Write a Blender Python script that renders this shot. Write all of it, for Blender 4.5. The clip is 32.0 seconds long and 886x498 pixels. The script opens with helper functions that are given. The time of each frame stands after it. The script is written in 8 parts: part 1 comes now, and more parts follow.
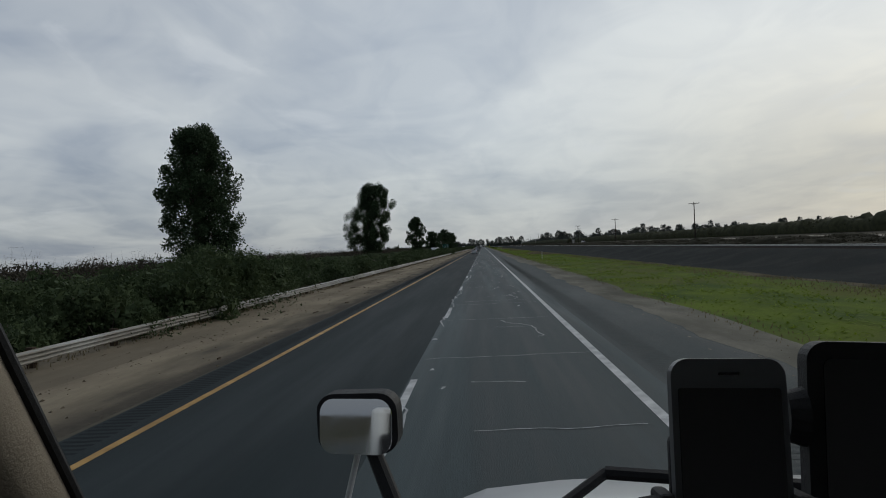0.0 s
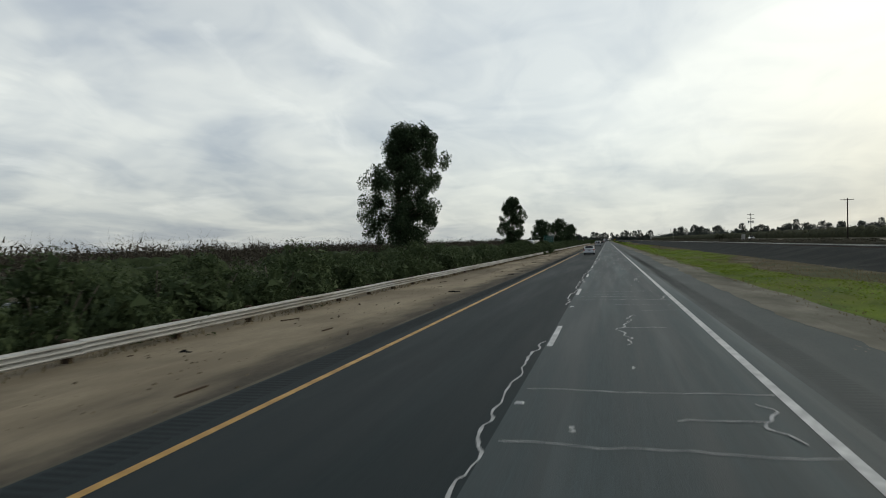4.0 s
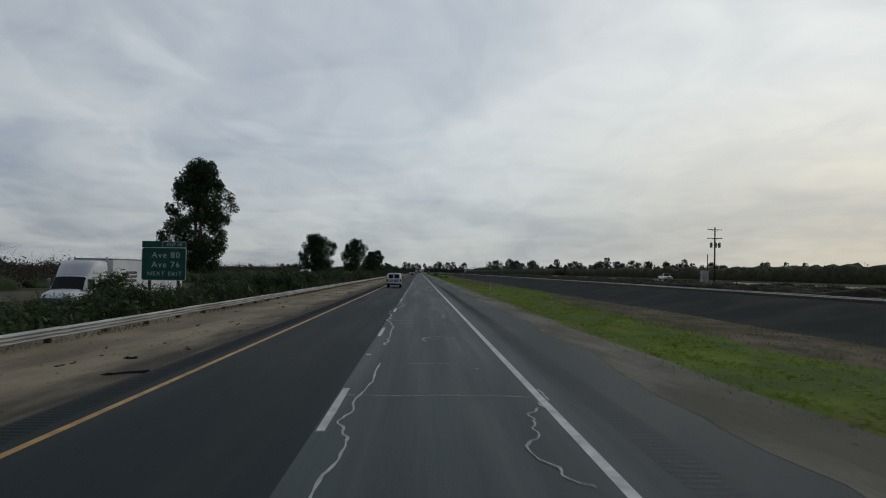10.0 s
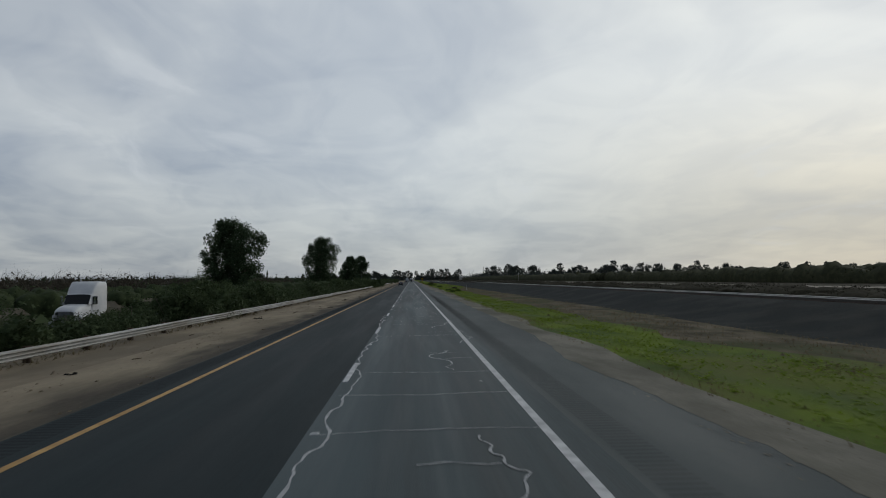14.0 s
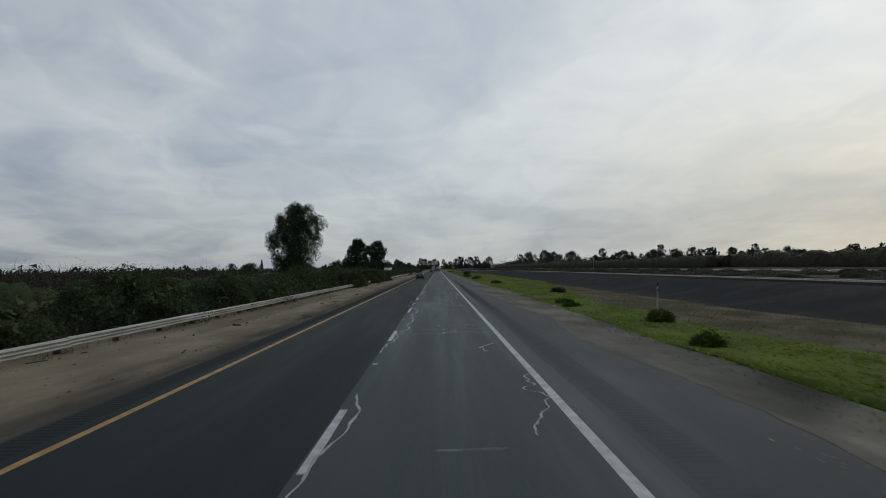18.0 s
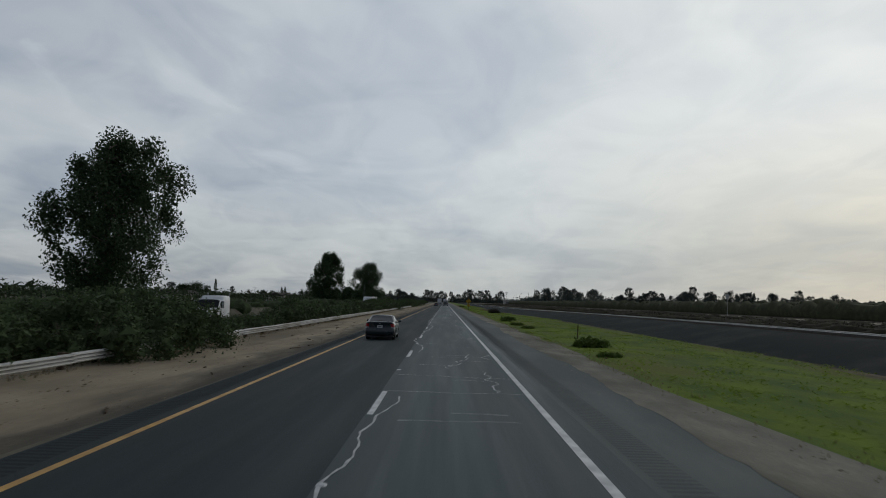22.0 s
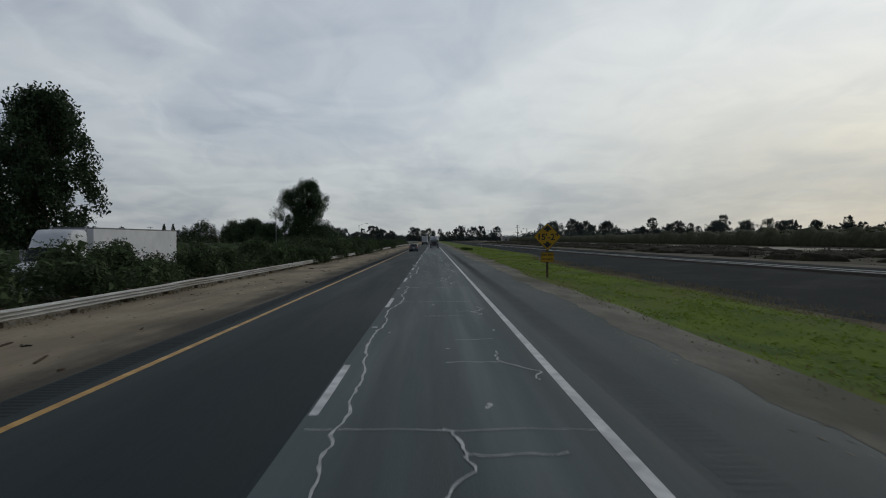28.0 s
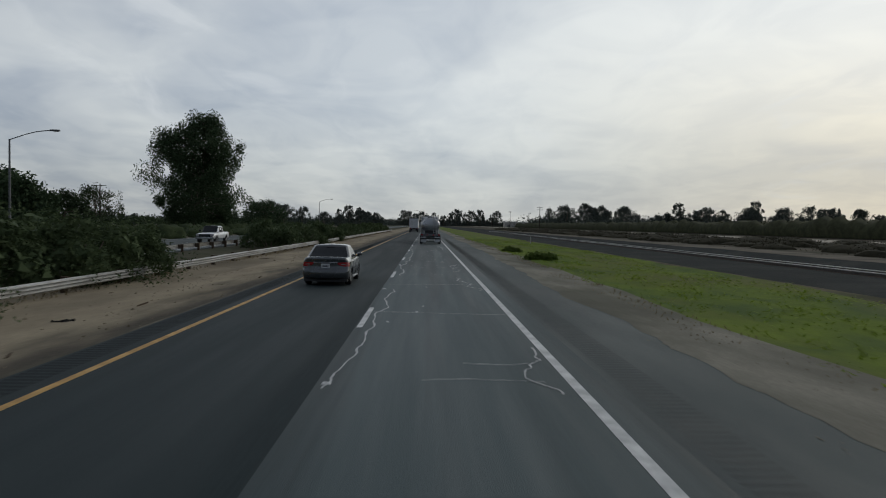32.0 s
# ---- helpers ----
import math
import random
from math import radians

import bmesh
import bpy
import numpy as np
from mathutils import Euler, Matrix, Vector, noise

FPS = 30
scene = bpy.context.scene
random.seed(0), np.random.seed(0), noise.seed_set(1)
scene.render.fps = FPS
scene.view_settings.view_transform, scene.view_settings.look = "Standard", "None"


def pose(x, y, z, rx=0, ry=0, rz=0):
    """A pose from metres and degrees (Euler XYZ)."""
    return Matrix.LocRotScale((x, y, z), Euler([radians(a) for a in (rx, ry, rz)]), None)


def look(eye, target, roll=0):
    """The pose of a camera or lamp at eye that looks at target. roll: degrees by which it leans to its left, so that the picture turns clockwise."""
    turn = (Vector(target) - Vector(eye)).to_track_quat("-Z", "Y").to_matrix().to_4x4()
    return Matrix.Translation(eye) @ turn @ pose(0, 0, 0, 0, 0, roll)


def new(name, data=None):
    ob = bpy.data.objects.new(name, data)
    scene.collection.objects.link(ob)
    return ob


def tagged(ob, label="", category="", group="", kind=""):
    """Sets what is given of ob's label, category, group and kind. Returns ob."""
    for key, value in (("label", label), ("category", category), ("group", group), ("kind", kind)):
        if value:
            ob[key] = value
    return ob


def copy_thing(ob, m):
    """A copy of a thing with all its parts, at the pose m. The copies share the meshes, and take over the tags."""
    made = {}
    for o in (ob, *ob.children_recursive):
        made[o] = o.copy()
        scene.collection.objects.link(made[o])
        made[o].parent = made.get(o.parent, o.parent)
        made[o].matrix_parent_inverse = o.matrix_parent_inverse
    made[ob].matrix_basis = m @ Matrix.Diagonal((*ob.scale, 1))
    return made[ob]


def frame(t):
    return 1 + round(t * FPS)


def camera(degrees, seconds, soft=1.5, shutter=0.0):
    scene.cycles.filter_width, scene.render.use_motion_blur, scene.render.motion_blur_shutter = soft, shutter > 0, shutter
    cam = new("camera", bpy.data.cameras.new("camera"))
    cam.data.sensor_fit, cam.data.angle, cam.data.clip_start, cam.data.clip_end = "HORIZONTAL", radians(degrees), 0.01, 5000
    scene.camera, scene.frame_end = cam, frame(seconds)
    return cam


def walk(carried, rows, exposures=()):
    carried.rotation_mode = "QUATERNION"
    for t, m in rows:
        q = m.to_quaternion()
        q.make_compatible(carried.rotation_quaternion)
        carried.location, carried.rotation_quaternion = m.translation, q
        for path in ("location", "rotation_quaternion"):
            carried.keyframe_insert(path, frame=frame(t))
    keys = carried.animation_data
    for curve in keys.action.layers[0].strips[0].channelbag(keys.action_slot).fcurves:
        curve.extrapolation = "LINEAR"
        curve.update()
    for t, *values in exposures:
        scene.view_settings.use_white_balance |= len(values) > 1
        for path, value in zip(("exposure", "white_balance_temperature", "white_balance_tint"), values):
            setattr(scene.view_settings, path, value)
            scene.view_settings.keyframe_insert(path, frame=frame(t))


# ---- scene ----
# ---- camera and its way ----
cam = camera(65.0, 32.0, soft=1.0, shutter=0.12)
PATH = [
    (0.0, pose(-0.06, 0.00, 2.39, 89.92, 3.11, 3.30)),
    (0.034, pose(-0.06, 0.00, 2.39, 89.92, 3.11, 3.30)),
    (0.1, pose(-0.08, 2.20, 2.39, 89.93, 2.85, 3.90)),
    (0.2, pose(-0.09, 5.30, 2.385, 89.95, 2.40, 4.90)),
    (0.3, pose(-0.11, 8.25, 2.38, 89.97, 1.95, 5.90)),
    (0.5, pose(-0.14, 13.85, 2.37, 90.01, 1.24, 7.72)),
    (1.0, pose(-0.18, 27.69, 2.34, 89.18, 1.32, 9.61)),
    (1.5, pose(-0.24, 41.54, 2.32, 89.26, 2.74, 10.19)),
    (2.0, pose(-0.29, 55.38, 2.30, 88.85, 1.50, 11.11)),
    (2.5, pose(-0.27, 69.23, 2.30, 88.25, 0.05, 13.11)),
    (4.5, pose(-0.16, 124.61, 2.29, 89.97, 2.17, 13.22)),
    (5.0, pose(-0.16, 138.45, 2.28, 90.08, 2.68, 13.22)),
    (5.5, pose(-0.05, 152.30, 2.31, 90.97, 1.91, 13.15)),
    (6.0, pose(0.05, 166.14, 2.33, 89.60, 0.33, 11.55)),
    (6.5, pose(0.09, 179.99, 2.35, 89.30, 2.12, 10.09)),
    (7.0, pose(0.14, 193.83, 2.37, 89.76, 3.62, 8.98)),
    (7.5, pose(0.11, 207.68, 2.36, 92.16, 2.68, 8.97)),
    (8.0, pose(0.08, 221.52, 2.34, 92.76, 2.36, 8.95)),
    (8.5, pose(0.08, 235.37, 2.34, 93.21, 2.55, 7.89)),
    (9.0, pose(0.05, 249.21, 2.36, 92.88, 0.27, 4.31)),
    (9.5, pose(0.02, 263.06, 2.34, 93.10, -0.13, 0.89)),
    (10.0, pose(-0.06, 276.90, 2.32, 91.85, -0.79, -1.95)),
    (10.5, pose(-0.07, 290.75, 2.32, 90.81, -1.55, -1.25)),
    (11.0, pose(-0.04, 304.59, 2.35, 90.93, 1.88, -2.81)),
    (11.5, pose(-0.05, 318.44, 2.33, 92.94, 1.13, -3.53)),
    (12.0, pose(-0.07, 332.28, 2.32, 92.26, 1.28, -3.98)),
    (12.5, pose(-0.05, 346.12, 2.32, 91.34, 0.19, -4.34)),
    (13.0, pose(-0.03, 359.97, 2.32, 89.45, 1.47, -3.99)),
    (13.5, pose(0.03, 373.81, 2.35, 90.76, 1.35, -4.55)),
    (14.0, pose(0.09, 387.66, 2.38, 92.47, 0.43, -2.65)),
    (14.5, pose(0.09, 401.50, 2.37, 93.33, 1.53, -2.75)),
    (16.5, pose(0.16, 456.89, 2.33, 91.51, 1.86, -1.49)),
    (17.0, pose(0.20, 470.73, 2.34, 91.25, 1.96, -1.22)),
    (17.5, pose(0.17, 484.58, 2.34, 90.06, 2.73, -1.51)),
    (18.0, pose(0.16, 498.42, 2.34, 91.57, 1.12, -0.44)),
    (18.5, pose(0.11, 512.26, 2.35, 92.53, 0.32, 0.40)),
    (19.0, pose(0.09, 526.11, 2.36, 92.26, 0.02, -0.13)),
    (19.5, pose(0.10, 539.96, 2.36, 92.58, 1.70, -2.55)),
    (20.0, pose(0.08, 553.80, 2.35, 92.60, -0.47, -1.22)),
    (20.5, pose(0.06, 567.64, 2.34, 92.46, -0.36, -0.33)),
    (21.0, pose(0.01, 581.49, 2.35, 92.15, -0.61, -0.29)),
    (21.5, pose(-0.00, 595.34, 2.34, 93.91, -2.11, -0.19)),
    (22.0, pose(-0.00, 609.18, 2.34, 94.28, -1.65, 0.13)),
    (22.5, pose(0.07, 623.02, 2.33, 93.24, -1.28, 0.81)),
    (23.0, pose(0.16, 636.87, 2.34, 90.78, 1.04, -1.03)),
    (23.5, pose(0.16, 650.72, 2.34, 90.86, 0.55, -1.90)),
    (24.0, pose(0.17, 664.56, 2.34, 90.83, 0.76, -1.13)),
    (24.5, pose(0.15, 678.41, 2.33, 90.54, 0.22, -0.62)),
    (26.5, pose(0.08, 733.79, 2.26, 90.18, -1.60, -1.10)),
    (27.0, pose(0.05, 747.63, 2.25, 89.76, -1.22, -0.43)),
    (27.5, pose(0.08, 761.48, 2.27, 89.36, -1.02, -0.46)),
    (28.0, pose(0.12, 775.32, 2.31, 89.24, 0.00, -0.84)),
    (28.5, pose(0.18, 789.17, 2.35, 89.96, -1.42, -0.01)),
    (29.0, pose(0.14, 803.01, 2.36, 89.77, -1.44, 0.50)),
    (29.5, pose(0.14, 816.86, 2.35, 89.89, -0.39, 0.42)),
    (30.0, pose(0.15, 830.70, 2.35, 89.37, 0.34, 0.81)),
    (30.5, pose(0.11, 844.55, 2.34, 88.81, 0.68, -0.11)),
    (31.0, pose(0.09, 858.39, 2.33, 88.11, -1.38, -0.57)),
    (31.5, pose(0.05, 872.24, 2.32, 87.62, -1.07, -0.45)),
    (32.0, pose(-0.01, 886.08, 2.31, 88.00, -0.96, -1.41)),
]
EXPOSURES = [(0.0, 0.0, 6500, 10), (0.5, 0.0, 6500, 10), (1.5, 0.35, 6800, 10), (3.0, 0.52, 7000, 7), (6.8, 0.54, 7000, 7), (8.0, 0.27, 6850, 8), (9.5, 0.0, 6500, 10), (30.6, 0.0, 6500, 10), (32.0, 0.14, 6600, 10)]
walk(cam, PATH, EXPOSURES)

# ---- sky and sun: thin overcast, brighter towards the low sun ahead on the right ----
SUN_EL, SUN_AZ = radians(30), radians(48)
SUN_DIR = Vector((math.sin(SUN_AZ) * math.cos(SUN_EL), math.cos(SUN_AZ) * math.cos(SUN_EL), math.sin(SUN_EL)))


def build_world():
    w = bpy.data.worlds.new("overcast_sky")
    scene.world = w
    w.use_nodes = True
    nt = w.node_tree
    nt.nodes.clear()
    N, K = nt.nodes.new, nt.links.new

    def math_node(op, a, b=None, clamp=False):
        n = N("ShaderNodeMath")
        n.operation, n.use_clamp = op, clamp
        for i, v in enumerate((a, b)):
            if v is None:
                continue
            if isinstance(v, (int, float)):
                n.inputs[i].default_value = v
            else:
                K(v, n.inputs[i])
        return n.outputs[0]

    def mix(fac, a, b):
        n = N("ShaderNodeMix")
        n.data_type = "RGBA"
        for s, v in ((n.inputs[0], fac), (n.inputs[6], a), (n.inputs[7], b)):
            if isinstance(v, tuple):
                s.default_value = (*v, 1)
            elif isinstance(v, (int, float)):
                s.default_value = v
            else:
                K(v, s)
        return n.outputs[2]

    def ramp(fac, lo, hi):
        n = N("ShaderNodeMapRange")
        n.interpolation_type = "SMOOTHSTEP"
        n.inputs[1].default_value, n.inputs[2].default_value = lo, hi
        K(fac, n.inputs[0])
        return n.outputs[0]

    tc = N("ShaderNodeTexCoord")
    sep = N("ShaderNodeSeparateXYZ")
    K(tc.outputs["Generated"], sep.inputs[0])
    x, y, z = sep.outputs
    up = math_node("MAXIMUM", z, 0.0)
    den = math_node("ADD", up, 0.17)
    comb = N("ShaderNodeCombineXYZ")
    K(math_node("DIVIDE", x, den), comb.inputs[0])
    K(math_node("DIVIDE", y, den), comb.inputs[1])

    def noise_tex(scale, detail, rough, dist, vec, sx=1.0, sy=1.0, off=0.0):
        mp = N("ShaderNodeMapping")
        mp.inputs["Scale"].default_value = (sx, sy, 1)
        mp.inputs["Location"].default_value = (off, off * 0.7, 0)
        mp.inputs["Rotation"].default_value = (0, 0, 0.5)
        K(vec, mp.inputs[0])
        n = N("ShaderNodeTexNoise")
        n.inputs["Scale"].default_value, n.inputs["Detail"].default_value = scale, detail
        n.inputs["Roughness"].default_value, n.inputs["Distortion"].default_value = rough, dist
        K(mp.outputs[0], n.inputs["Vector"])
        return n.outputs["Fac"]

    big = noise_tex(0.85, 4, 0.5, 0.7, comb.outputs[0], 1.0, 0.75, 3.1)
    fine = noise_tex(3.4, 4, 0.55, 0.9, comb.outputs[0], 1.0, 0.55, 7.7)
    streak = noise_tex(1.5, 3, 0.5, 1.6, comb.outputs[0], 0.75, 0.9, 4.4)
    wisps = noise_tex(1.5, 5, 0.55, 1.0, comb.outputs[0], 1.3, 0.9, 1.3)
    # elevation: pale at the horizon, greyer blue overhead
    base = mix(ramp(z, 0.0, 0.40), (0.585, 0.64, 0.655), (0.565, 0.62, 0.665))
    # towards the sun: brighter and creamier
    dot = N("ShaderNodeVectorMath")
    dot.operation = "DOT_PRODUCT"
    K(tc.outputs["Generated"], dot.inputs[0])
    dot.inputs[1].default_value = SUN_DIR
    glow = ramp(dot.outputs["Value"], 0.64, 0.97)
    low = math_node("SUBTRACT", 1.0, ramp(z, 0.05, 0.30))
    warm = mix(low, (0.90, 0.92, 0.88), (0.92, 0.82, 0.60))
    base = mix(math_node("MULTIPLY", glow, 0.80), base, warm)
    side = ramp(x, 0.02, -0.55)
    base = mix(math_node("MULTIPLY", side, 0.66), base, (0.25, 0.29, 0.345))
    # cloud relief
    shade = math_node("ADD", math_node("MULTIPLY", ramp(big, 0.40, 0.62), 0.58), math_node("ADD", math_node("MULTIPLY", ramp(fine, 0.38, 0.64), 0.22), math_node("MULTIPLY", ramp(streak, 0.38, 0.62), 0.22)))
    bright = mix(0.50, base, (0.765, 0.800, 0.800))
    bright = mix(glow, bright, base)
    dark = mix(0.42, base, (0.255, 0.312, 0.420))
    cloud = mix(shade, bright, dark)
    cloud = mix(math_node("MULTIPLY", ramp(wisps, 0.56, 0.72), 0.40), cloud, (0.66, 0.70, 0.73))
    # unseen cloud overhead and behind is added dark to dim the ground light
    cloud = mix(ramp(z, 0.45, 0.95), cloud, (0.20, 0.228, 0.272))
    cloud = mix(ramp(y, 0.15, -0.55), cloud, (0.17, 0.195, 0.24))
    # the veil thickens towards the horizon
    veil = N("ShaderNodeVectorMath")
    veil.operation = "SCALE"
    K(cloud, veil.inputs[0])
    K(math_node("ADD", math_node("MULTIPLY", ramp(z, -0.02, 0.20), 0.27), 0.73), veil.inputs["Scale"])
    cloud = veil.outputs[0]
    sky = N("ShaderNodeTexSky")
    sky.sky_type, sky.sun_disc = "NISHITA", False
    sky.sun_elevation, sky.sun_rotation = SUN_EL, SUN_AZ
    dim = N("ShaderNodeVectorMath")
    dim.operation = "SCALE"
    K(sky.outputs[0], dim.inputs[0])
    dim.inputs["Scale"].default_value = 0.07
    total = mix(0.90, dim.outputs[0], cloud)
    bg = N("ShaderNodeBackground")
    bg.inputs["Strength"].default_value = 1.0
    K(total, bg.inputs["Color"])
    out = N("ShaderNodeOutputWorld")
    K(bg.outputs[0], out.inputs["Surface"])


build_world()
sun = new("sun", bpy.data.lights.new("sun", "SUN"))
sun.data.energy, sun.data.angle, sun.data.color = 0.45, radians(25), (1.0, 0.965, 0.89)
sun.matrix_world = look(SUN_DIR * 200, (0, 0, 0))

# ---- materials ----
def material(name, a, b, scale=1.0, rough=0.8, metal=0.0, bump=0.0, bump_scale=40.0, fine=0.35, stretch=(1, 1, 1), spec=None, coat=0.0, vary=0.0, stain=None):
    """A surface that goes from colour a to colour b by noise at two scales, with fine relief."""
    m = bpy.data.materials.new(name)
    m.use_nodes = True
    nt = m.node_tree
    N, K = nt.nodes.new, nt.links.new
    p = nt.nodes["Principled BSDF"]
    geo = N("ShaderNodeNewGeometry")
    mp = N("ShaderNodeMapping")
    mp.inputs["Scale"].default_value = stretch
    K(geo.outputs["Position"], mp.inputs[0])

    def tex(s, detail=5.0, r=0.6):
        n = N("ShaderNodeTexNoise")
        n.inputs["Scale"].default_value, n.inputs["Detail"].default_value, n.inputs["Roughness"].default_value = s, detail, r
        K(mp.outputs[0], n.inputs["Vector"])
        return n.outputs["Fac"]

    def spread(v, lo, hi):
        n = N("ShaderNodeMapRange")
        n.inputs[1].default_value, n.inputs[2].default_value = lo, hi
        K(v, n.inputs[0])
        return n.outputs[0]

    def mix(f, u, v):
        n = N("ShaderNodeMix")
        n.data_type = "RGBA"
        for s, q in ((n.inputs[0], f), (n.inputs[6], u), (n.inputs[7], v)):
            if isinstance(q, tuple):
                s.default_value = (*q, 1)
            elif isinstance(q, (int, float)):
                s.default_value = q
            else:
                K(q, s)
        return n.outputs[2]

    def times(u, k):
        n = N("ShaderNodeMath")
        n.operation = "MULTIPLY"
        n.inputs[1].default_value = k
        K(u, n.inputs[0])
        return n.outputs[0]

    coarse = spread(tex(scale), 0.38, 0.62)
    grain = spread(tex(scale * 23, 3.0), 0.3, 0.7)
    col = mix(coarse, a, b)
    mean = tuple((u + v) * 0.36 for u, v in zip(a, b))
    col = mix(times(grain, fine), col, mean)
    if stain:
        col = mix(times(spread(tex(scale * 0.31, 5.0), 0.47, 0.60), 0.85), col, stain)
    if vary:
        info = N("ShaderNodeObjectInfo")
        hsv = N("ShaderNodeHueSaturation")
        n = N("ShaderNodeMapRange")
        n.inputs[3].default_value, n.inputs[4].default_value = 1 - vary, 1 + vary
        K(info.outputs["Random"], n.inputs[0])
        K(n.outputs[0], hsv.inputs["Value"])
        K(col, hsv.inputs["Color"])
        col = hsv.outputs[0]
    K(col, p.inputs["Base Color"])
    p.inputs["Metallic"].default_value = metal
    p.inputs["Specular IOR Level"].default_value = spec if spec is not None else (0.05 if rough >= 0.85 else 0.4)
    p.inputs["Coat Weight"].default_value = coat
    p.inputs["Coat Roughness"].default_value = 0.08
    n = N("ShaderNodeMapRange")
    n.inputs[3].default_value, n.inputs[4].default_value = max(0.02, rough - 0.08), min(1, rough + 0.08)
    K(coarse, n.inputs[0])
    K(n.outputs[0], p.inputs["Roughness"])
    if bump:
        bn = N("ShaderNodeBump")
        bn.inputs["Strength"].default_value, bn.inputs["Distance"].default_value = bump, 0.02
        K(tex(bump_scale, 6.0, 0.65), bn.inputs["Height"])
        K(bn.outputs[0], p.inputs["Normal"])
    return m


def leafy(name, a, b, rough=0.65, thru=0.18):
    """Leaves: the colour varies from leaf to leaf, and a little light comes through."""
    m = bpy.data.materials.new(name)
    m.use_nodes = True
    nt = m.node_tree
    N, K = nt.nodes.new, nt.links.new
    p = nt.nodes["Principled BSDF"]
    geo = N("ShaderNodeNewGeometry")
    no = N("ShaderNodeTexNoise")
    no.inputs["Scale"].default_value = 0.45
    K(geo.outputs["Position"], no.inputs["Vector"])
    add = N("ShaderNodeMath")
    add.operation = "ADD"
    K(geo.outputs["Random Per Island"], add.inputs[0])
    K(no.outputs["Fac"], add.inputs[1])
    rg = N("ShaderNodeMapRange")
    rg.inputs[1].default_value, rg.inputs[2].default_value = 0.2, 1.4
    K(add.outputs[0], rg.inputs[0])
    n = N("ShaderNodeMix")
    n.data_type = "RGBA"
    n.inputs[6].default_value, n.inputs[7].default_value = (*a, 1), (*b, 1)
    K(rg.outputs[0], n.inputs[0])
    K(n.outputs[2], p.inputs["Base Color"])
    p.inputs["Roughness"].default_value = rough
    p.inputs["Specular IOR Level"].default_value = 0.06
    tr = N("ShaderNodeBsdfTranslucent")
    K(n.outputs[2], tr.inputs["Color"])
    ms = N("ShaderNodeMixShader")
    ms.inputs[0].default_value = thru
    K(p.outputs[0], ms.inputs[1])
    K(tr.outputs[0], ms.inputs[2])
    K(ms.outputs[0], nt.nodes["Material Output"].inputs["Surface"])
    return m


def glass(name, tint=(0.02, 0.024, 0.026), rough=0.03):
    m = bpy.data.materials.new(name)
    m.use_nodes = True
    p = m.node_tree.nodes["Principled BSDF"]
    p.inputs["Base Color"].default_value = (*tint, 1)
    p.inputs["Roughness"].default_value = rough
    p.inputs["Specular IOR Level"].default_value = 0.24
    return m


# own lane's colour includes painted glare and haze; passing lane darker, reflecting less
ASPHALT = material("worn_asphalt_with_glare", (0.0190, 0.0300, 0.0325), (0.0425, 0.0625, 0.0665), 0.8, 0.66, bump=0.25, bump_scale=55, fine=0.6, stretch=(2.0, 0.07, 1), spec=0.26, stain=(0.058, 0.082, 0.087))
ASPHALT_DARK = material("weak_glare_dark_asphalt", (0.0115, 0.0190, 0.0212), (0.0212, 0.0326, 0.0358), 0.6, 0.8, bump=0.25, bump_scale=55, fine=0.5, stretch=(1.5, 0.08, 1), spec=0.16, stain=(0.029, 0.040, 0.043))
ASPHALT_SIDE = material("shoulder_asphalt", (0.0265, 0.0370, 0.0385), (0.045, 0.060, 0.061), 0.45, 0.80, bump=0.4, bump_scale=45, fine=0.5, stretch=(1.2, 0.25, 1), stain=(0.056, 0.071, 0.070))
GROOVE_SHADE = material("rumble_groove_shade", (0.022, 0.031, 0.032), (0.037, 0.049, 0.050), 0.9, 0.8)
GROOVE_SHADE_DARK = material("deep_rumble_groove_shade", (0.020, 0.025, 0.027), (0.032, 0.038, 0.040), 3.0, 0.9)
WHITE_PAINT = material("worn_white_road_paint", (0.62, 0.63, 0.62), (0.38, 0.39, 0.39), 2.6, 0.6, bump=0.2, fine=0.35)
YELLOW_PAINT = material("worn_yellow_road_paint", (0.52, 0.29, 0.045), (0.34, 0.19, 0.05), 2.0, 0.6, bump=0.2, fine=0.3)
SEALANT = material("pale_crack_filler", (0.50, 0.51, 0.51), (0.30, 0.31, 0.31), 3.0, 0.7, bump=0.2)
SAND = material("dry_sandy_shoulder", (0.325, 0.275, 0.195), (0.215, 0.180, 0.130), 0.45, 0.95, bump=0.6, bump_scale=9, fine=0.35, stretch=(1, 0.35, 1), stain=(0.155, 0.130, 0.095))
DIRT_PALE = material("pale_grey_dirt_edge", (0.250, 0.236, 0.192), (0.155, 0.148, 0.120), 0.6, 0.95, bump=0.6, bump_scale=12, fine=0.45, stretch=(1, 0.4, 1), stain=(0.105, 0.103, 0.080))
DIRT = material("grey_dirt_edge", (0.135, 0.122, 0.092), (0.072, 0.068, 0.055), 0.6, 0.95, bump=0.6, bump_scale=12, fine=0.45, stretch=(1, 0.4, 1))


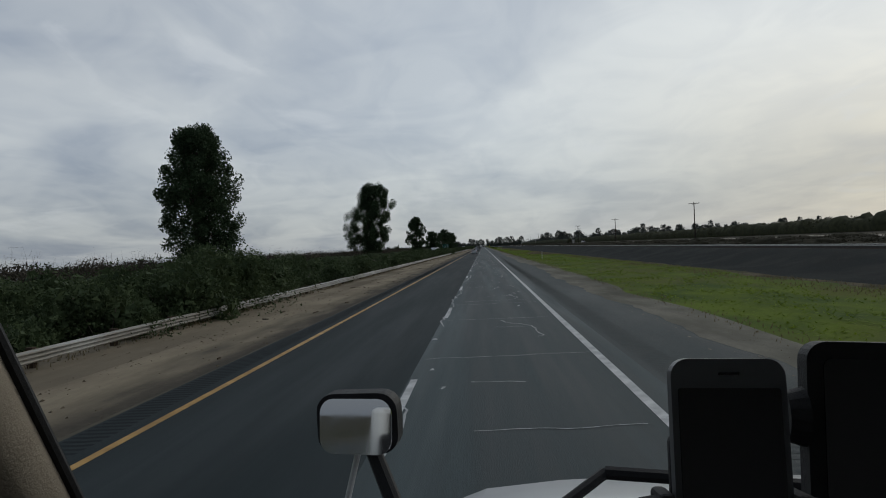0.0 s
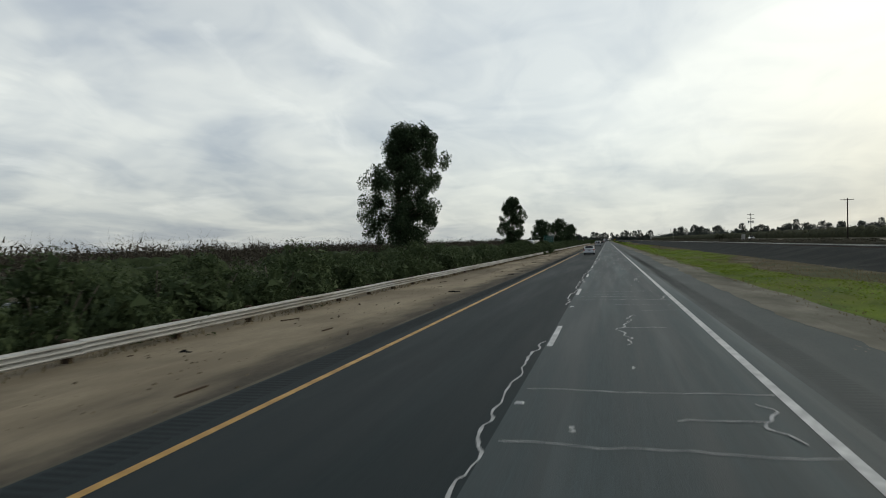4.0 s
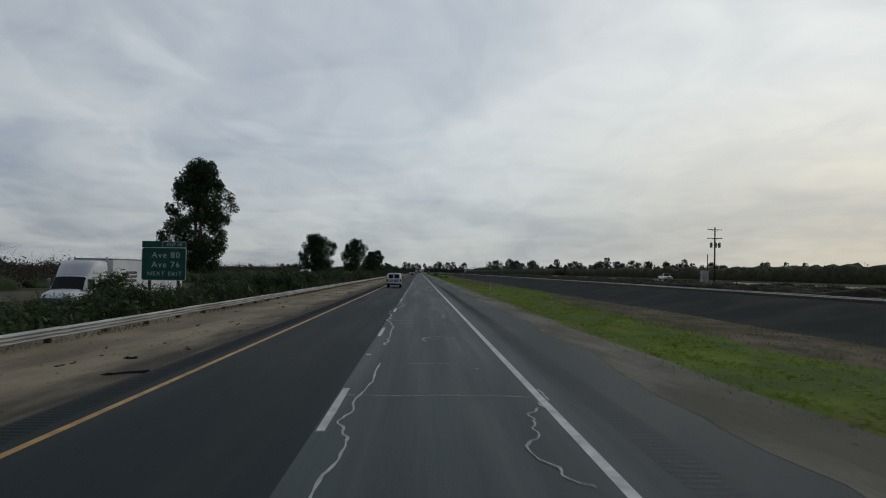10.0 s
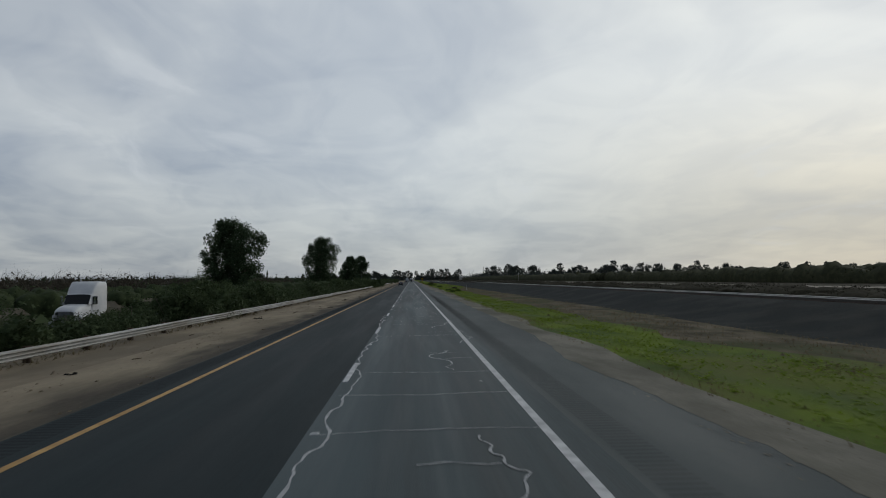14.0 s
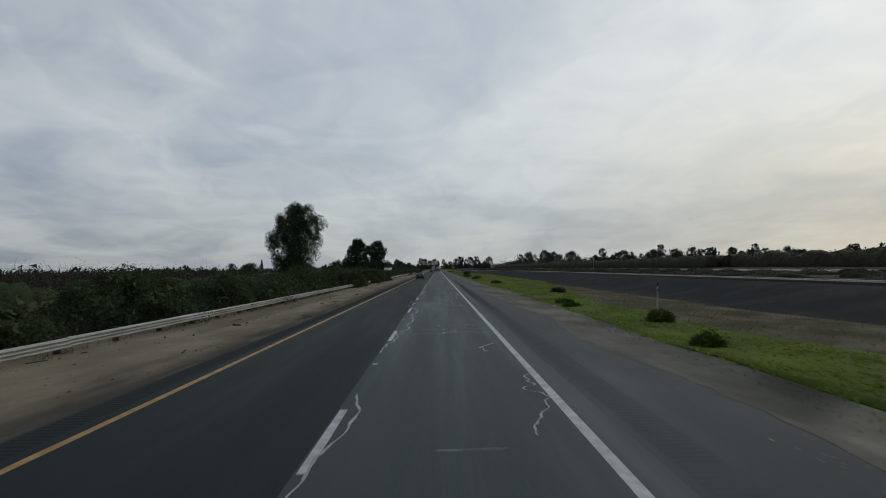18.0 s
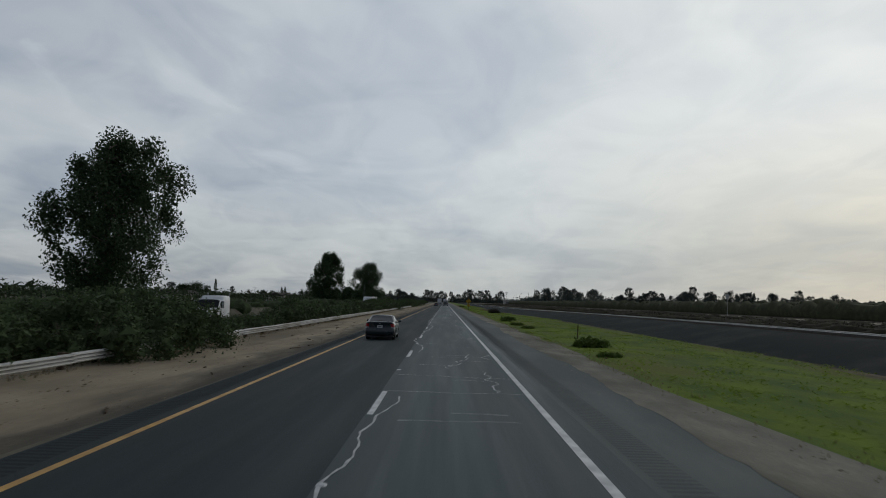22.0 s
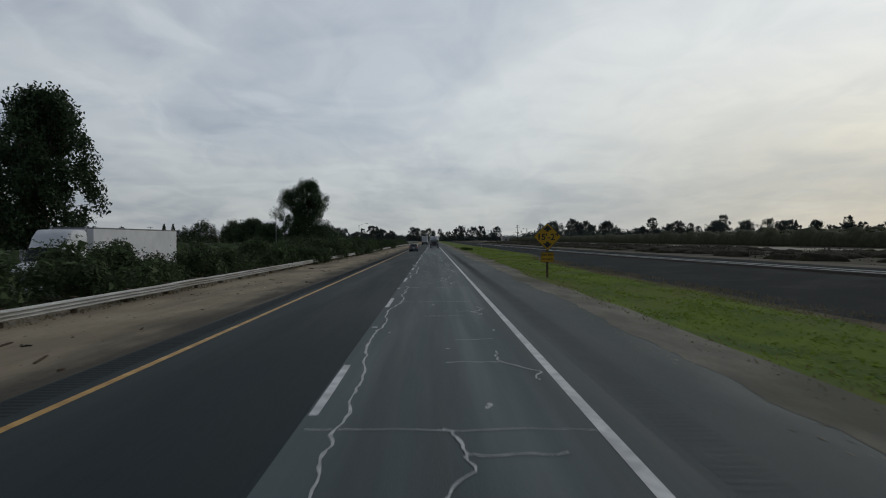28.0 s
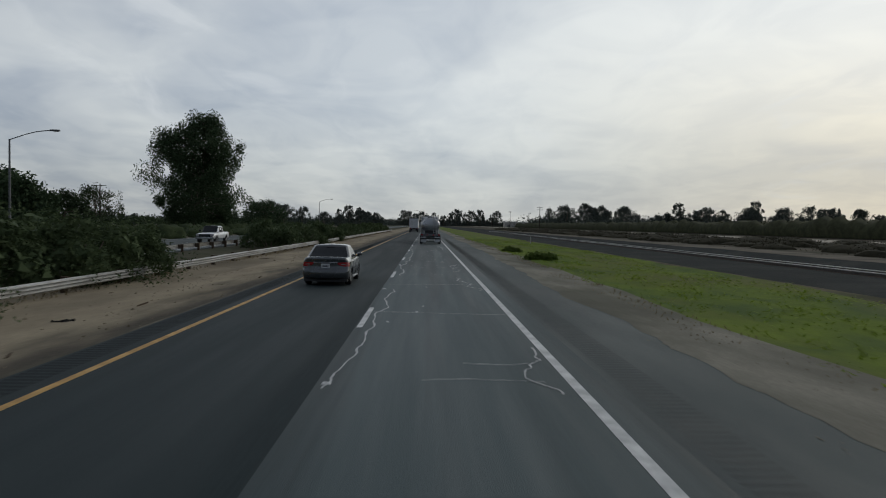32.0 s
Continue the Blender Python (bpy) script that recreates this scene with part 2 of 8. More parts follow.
def drifting_soil(name, sand_a, sand_b, dirt_a, dirt_b, x0, x1):
    """Sand that turns into darker soil across the shoulder, the border drifting to and fro."""
    m = material(name, sand_a, sand_b, 0.45, 0.95, bump=0.6, bump_scale=9, stretch=(1, 0.35, 1))
    nt = m.node_tree
    N, K = nt.nodes.new, nt.links.new
    p = nt.nodes["Principled BSDF"]
    sand = p.inputs["Base Color"].links[0].from_socket
    geo, sep, no, tone = N("ShaderNodeNewGeometry"), N("ShaderNodeSeparateXYZ"), N("ShaderNodeTexNoise"), N("ShaderNodeTexNoise")
    mp = N("ShaderNodeMapping")
    mp.inputs["Scale"].default_value = (1.0, 0.22, 1.0)
    K(geo.outputs["Position"], sep.inputs[0])
    K(geo.outputs["Position"], mp.inputs[0])
    K(mp.outputs[0], no.inputs["Vector"])
    K(geo.outputs["Position"], tone.inputs["Vector"])
    no.inputs["Scale"].default_value, no.inputs["Detail"].default_value = 1.1, 7.0
    tone.inputs["Scale"].default_value, tone.inputs["Detail"].default_value = 7.0, 5.0
    k = N("ShaderNodeMath")
    k.operation = "MULTIPLY_ADD"
    K(no.outputs["Fac"], k.inputs[0])
    k.inputs[1].default_value = 3.2
    K(sep.outputs[0], k.inputs[2])
    rg = N("ShaderNodeMapRange")
    rg.interpolation_type = "SMOOTHSTEP"
    rg.inputs[1].default_value, rg.inputs[2].default_value = x0 + 1.6, x1 + 1.6
    K(k.outputs[0], rg.inputs[0])
    d, n = N("ShaderNodeMix"), N("ShaderNodeMix")
    d.data_type = n.data_type = "RGBA"
    d.inputs[6].default_value, d.inputs[7].default_value = (*dirt_a, 1), (*dirt_b, 1)
    K(tone.outputs["Fac"], d.inputs[0])
    K(rg.outputs[0], n.inputs[0])
    K(sand, n.inputs[6])
    K(d.outputs[2], n.inputs[7])
    K(n.outputs[2], p.inputs["Base Color"])
    return m


SHOULDER_SOIL = drifting_soil("sand_and_dark_soil", (0.325, 0.275, 0.195), (0.215, 0.180, 0.130), (0.105, 0.092, 0.072), (0.050, 0.047, 0.041), -8.1, -6.1)
MEDIAN_SOIL = material("median_soil_with_dead_grass", (0.075, 0.070, 0.045), (0.045, 0.050, 0.028), 0.5, 0.95, bump=0.6, bump_scale=8)
TURF = material("green_turf", (0.044, 0.084, 0.011), (0.140, 0.192, 0.025), 0.42, 0.9, bump=0.7, bump_scale=9, fine=0.4, stretch=(1, 0.45, 1), stain=(0.106, 0.118, 0.030))
BALLAST = material("dark_rail_ballast", (0.0106, 0.0150, 0.0160), (0.0190, 0.0254, 0.0268), 0.7, 0.95, bump=1.0, bump_scale=10, fine=0.6, stain=(0.028, 0.033, 0.032))
VERGE_DIRT = material("brown_verge_dirt", (0.165, 0.138, 0.094), (0.050, 0.045, 0.028), 0.6, 0.95, bump=0.8, bump_scale=7, stretch=(1, 0.5, 1), stain=(0.058, 0.066, 0.028))
SCRUB_SOIL = material("pale_scrub_soil", (0.155, 0.135, 0.110), (0.085, 0.076, 0.060), 0.25, 0.95, bump=0.6, bump_scale=6)
DARK_SOIL = material("dark_weedy_soil", (0.060, 0.056, 0.040), (0.034, 0.036, 0.024), 0.3, 0.95, bump=0.7, bump_scale=5, stain=(0.090, 0.078, 0.058))
FIELD = material("field_soil", (0.060, 0.058, 0.040), (0.085, 0.075, 0.052), 0.05, 0.95, bump=0.5, bump_scale=3)
LANE_SAND = material("pale_dirt_road", (0.40, 0.36, 0.30), (0.30, 0.27, 0.225), 0.3, 0.95, bump=0.4, bump_scale=8)
GALV = material("weathered_galvanised_steel", (0.52, 0.52, 0.50), (0.37, 0.37, 0.355), 1.2, 0.62, metal=0.25, bump=0.1, fine=0.3, stretch=(1, 0.4, 3), stain=(0.30, 0.28, 0.24))
GALV_GREY = material("dull_grey_steel", (0.20, 0.205, 0.21), (0.13, 0.135, 0.14), 2.0, 0.55, metal=0.5)
POST_WOOD = material("weathered_timber", (0.115, 0.085, 0.060), (0.065, 0.050, 0.038), 3.0, 0.9, bump=0.5, stretch=(4, 4, 0.6))
RAIL_STEEL = material("polished_rail_steel", (0.66, 0.66, 0.65), (0.54, 0.54, 0.53), 4.0, 0.35, metal=0.45)
RAIL_WEB = material("grey_brown_rail_side", (0.075, 0.062, 0.052), (0.045, 0.040, 0.036), 4.0, 0.8)
RAIL_RUST = material("rusty_rail_side", (0.080, 0.052, 0.038), (0.050, 0.036, 0.030), 4.0, 0.85)
BARK = material("eucalyptus_bark", (0.20, 0.17, 0.14), (0.10, 0.085, 0.068), 1.5, 0.9, bump=0.7, bump_scale=12, stretch=(2, 2, 0.5))
EUC_LEAF = leafy("eucalyptus_leaves", (0.022, 0.040, 0.020), (0.066, 0.098, 0.050))
PINE_LEAF = leafy("dark_tree_leaves", (0.020, 0.034, 0.019), (0.054, 0.075, 0.036))
# paler, bluer green than near leaves: distance haze mixed into the colour
HAZED_FAR_LEAF = leafy("hazed_far_tree_leaves", (0.044, 0.056, 0.050), (0.080, 0.094, 0.082))
OLEANDER = leafy("oleander_leaves", (0.036, 0.056, 0.026), (0.086, 0.116, 0.054))
TWIG = leafy("bare_orchard_twigs", (0.040, 0.036, 0.028), (0.080, 0.070, 0.052))
ORCHARD = leafy("orchard_leaves", (0.034, 0.040, 0.022), (0.066, 0.068, 0.038))
SCRUB = leafy("dry_scrub", (0.026, 0.027, 0.018), (0.054, 0.049, 0.034))
DRY_GRASS = leafy("dry_grass_blades", (0.150, 0.118, 0.062), (0.250, 0.205, 0.120))
CLOD = leafy("brown_clods", (0.085, 0.068, 0.048), (0.21, 0.175, 0.125), 0.95)
GRASS = leafy("grass_blades", (0.100, 0.152, 0.018), (0.200, 0.270, 0.040), thru=0.5)
WEED = leafy("weed_leaves", (0.040, 0.075, 0.012), (0.085, 0.120, 0.028))

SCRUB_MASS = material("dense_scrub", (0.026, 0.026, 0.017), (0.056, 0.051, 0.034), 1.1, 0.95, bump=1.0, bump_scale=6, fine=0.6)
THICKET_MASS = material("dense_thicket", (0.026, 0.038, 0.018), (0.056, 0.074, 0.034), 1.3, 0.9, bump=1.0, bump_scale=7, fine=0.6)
ORCHARD_MASS = material("dense_orchard_foliage", (0.032, 0.037, 0.021), (0.068, 0.070, 0.040), 0.6, 0.9, bump=1.0, bump_scale=3, fine=0.5)
# ---- mesh tools ----
def mesh_of(name, verts, faces, mats, smooth=False, index=None):
    me = bpy.data.meshes.new(name)
    me.from_pydata([tuple(v) for v in verts], [], faces)
    for m in (mats if isinstance(mats, (list, tuple)) else [mats]):
        me.materials.append(m)
    if index is not None:
        me.polygons.foreach_set("material_index", index)
    if smooth:
        me.polygons.foreach_set("use_smooth", [True] * len(me.polygons))
    me.update()
    return me


def quads_mesh(name, co, mat):
    """A mesh of loose leaves from an array of corner points (n, 3 or 4, 3)."""
    n, c = co.shape[:2]
    me = bpy.data.meshes.new(name)
    me.vertices.add(n * c)
    me.vertices.foreach_set("co", np.ascontiguousarray(co, dtype=np.float32).ravel())
    me.loops.add(n * c)
    me.loops.foreach_set("vertex_index", np.arange(n * c, dtype=np.int32))
    me.polygons.add(n)
    me.polygons.foreach_set("loop_start", np.arange(0, n * c, c, dtype=np.int32))
    me.materials.append(mat)
    me.update(calc_edges=True)
    return me


def leaf_quads(rng, centres, length, width, droop=0.0, tri=False):
    n = len(centres)
    d = rng.normal(size=(n, 3))
    d[:, 2] -= droop
    d /= np.linalg.norm(d, axis=1)[:, None]
    s = np.cross(d, rng.normal(size=(n, 3)))
    s /= np.linalg.norm(s, axis=1)[:, None] + 1e-9
    k = rng.uniform(0.6, 1.3, (n, 1))
    a, b = d * length * k * 0.5, s * width * k * 0.5
    if tri:
        return np.stack([centres - a + b * 0.8, centres - a - b * 0.8, centres + a], 1)
    return np.stack([centres - a, centres + b - a * 0.1, centres + a, centres - b - a * 0.1], 1)


def part(name, bm, mat, parent, label=""):
    me = bpy.data.meshes.new(name)
    bm.to_mesh(me)
    bm.free()
    return part_mesh(name, me, mat, parent, label)


def part_mesh(name, me, mat, parent, label=""):
    if mat is not None and not me.materials:
        me.materials.append(mat)
    ob = new(name, me)
    ob.parent = parent
    if label:
        tagged(ob, label)
    return ob


def thing(name, label, category, at=None, group="", kind="", data=None):
    ob = new(name, data)
    ob.matrix_basis = at if at is not None else Matrix()
    return tagged(ob, label, category, group, kind)


def box_bm(bm, x0, y0, z0, x1, y1, z1, bevel=0.0):
    g = bmesh.ops.create_cube(bm, size=1.0)
    bmesh.ops.transform(bm, matrix=Matrix.LocRotScale(((x0 + x1) / 2, (y0 + y1) / 2, (z0 + z1) / 2), None, (x1 - x0, y1 - y0, z1 - z0)), verts=g["verts"])
    if bevel:
        es = list({e for v in g["verts"] for e in v.link_edges})
        bmesh.ops.bevel(bm, geom=es, offset=bevel, segments=2, affect="EDGES", profile=0.5)
    return bm


def box(x0, y0, z0, x1, y1, z1, bevel=0.0):
    return box_bm(bmesh.new(), x0, y0, z0, x1, y1, z1, bevel)


def tube_bm(bm, a, b, r0, r1=None, sides=10):
    a, b = Vector(a), Vector(b)
    r1 = r0 if r1 is None else r1
    g = bmesh.ops.create_cone(bm, cap_ends=True, segments=sides, radius1=r0, radius2=r1, depth=(b - a).length)
    q = (b - a).to_track_quat("Z", "Y")
    bmesh.ops.transform(bm, matrix=Matrix.LocRotScale((a + b) / 2, q, None), verts=g["verts"])
    return bm


def tube(a, b, r0, r1=None, sides=10):
    return tube_bm(bmesh.new(), a, b, r0, r1, sides)


def ribbon(points, width, z):
    """Corner points and faces of a flat band along a line on the ground, its corners rounded off."""
    soft = [points[0]]
    for a, b in zip(points, points[1:]):
        soft += [(a[0] * 0.75 + b[0] * 0.25, a[1] * 0.75 + b[1] * 0.25), (a[0] * 0.25 + b[0] * 0.75, a[1] * 0.25 + b[1] * 0.75)]
    points = [(x + random.uniform(-0.022, 0.022), y + random.uniform(-0.022, 0.022)) for x, y in soft] + [points[-1]]
    vs, fs = [], []
    for i, p in enumerate(points):
        q0, q1 = points[max(0, i - 1)], points[min(len(points) - 1, i + 1)]
        dx, dy = q1[0] - q0[0], q1[1] - q0[1]
        l = math.hypot(dx, dy) or 1
        w = width * (0.5 + 0.9 * random.random() ** 1.5) / 2
        vs += [(p[0] - dy / l * w, p[1] + dx / l * w, z), (p[0] + dy / l * w, p[1] - dx / l * w, z)]
        if i:
            k = 2 * i
            fs.append((k - 2, k - 1, k + 1, k))
    return vs, fs


class Heap:
    """Gathers loose pieces for one joined mesh."""

    def __init__(self):
        self.v, self.f = [], []

    def add(self, vs, fs):
        k = len(self.v)
        self.v += vs
        self.f += [tuple(i + k for i in f) for f in fs]

    def box(self, x0, y0, z0, x1, y1, z1):
        self.add([(x0, y0, z0), (x1, y0, z0), (x1, y1, z0), (x0, y1, z0), (x0, y0, z1), (x1, y0, z1), (x1, y1, z1), (x0, y1, z1)],
                 [(0, 3, 2, 1), (4, 5, 6, 7), (0, 1, 5, 4), (1, 2, 6, 5), (2, 3, 7, 6), (3, 0, 4, 7)])


def step(y, a, b):
    s = min(1, max(0, (y - a) / (b - a)))
    return s * s * (3 - 2 * s)

# ---- land: one sheet to the horizon, with the embankments across it ----
def rail_top(y):
    return 1.0 - 0.98 * step(y, 650, 935)


def grass_far(y):
    """Where the green verge ends towards the railway."""
    return (15.2 - 4.8 * step(y, 135, 160) * (1 - step(y, 168, 215)) - 3.8 * step(y, 245, 295) * (1 - step(y, 328, 356)) - 4.4 * step(y, 388, 420) * (1 - step(y, 545, 590))
            + 2.0 * step(y, 590, 615) * (1 - step(y, 735, 760)) - 3.2 * step(y, 765, 800) * (1 - step(y, 845, 885)) + 1.0 * step(y, 868, 895))


def ballast_toe(y):
    """Where the dark ballast slope meets the verge."""
    return 15.9 + 1.5 * step(y, 590, 615) * (1 - step(y, 735, 760)) - 3.1 * step(y, 765, 800) * (1 - step(y, 845, 885)) + 0.8 * step(y, 868, 895)


def wob(y, k, amp):
    return amp * (noise.noise(Vector((y * 0.11, k * 7.3, 0.0))) + 0.6 * noise.noise(Vector((y * 0.43, k * 3.1, 5.0))))


def mound(x, y):
    """The low swells of the grassy verge."""
    return 0.055 * np.sin(0.9 * x + 1.7 * np.sin(0.21 * y)) * np.sin(0.37 * y + 0.8 * x) + 0.05 * np.sin(1.3 * x - 0.45 * y) * np.sin(0.23 * y + 2.0) + 0.05 * np.sin(0.105 * y + 0.5 * x)


def far_dip(y):
    """How far the opposite carriageway lies under its level elsewhere."""
    return -0.5 - 0.85 * step(y, 215, 300) - 0.35 * step(y, 360, 430) * (1 - step(y, 470, 560)) + 0.2 * step(y, 560, 620) + 0.85 * step(y, 880, 950)


def land_columns(y):
    h, dip = rail_top(y), far_dip(y)
    g, toe = grass_far(y), min(17.6, ballast_toe(y) + wob(y, 12, 0.5))
    return [
        (-3000, -1.0), (-900, -0.3), (-220, 0.0), (-90, 0.1), (-46, 0.15), (-34.5, 0.1), (-33.2, 0.12 + dip), (-19.0, 0.12 + dip), (-18.2, -0.05), (-15.5, -0.15),
        (-12.4 + wob(y, 1, 0.25), 0.0), (-9.0, -0.02), (-7.0 + wob(y, 13, 0.45), -0.015), (-6.2 + wob(y, 2, 0.16), -0.02), (-5.8, -0.06), (4.9, -0.06), (5.25 + wob(y, 3, 0.12), -0.035),
        (6.7 + wob(y, 4, 0.5) + wob(y * 2.7, 16, 0.25) + 0.7 * step(y, 820, 900) + 0.6 * step(y, 480, 510) * (1 - step(y, 560, 600)), -0.07), *[(6.7 + (g - 6.7) * k, -0.09 + mound(6.7 + (g - 6.7) * k, y)) for k in (0.12, 0.26, 0.4, 0.55, 0.7, 0.85)], (min(max(g + wob(y, 5, 1.3) + wob(y * 2.3, 15, 0.5), 6.7 + (g - 6.7) * 0.85 + 0.15), toe - 0.12), -0.10), (toe, -0.08), (17.8, -0.05 + 0.10 * h),
        (20.6, 0.62 * h + 0.05), (22.3, h - 0.02), (25.7, h - 0.02), (27.6, 0.45 + 0.25 * h + wob(y, 6, 0.1)), (33, 0.40), (48, 0.50), (60.5 + wob(y, 7, 1.0), 0.60), (74, 0.68 + wob(y, 9, 0.15)), (92, 0.8), (260, 1.2), (900, 1.0), (3000, -1.0)]


LAND_MATS = [FIELD, MEDIAN_SOIL, SAND, DIRT, TURF, BALLAST, SCRUB_SOIL, LANE_SAND, VERGE_DIRT, DARK_SOIL, DIRT_PALE, SHOULDER_SOIL]
LAND_INDEX = [0, 0, 0, 0, 1, 3, 3, 3, 1, 1, 2, 11, 11, 3, 3, 10, 10] + [4] * 7 + [8, 5, 5, 5, 5, 5, 6, 9, 9, 7, 9, 0, 0, 0]
rows_y = [-600, -250, -80] + [-40 + 4 * i for i in range(290)] + [1140, 1200, 1300, 1500, 1800, 2300, 3200, 4600]
lv, lf, li = [], [], []
for r, yy in enumerate(rows_y):
    cols = land_columns(yy)
    lv += [(cx, yy, cz) for cx, cz in cols]
    if r:
        n = len(cols)
        for c in range(n - 1):
            a = (r - 1) * n + c
            lf.append((a, a + 1, a + 1 + n, a + n))
            li.append(9 if LAND_INDEX[c] == 6 and (yy < 800 or yy > 1100) else LAND_INDEX[c])
tagged(new("ground", mesh_of("ground", lv, lf, LAND_MATS, True, li)), "sandy shoulder, green verge and dark railway embankment", "ground", kind="structure")

# ---- carriageways ----
ROAD_0, ROAD_1 = -220.0, 1900.0


def slab(name, x0, x1, z0, z1, mat, label):
    h = Heap()
    for i in range(int((ROAD_1 - ROAD_0) / 40)):
        y = ROAD_0 + 40 * i
        h.add([(x0, y, z1), (x1, y, z1), (x1, y + 40, z1), (x0, y + 40, z1)], [(0, 1, 2, 3)])
    h.add([(x0, ROAD_0, z0), (x0, ROAD_0, z1), (x0, ROAD_1, z1), (x0, ROAD_1, z0)], [(0, 1, 2, 3)])
    h.add([(x1, ROAD_0, z0), (x1, ROAD_0, z1), (x1, ROAD_1, z1), (x1, ROAD_1, z0)], [(3, 2, 1, 0)])
    return tagged(new(name, mesh_of(name, h.v, h.f, mat)), label, "road", kind="structure")


road = slab("road", -1.55, 2.75, -0.3, 0.0, ASPHALT, "grey worn asphalt lane with pale sealed cracks")
road_left = slab("road", -6.05, -1.55, -0.3, 0.0, ASPHALT_DARK, "smooth asphalt passing lane, toned darker for its weaker reflection")
shoulder_right = slab("road_shoulder", 2.75, 5.3, -0.3, 0.0, ASPHALT_SIDE, "grey asphalt shoulder with rumble strip")
h = Heap()
far_rows = [ROAD_0 + 10 * i for i in range(int((ROAD_1 - ROAD_0) / 10) + 1)]
for ya, yb in zip(far_rows, far_rows[1:]):
    za, zb = 0.2 + far_dip(ya), 0.2 + far_dip(yb)
    h.add([(-32.5, ya, za), (-19.6, ya, za), (-19.6, yb, zb), (-32.5, yb, zb), (-32.5, ya, za - 0.4), (-19.6, ya, za - 0.4), (-19.6, yb, zb - 0.4), (-32.5, yb, zb - 0.4)], [(0, 1, 2, 3), (1, 5, 6, 2), (4, 0, 3, 7)])
road_far = tagged(new("road", mesh_of("road", h.v, h.f, ASPHALT_SIDE)), "grey opposite carriageway beyond the planted median", "road", kind="structure")

for name, x, w, mat, lab, host in (("edge_line", 2.21, 0.16, WHITE_PAINT, "solid white edge line, worn", road), ("edge_line", -5.11, 0.14, YELLOW_PAINT, "solid yellow edge line, worn", road_left)):
    h = Heap()
    for i in range(210):
        y = ROAD_0 + 10 * i
        wa, wb = w / 2 + wob(y, 11, 0.012), w / 2 + wob(y + 10, 11, 0.012)
        h.add([(x - wa, y, 0.004), (x + wa, y, 0.004), (x + wb, y + 10, 0.004), (x - wb, y + 10, 0.004)], [(0, 1, 2, 3)])
    part_mesh(name, mesh_of(name, h.v, h.f, mat), None, host, lab)
for x in (-20.6, -31.6, -26.0):
    h = Heap()
    for ya, yb in zip(far_rows, far_rows[1:]) if x != -26.0 else [(10.9 + 14.63 * i, 14.56 + 14.63 * i) for i in range(100)]:
        za, zb = 0.206 + far_dip(ya), 0.206 + far_dip(yb)
        h.add([(x - 0.07, ya, za), (x + 0.07, ya, za), (x + 0.07, yb, zb), (x - 0.07, yb, zb)], [(0, 1, 2, 3)])
    part_mesh("lane_line", mesh_of("lane_line", h.v, h.f, WHITE_PAINT), None, road_far)

dash_me = mesh_of("lane_dash", [(-0.065, -1.83, 0.0), (0.06, -1.83, 0.0), (0.068, -0.4, 0.0), (0.06, 1.83, 0.0), (-0.066, 1.83, 0.0), (-0.07, 0.3, 0.0)], [(0, 1, 2, 3, 4, 5)], WHITE_PAINT)
mark_me = mesh_of("road_marker", [(-0.07, -0.07, 0), (0.07, -0.07, 0), (0.07, 0.07, 0), (-0.07, 0.07, 0), (-0.045, -0.03, 0.02), (0.045, -0.03, 0.02), (0.045, 0.03, 0.02), (-0.045, 0.03, 0.02)],
                  [(4, 5, 6, 7), (0, 1, 5, 4), (1, 2, 6, 5), (2, 3, 7, 6), (3, 0, 4, 7)], WHITE_PAINT)
for i in range(-1, 100):
    y = 10.9 + 14.63 * i
    d = part_mesh("lane_dash", dash_me, None, road)
    d.location = (-1.45, y, 0.004)
    if y < 1000:
        d = part_mesh("road_marker", mark_me, None, road)
        d.location = (-1.45 + random.uniform(-0.05, 0.05), y - 7.3, 0.002)

# rumble strips: flat bands coloured dark for the shade in the grooves
for name, xa, xb, host, mat in (("rumble_strip", 2.90, 3.50, shoulder_right, GROOVE_SHADE), ("rumble_strip", -5.98, -5.42, road_left, GROOVE_SHADE_DARK)):
    h = Heap()
    for i in range(5000):
        y = 2 + i * 0.20
        h.add([(xa, y, 0.003), (xb, y, 0.003), (xb, y + 0.09, 0.003), (xa, y + 0.09, 0.003)], [(0, 1, 2, 3)])
    tagged(part_mesh(name, mesh_of(name, h.v, h.f, mat), None, host, "ground-in rumble strip"), kind="stuff")

# dirt blown over the outer edge of the shoulder
h = Heap()
rnd = random.Random(77)
pts, w = [], 0.3
for i in range(1450):
    y = -8 + 0.7 * i
    w = min(0.75, max(0.06, w + rnd.uniform(-0.12, 0.12)))
    pts.append((5.3 - w, y))
for (xa, ya), (xb, yb) in zip(pts, pts[1:]):
    h.add([(xa, ya, 0.004), (5.34, ya, 0.004), (5.34, yb, 0.004), (xb, yb, 0.004)], [(0, 1, 2, 3)])
for i in range(5000):
    x, y, a, b = 5.15 - abs(rnd.gauss(0, 0.30)), rnd.uniform(-5, 1005), rnd.uniform(0.01, 0.045), rnd.uniform(0.02, 0.12)
    h.add([(x + a * math.cos(k * 1.05) * rnd.uniform(0.6, 1.1), y + b * math.sin(k * 1.05) * rnd.uniform(0.6, 1.1), 0.005 + 0.0008 * (i % 4)) for k in range(6)], [(0, 1, 2, 3, 4, 5)])
tagged(part_mesh("dirt_drift", mesh_of("dirt_drift", h.v, h.f, DIRT_PALE), None, shoulder_right, "brown dirt drifted over the asphalt edge"), kind="stuff")

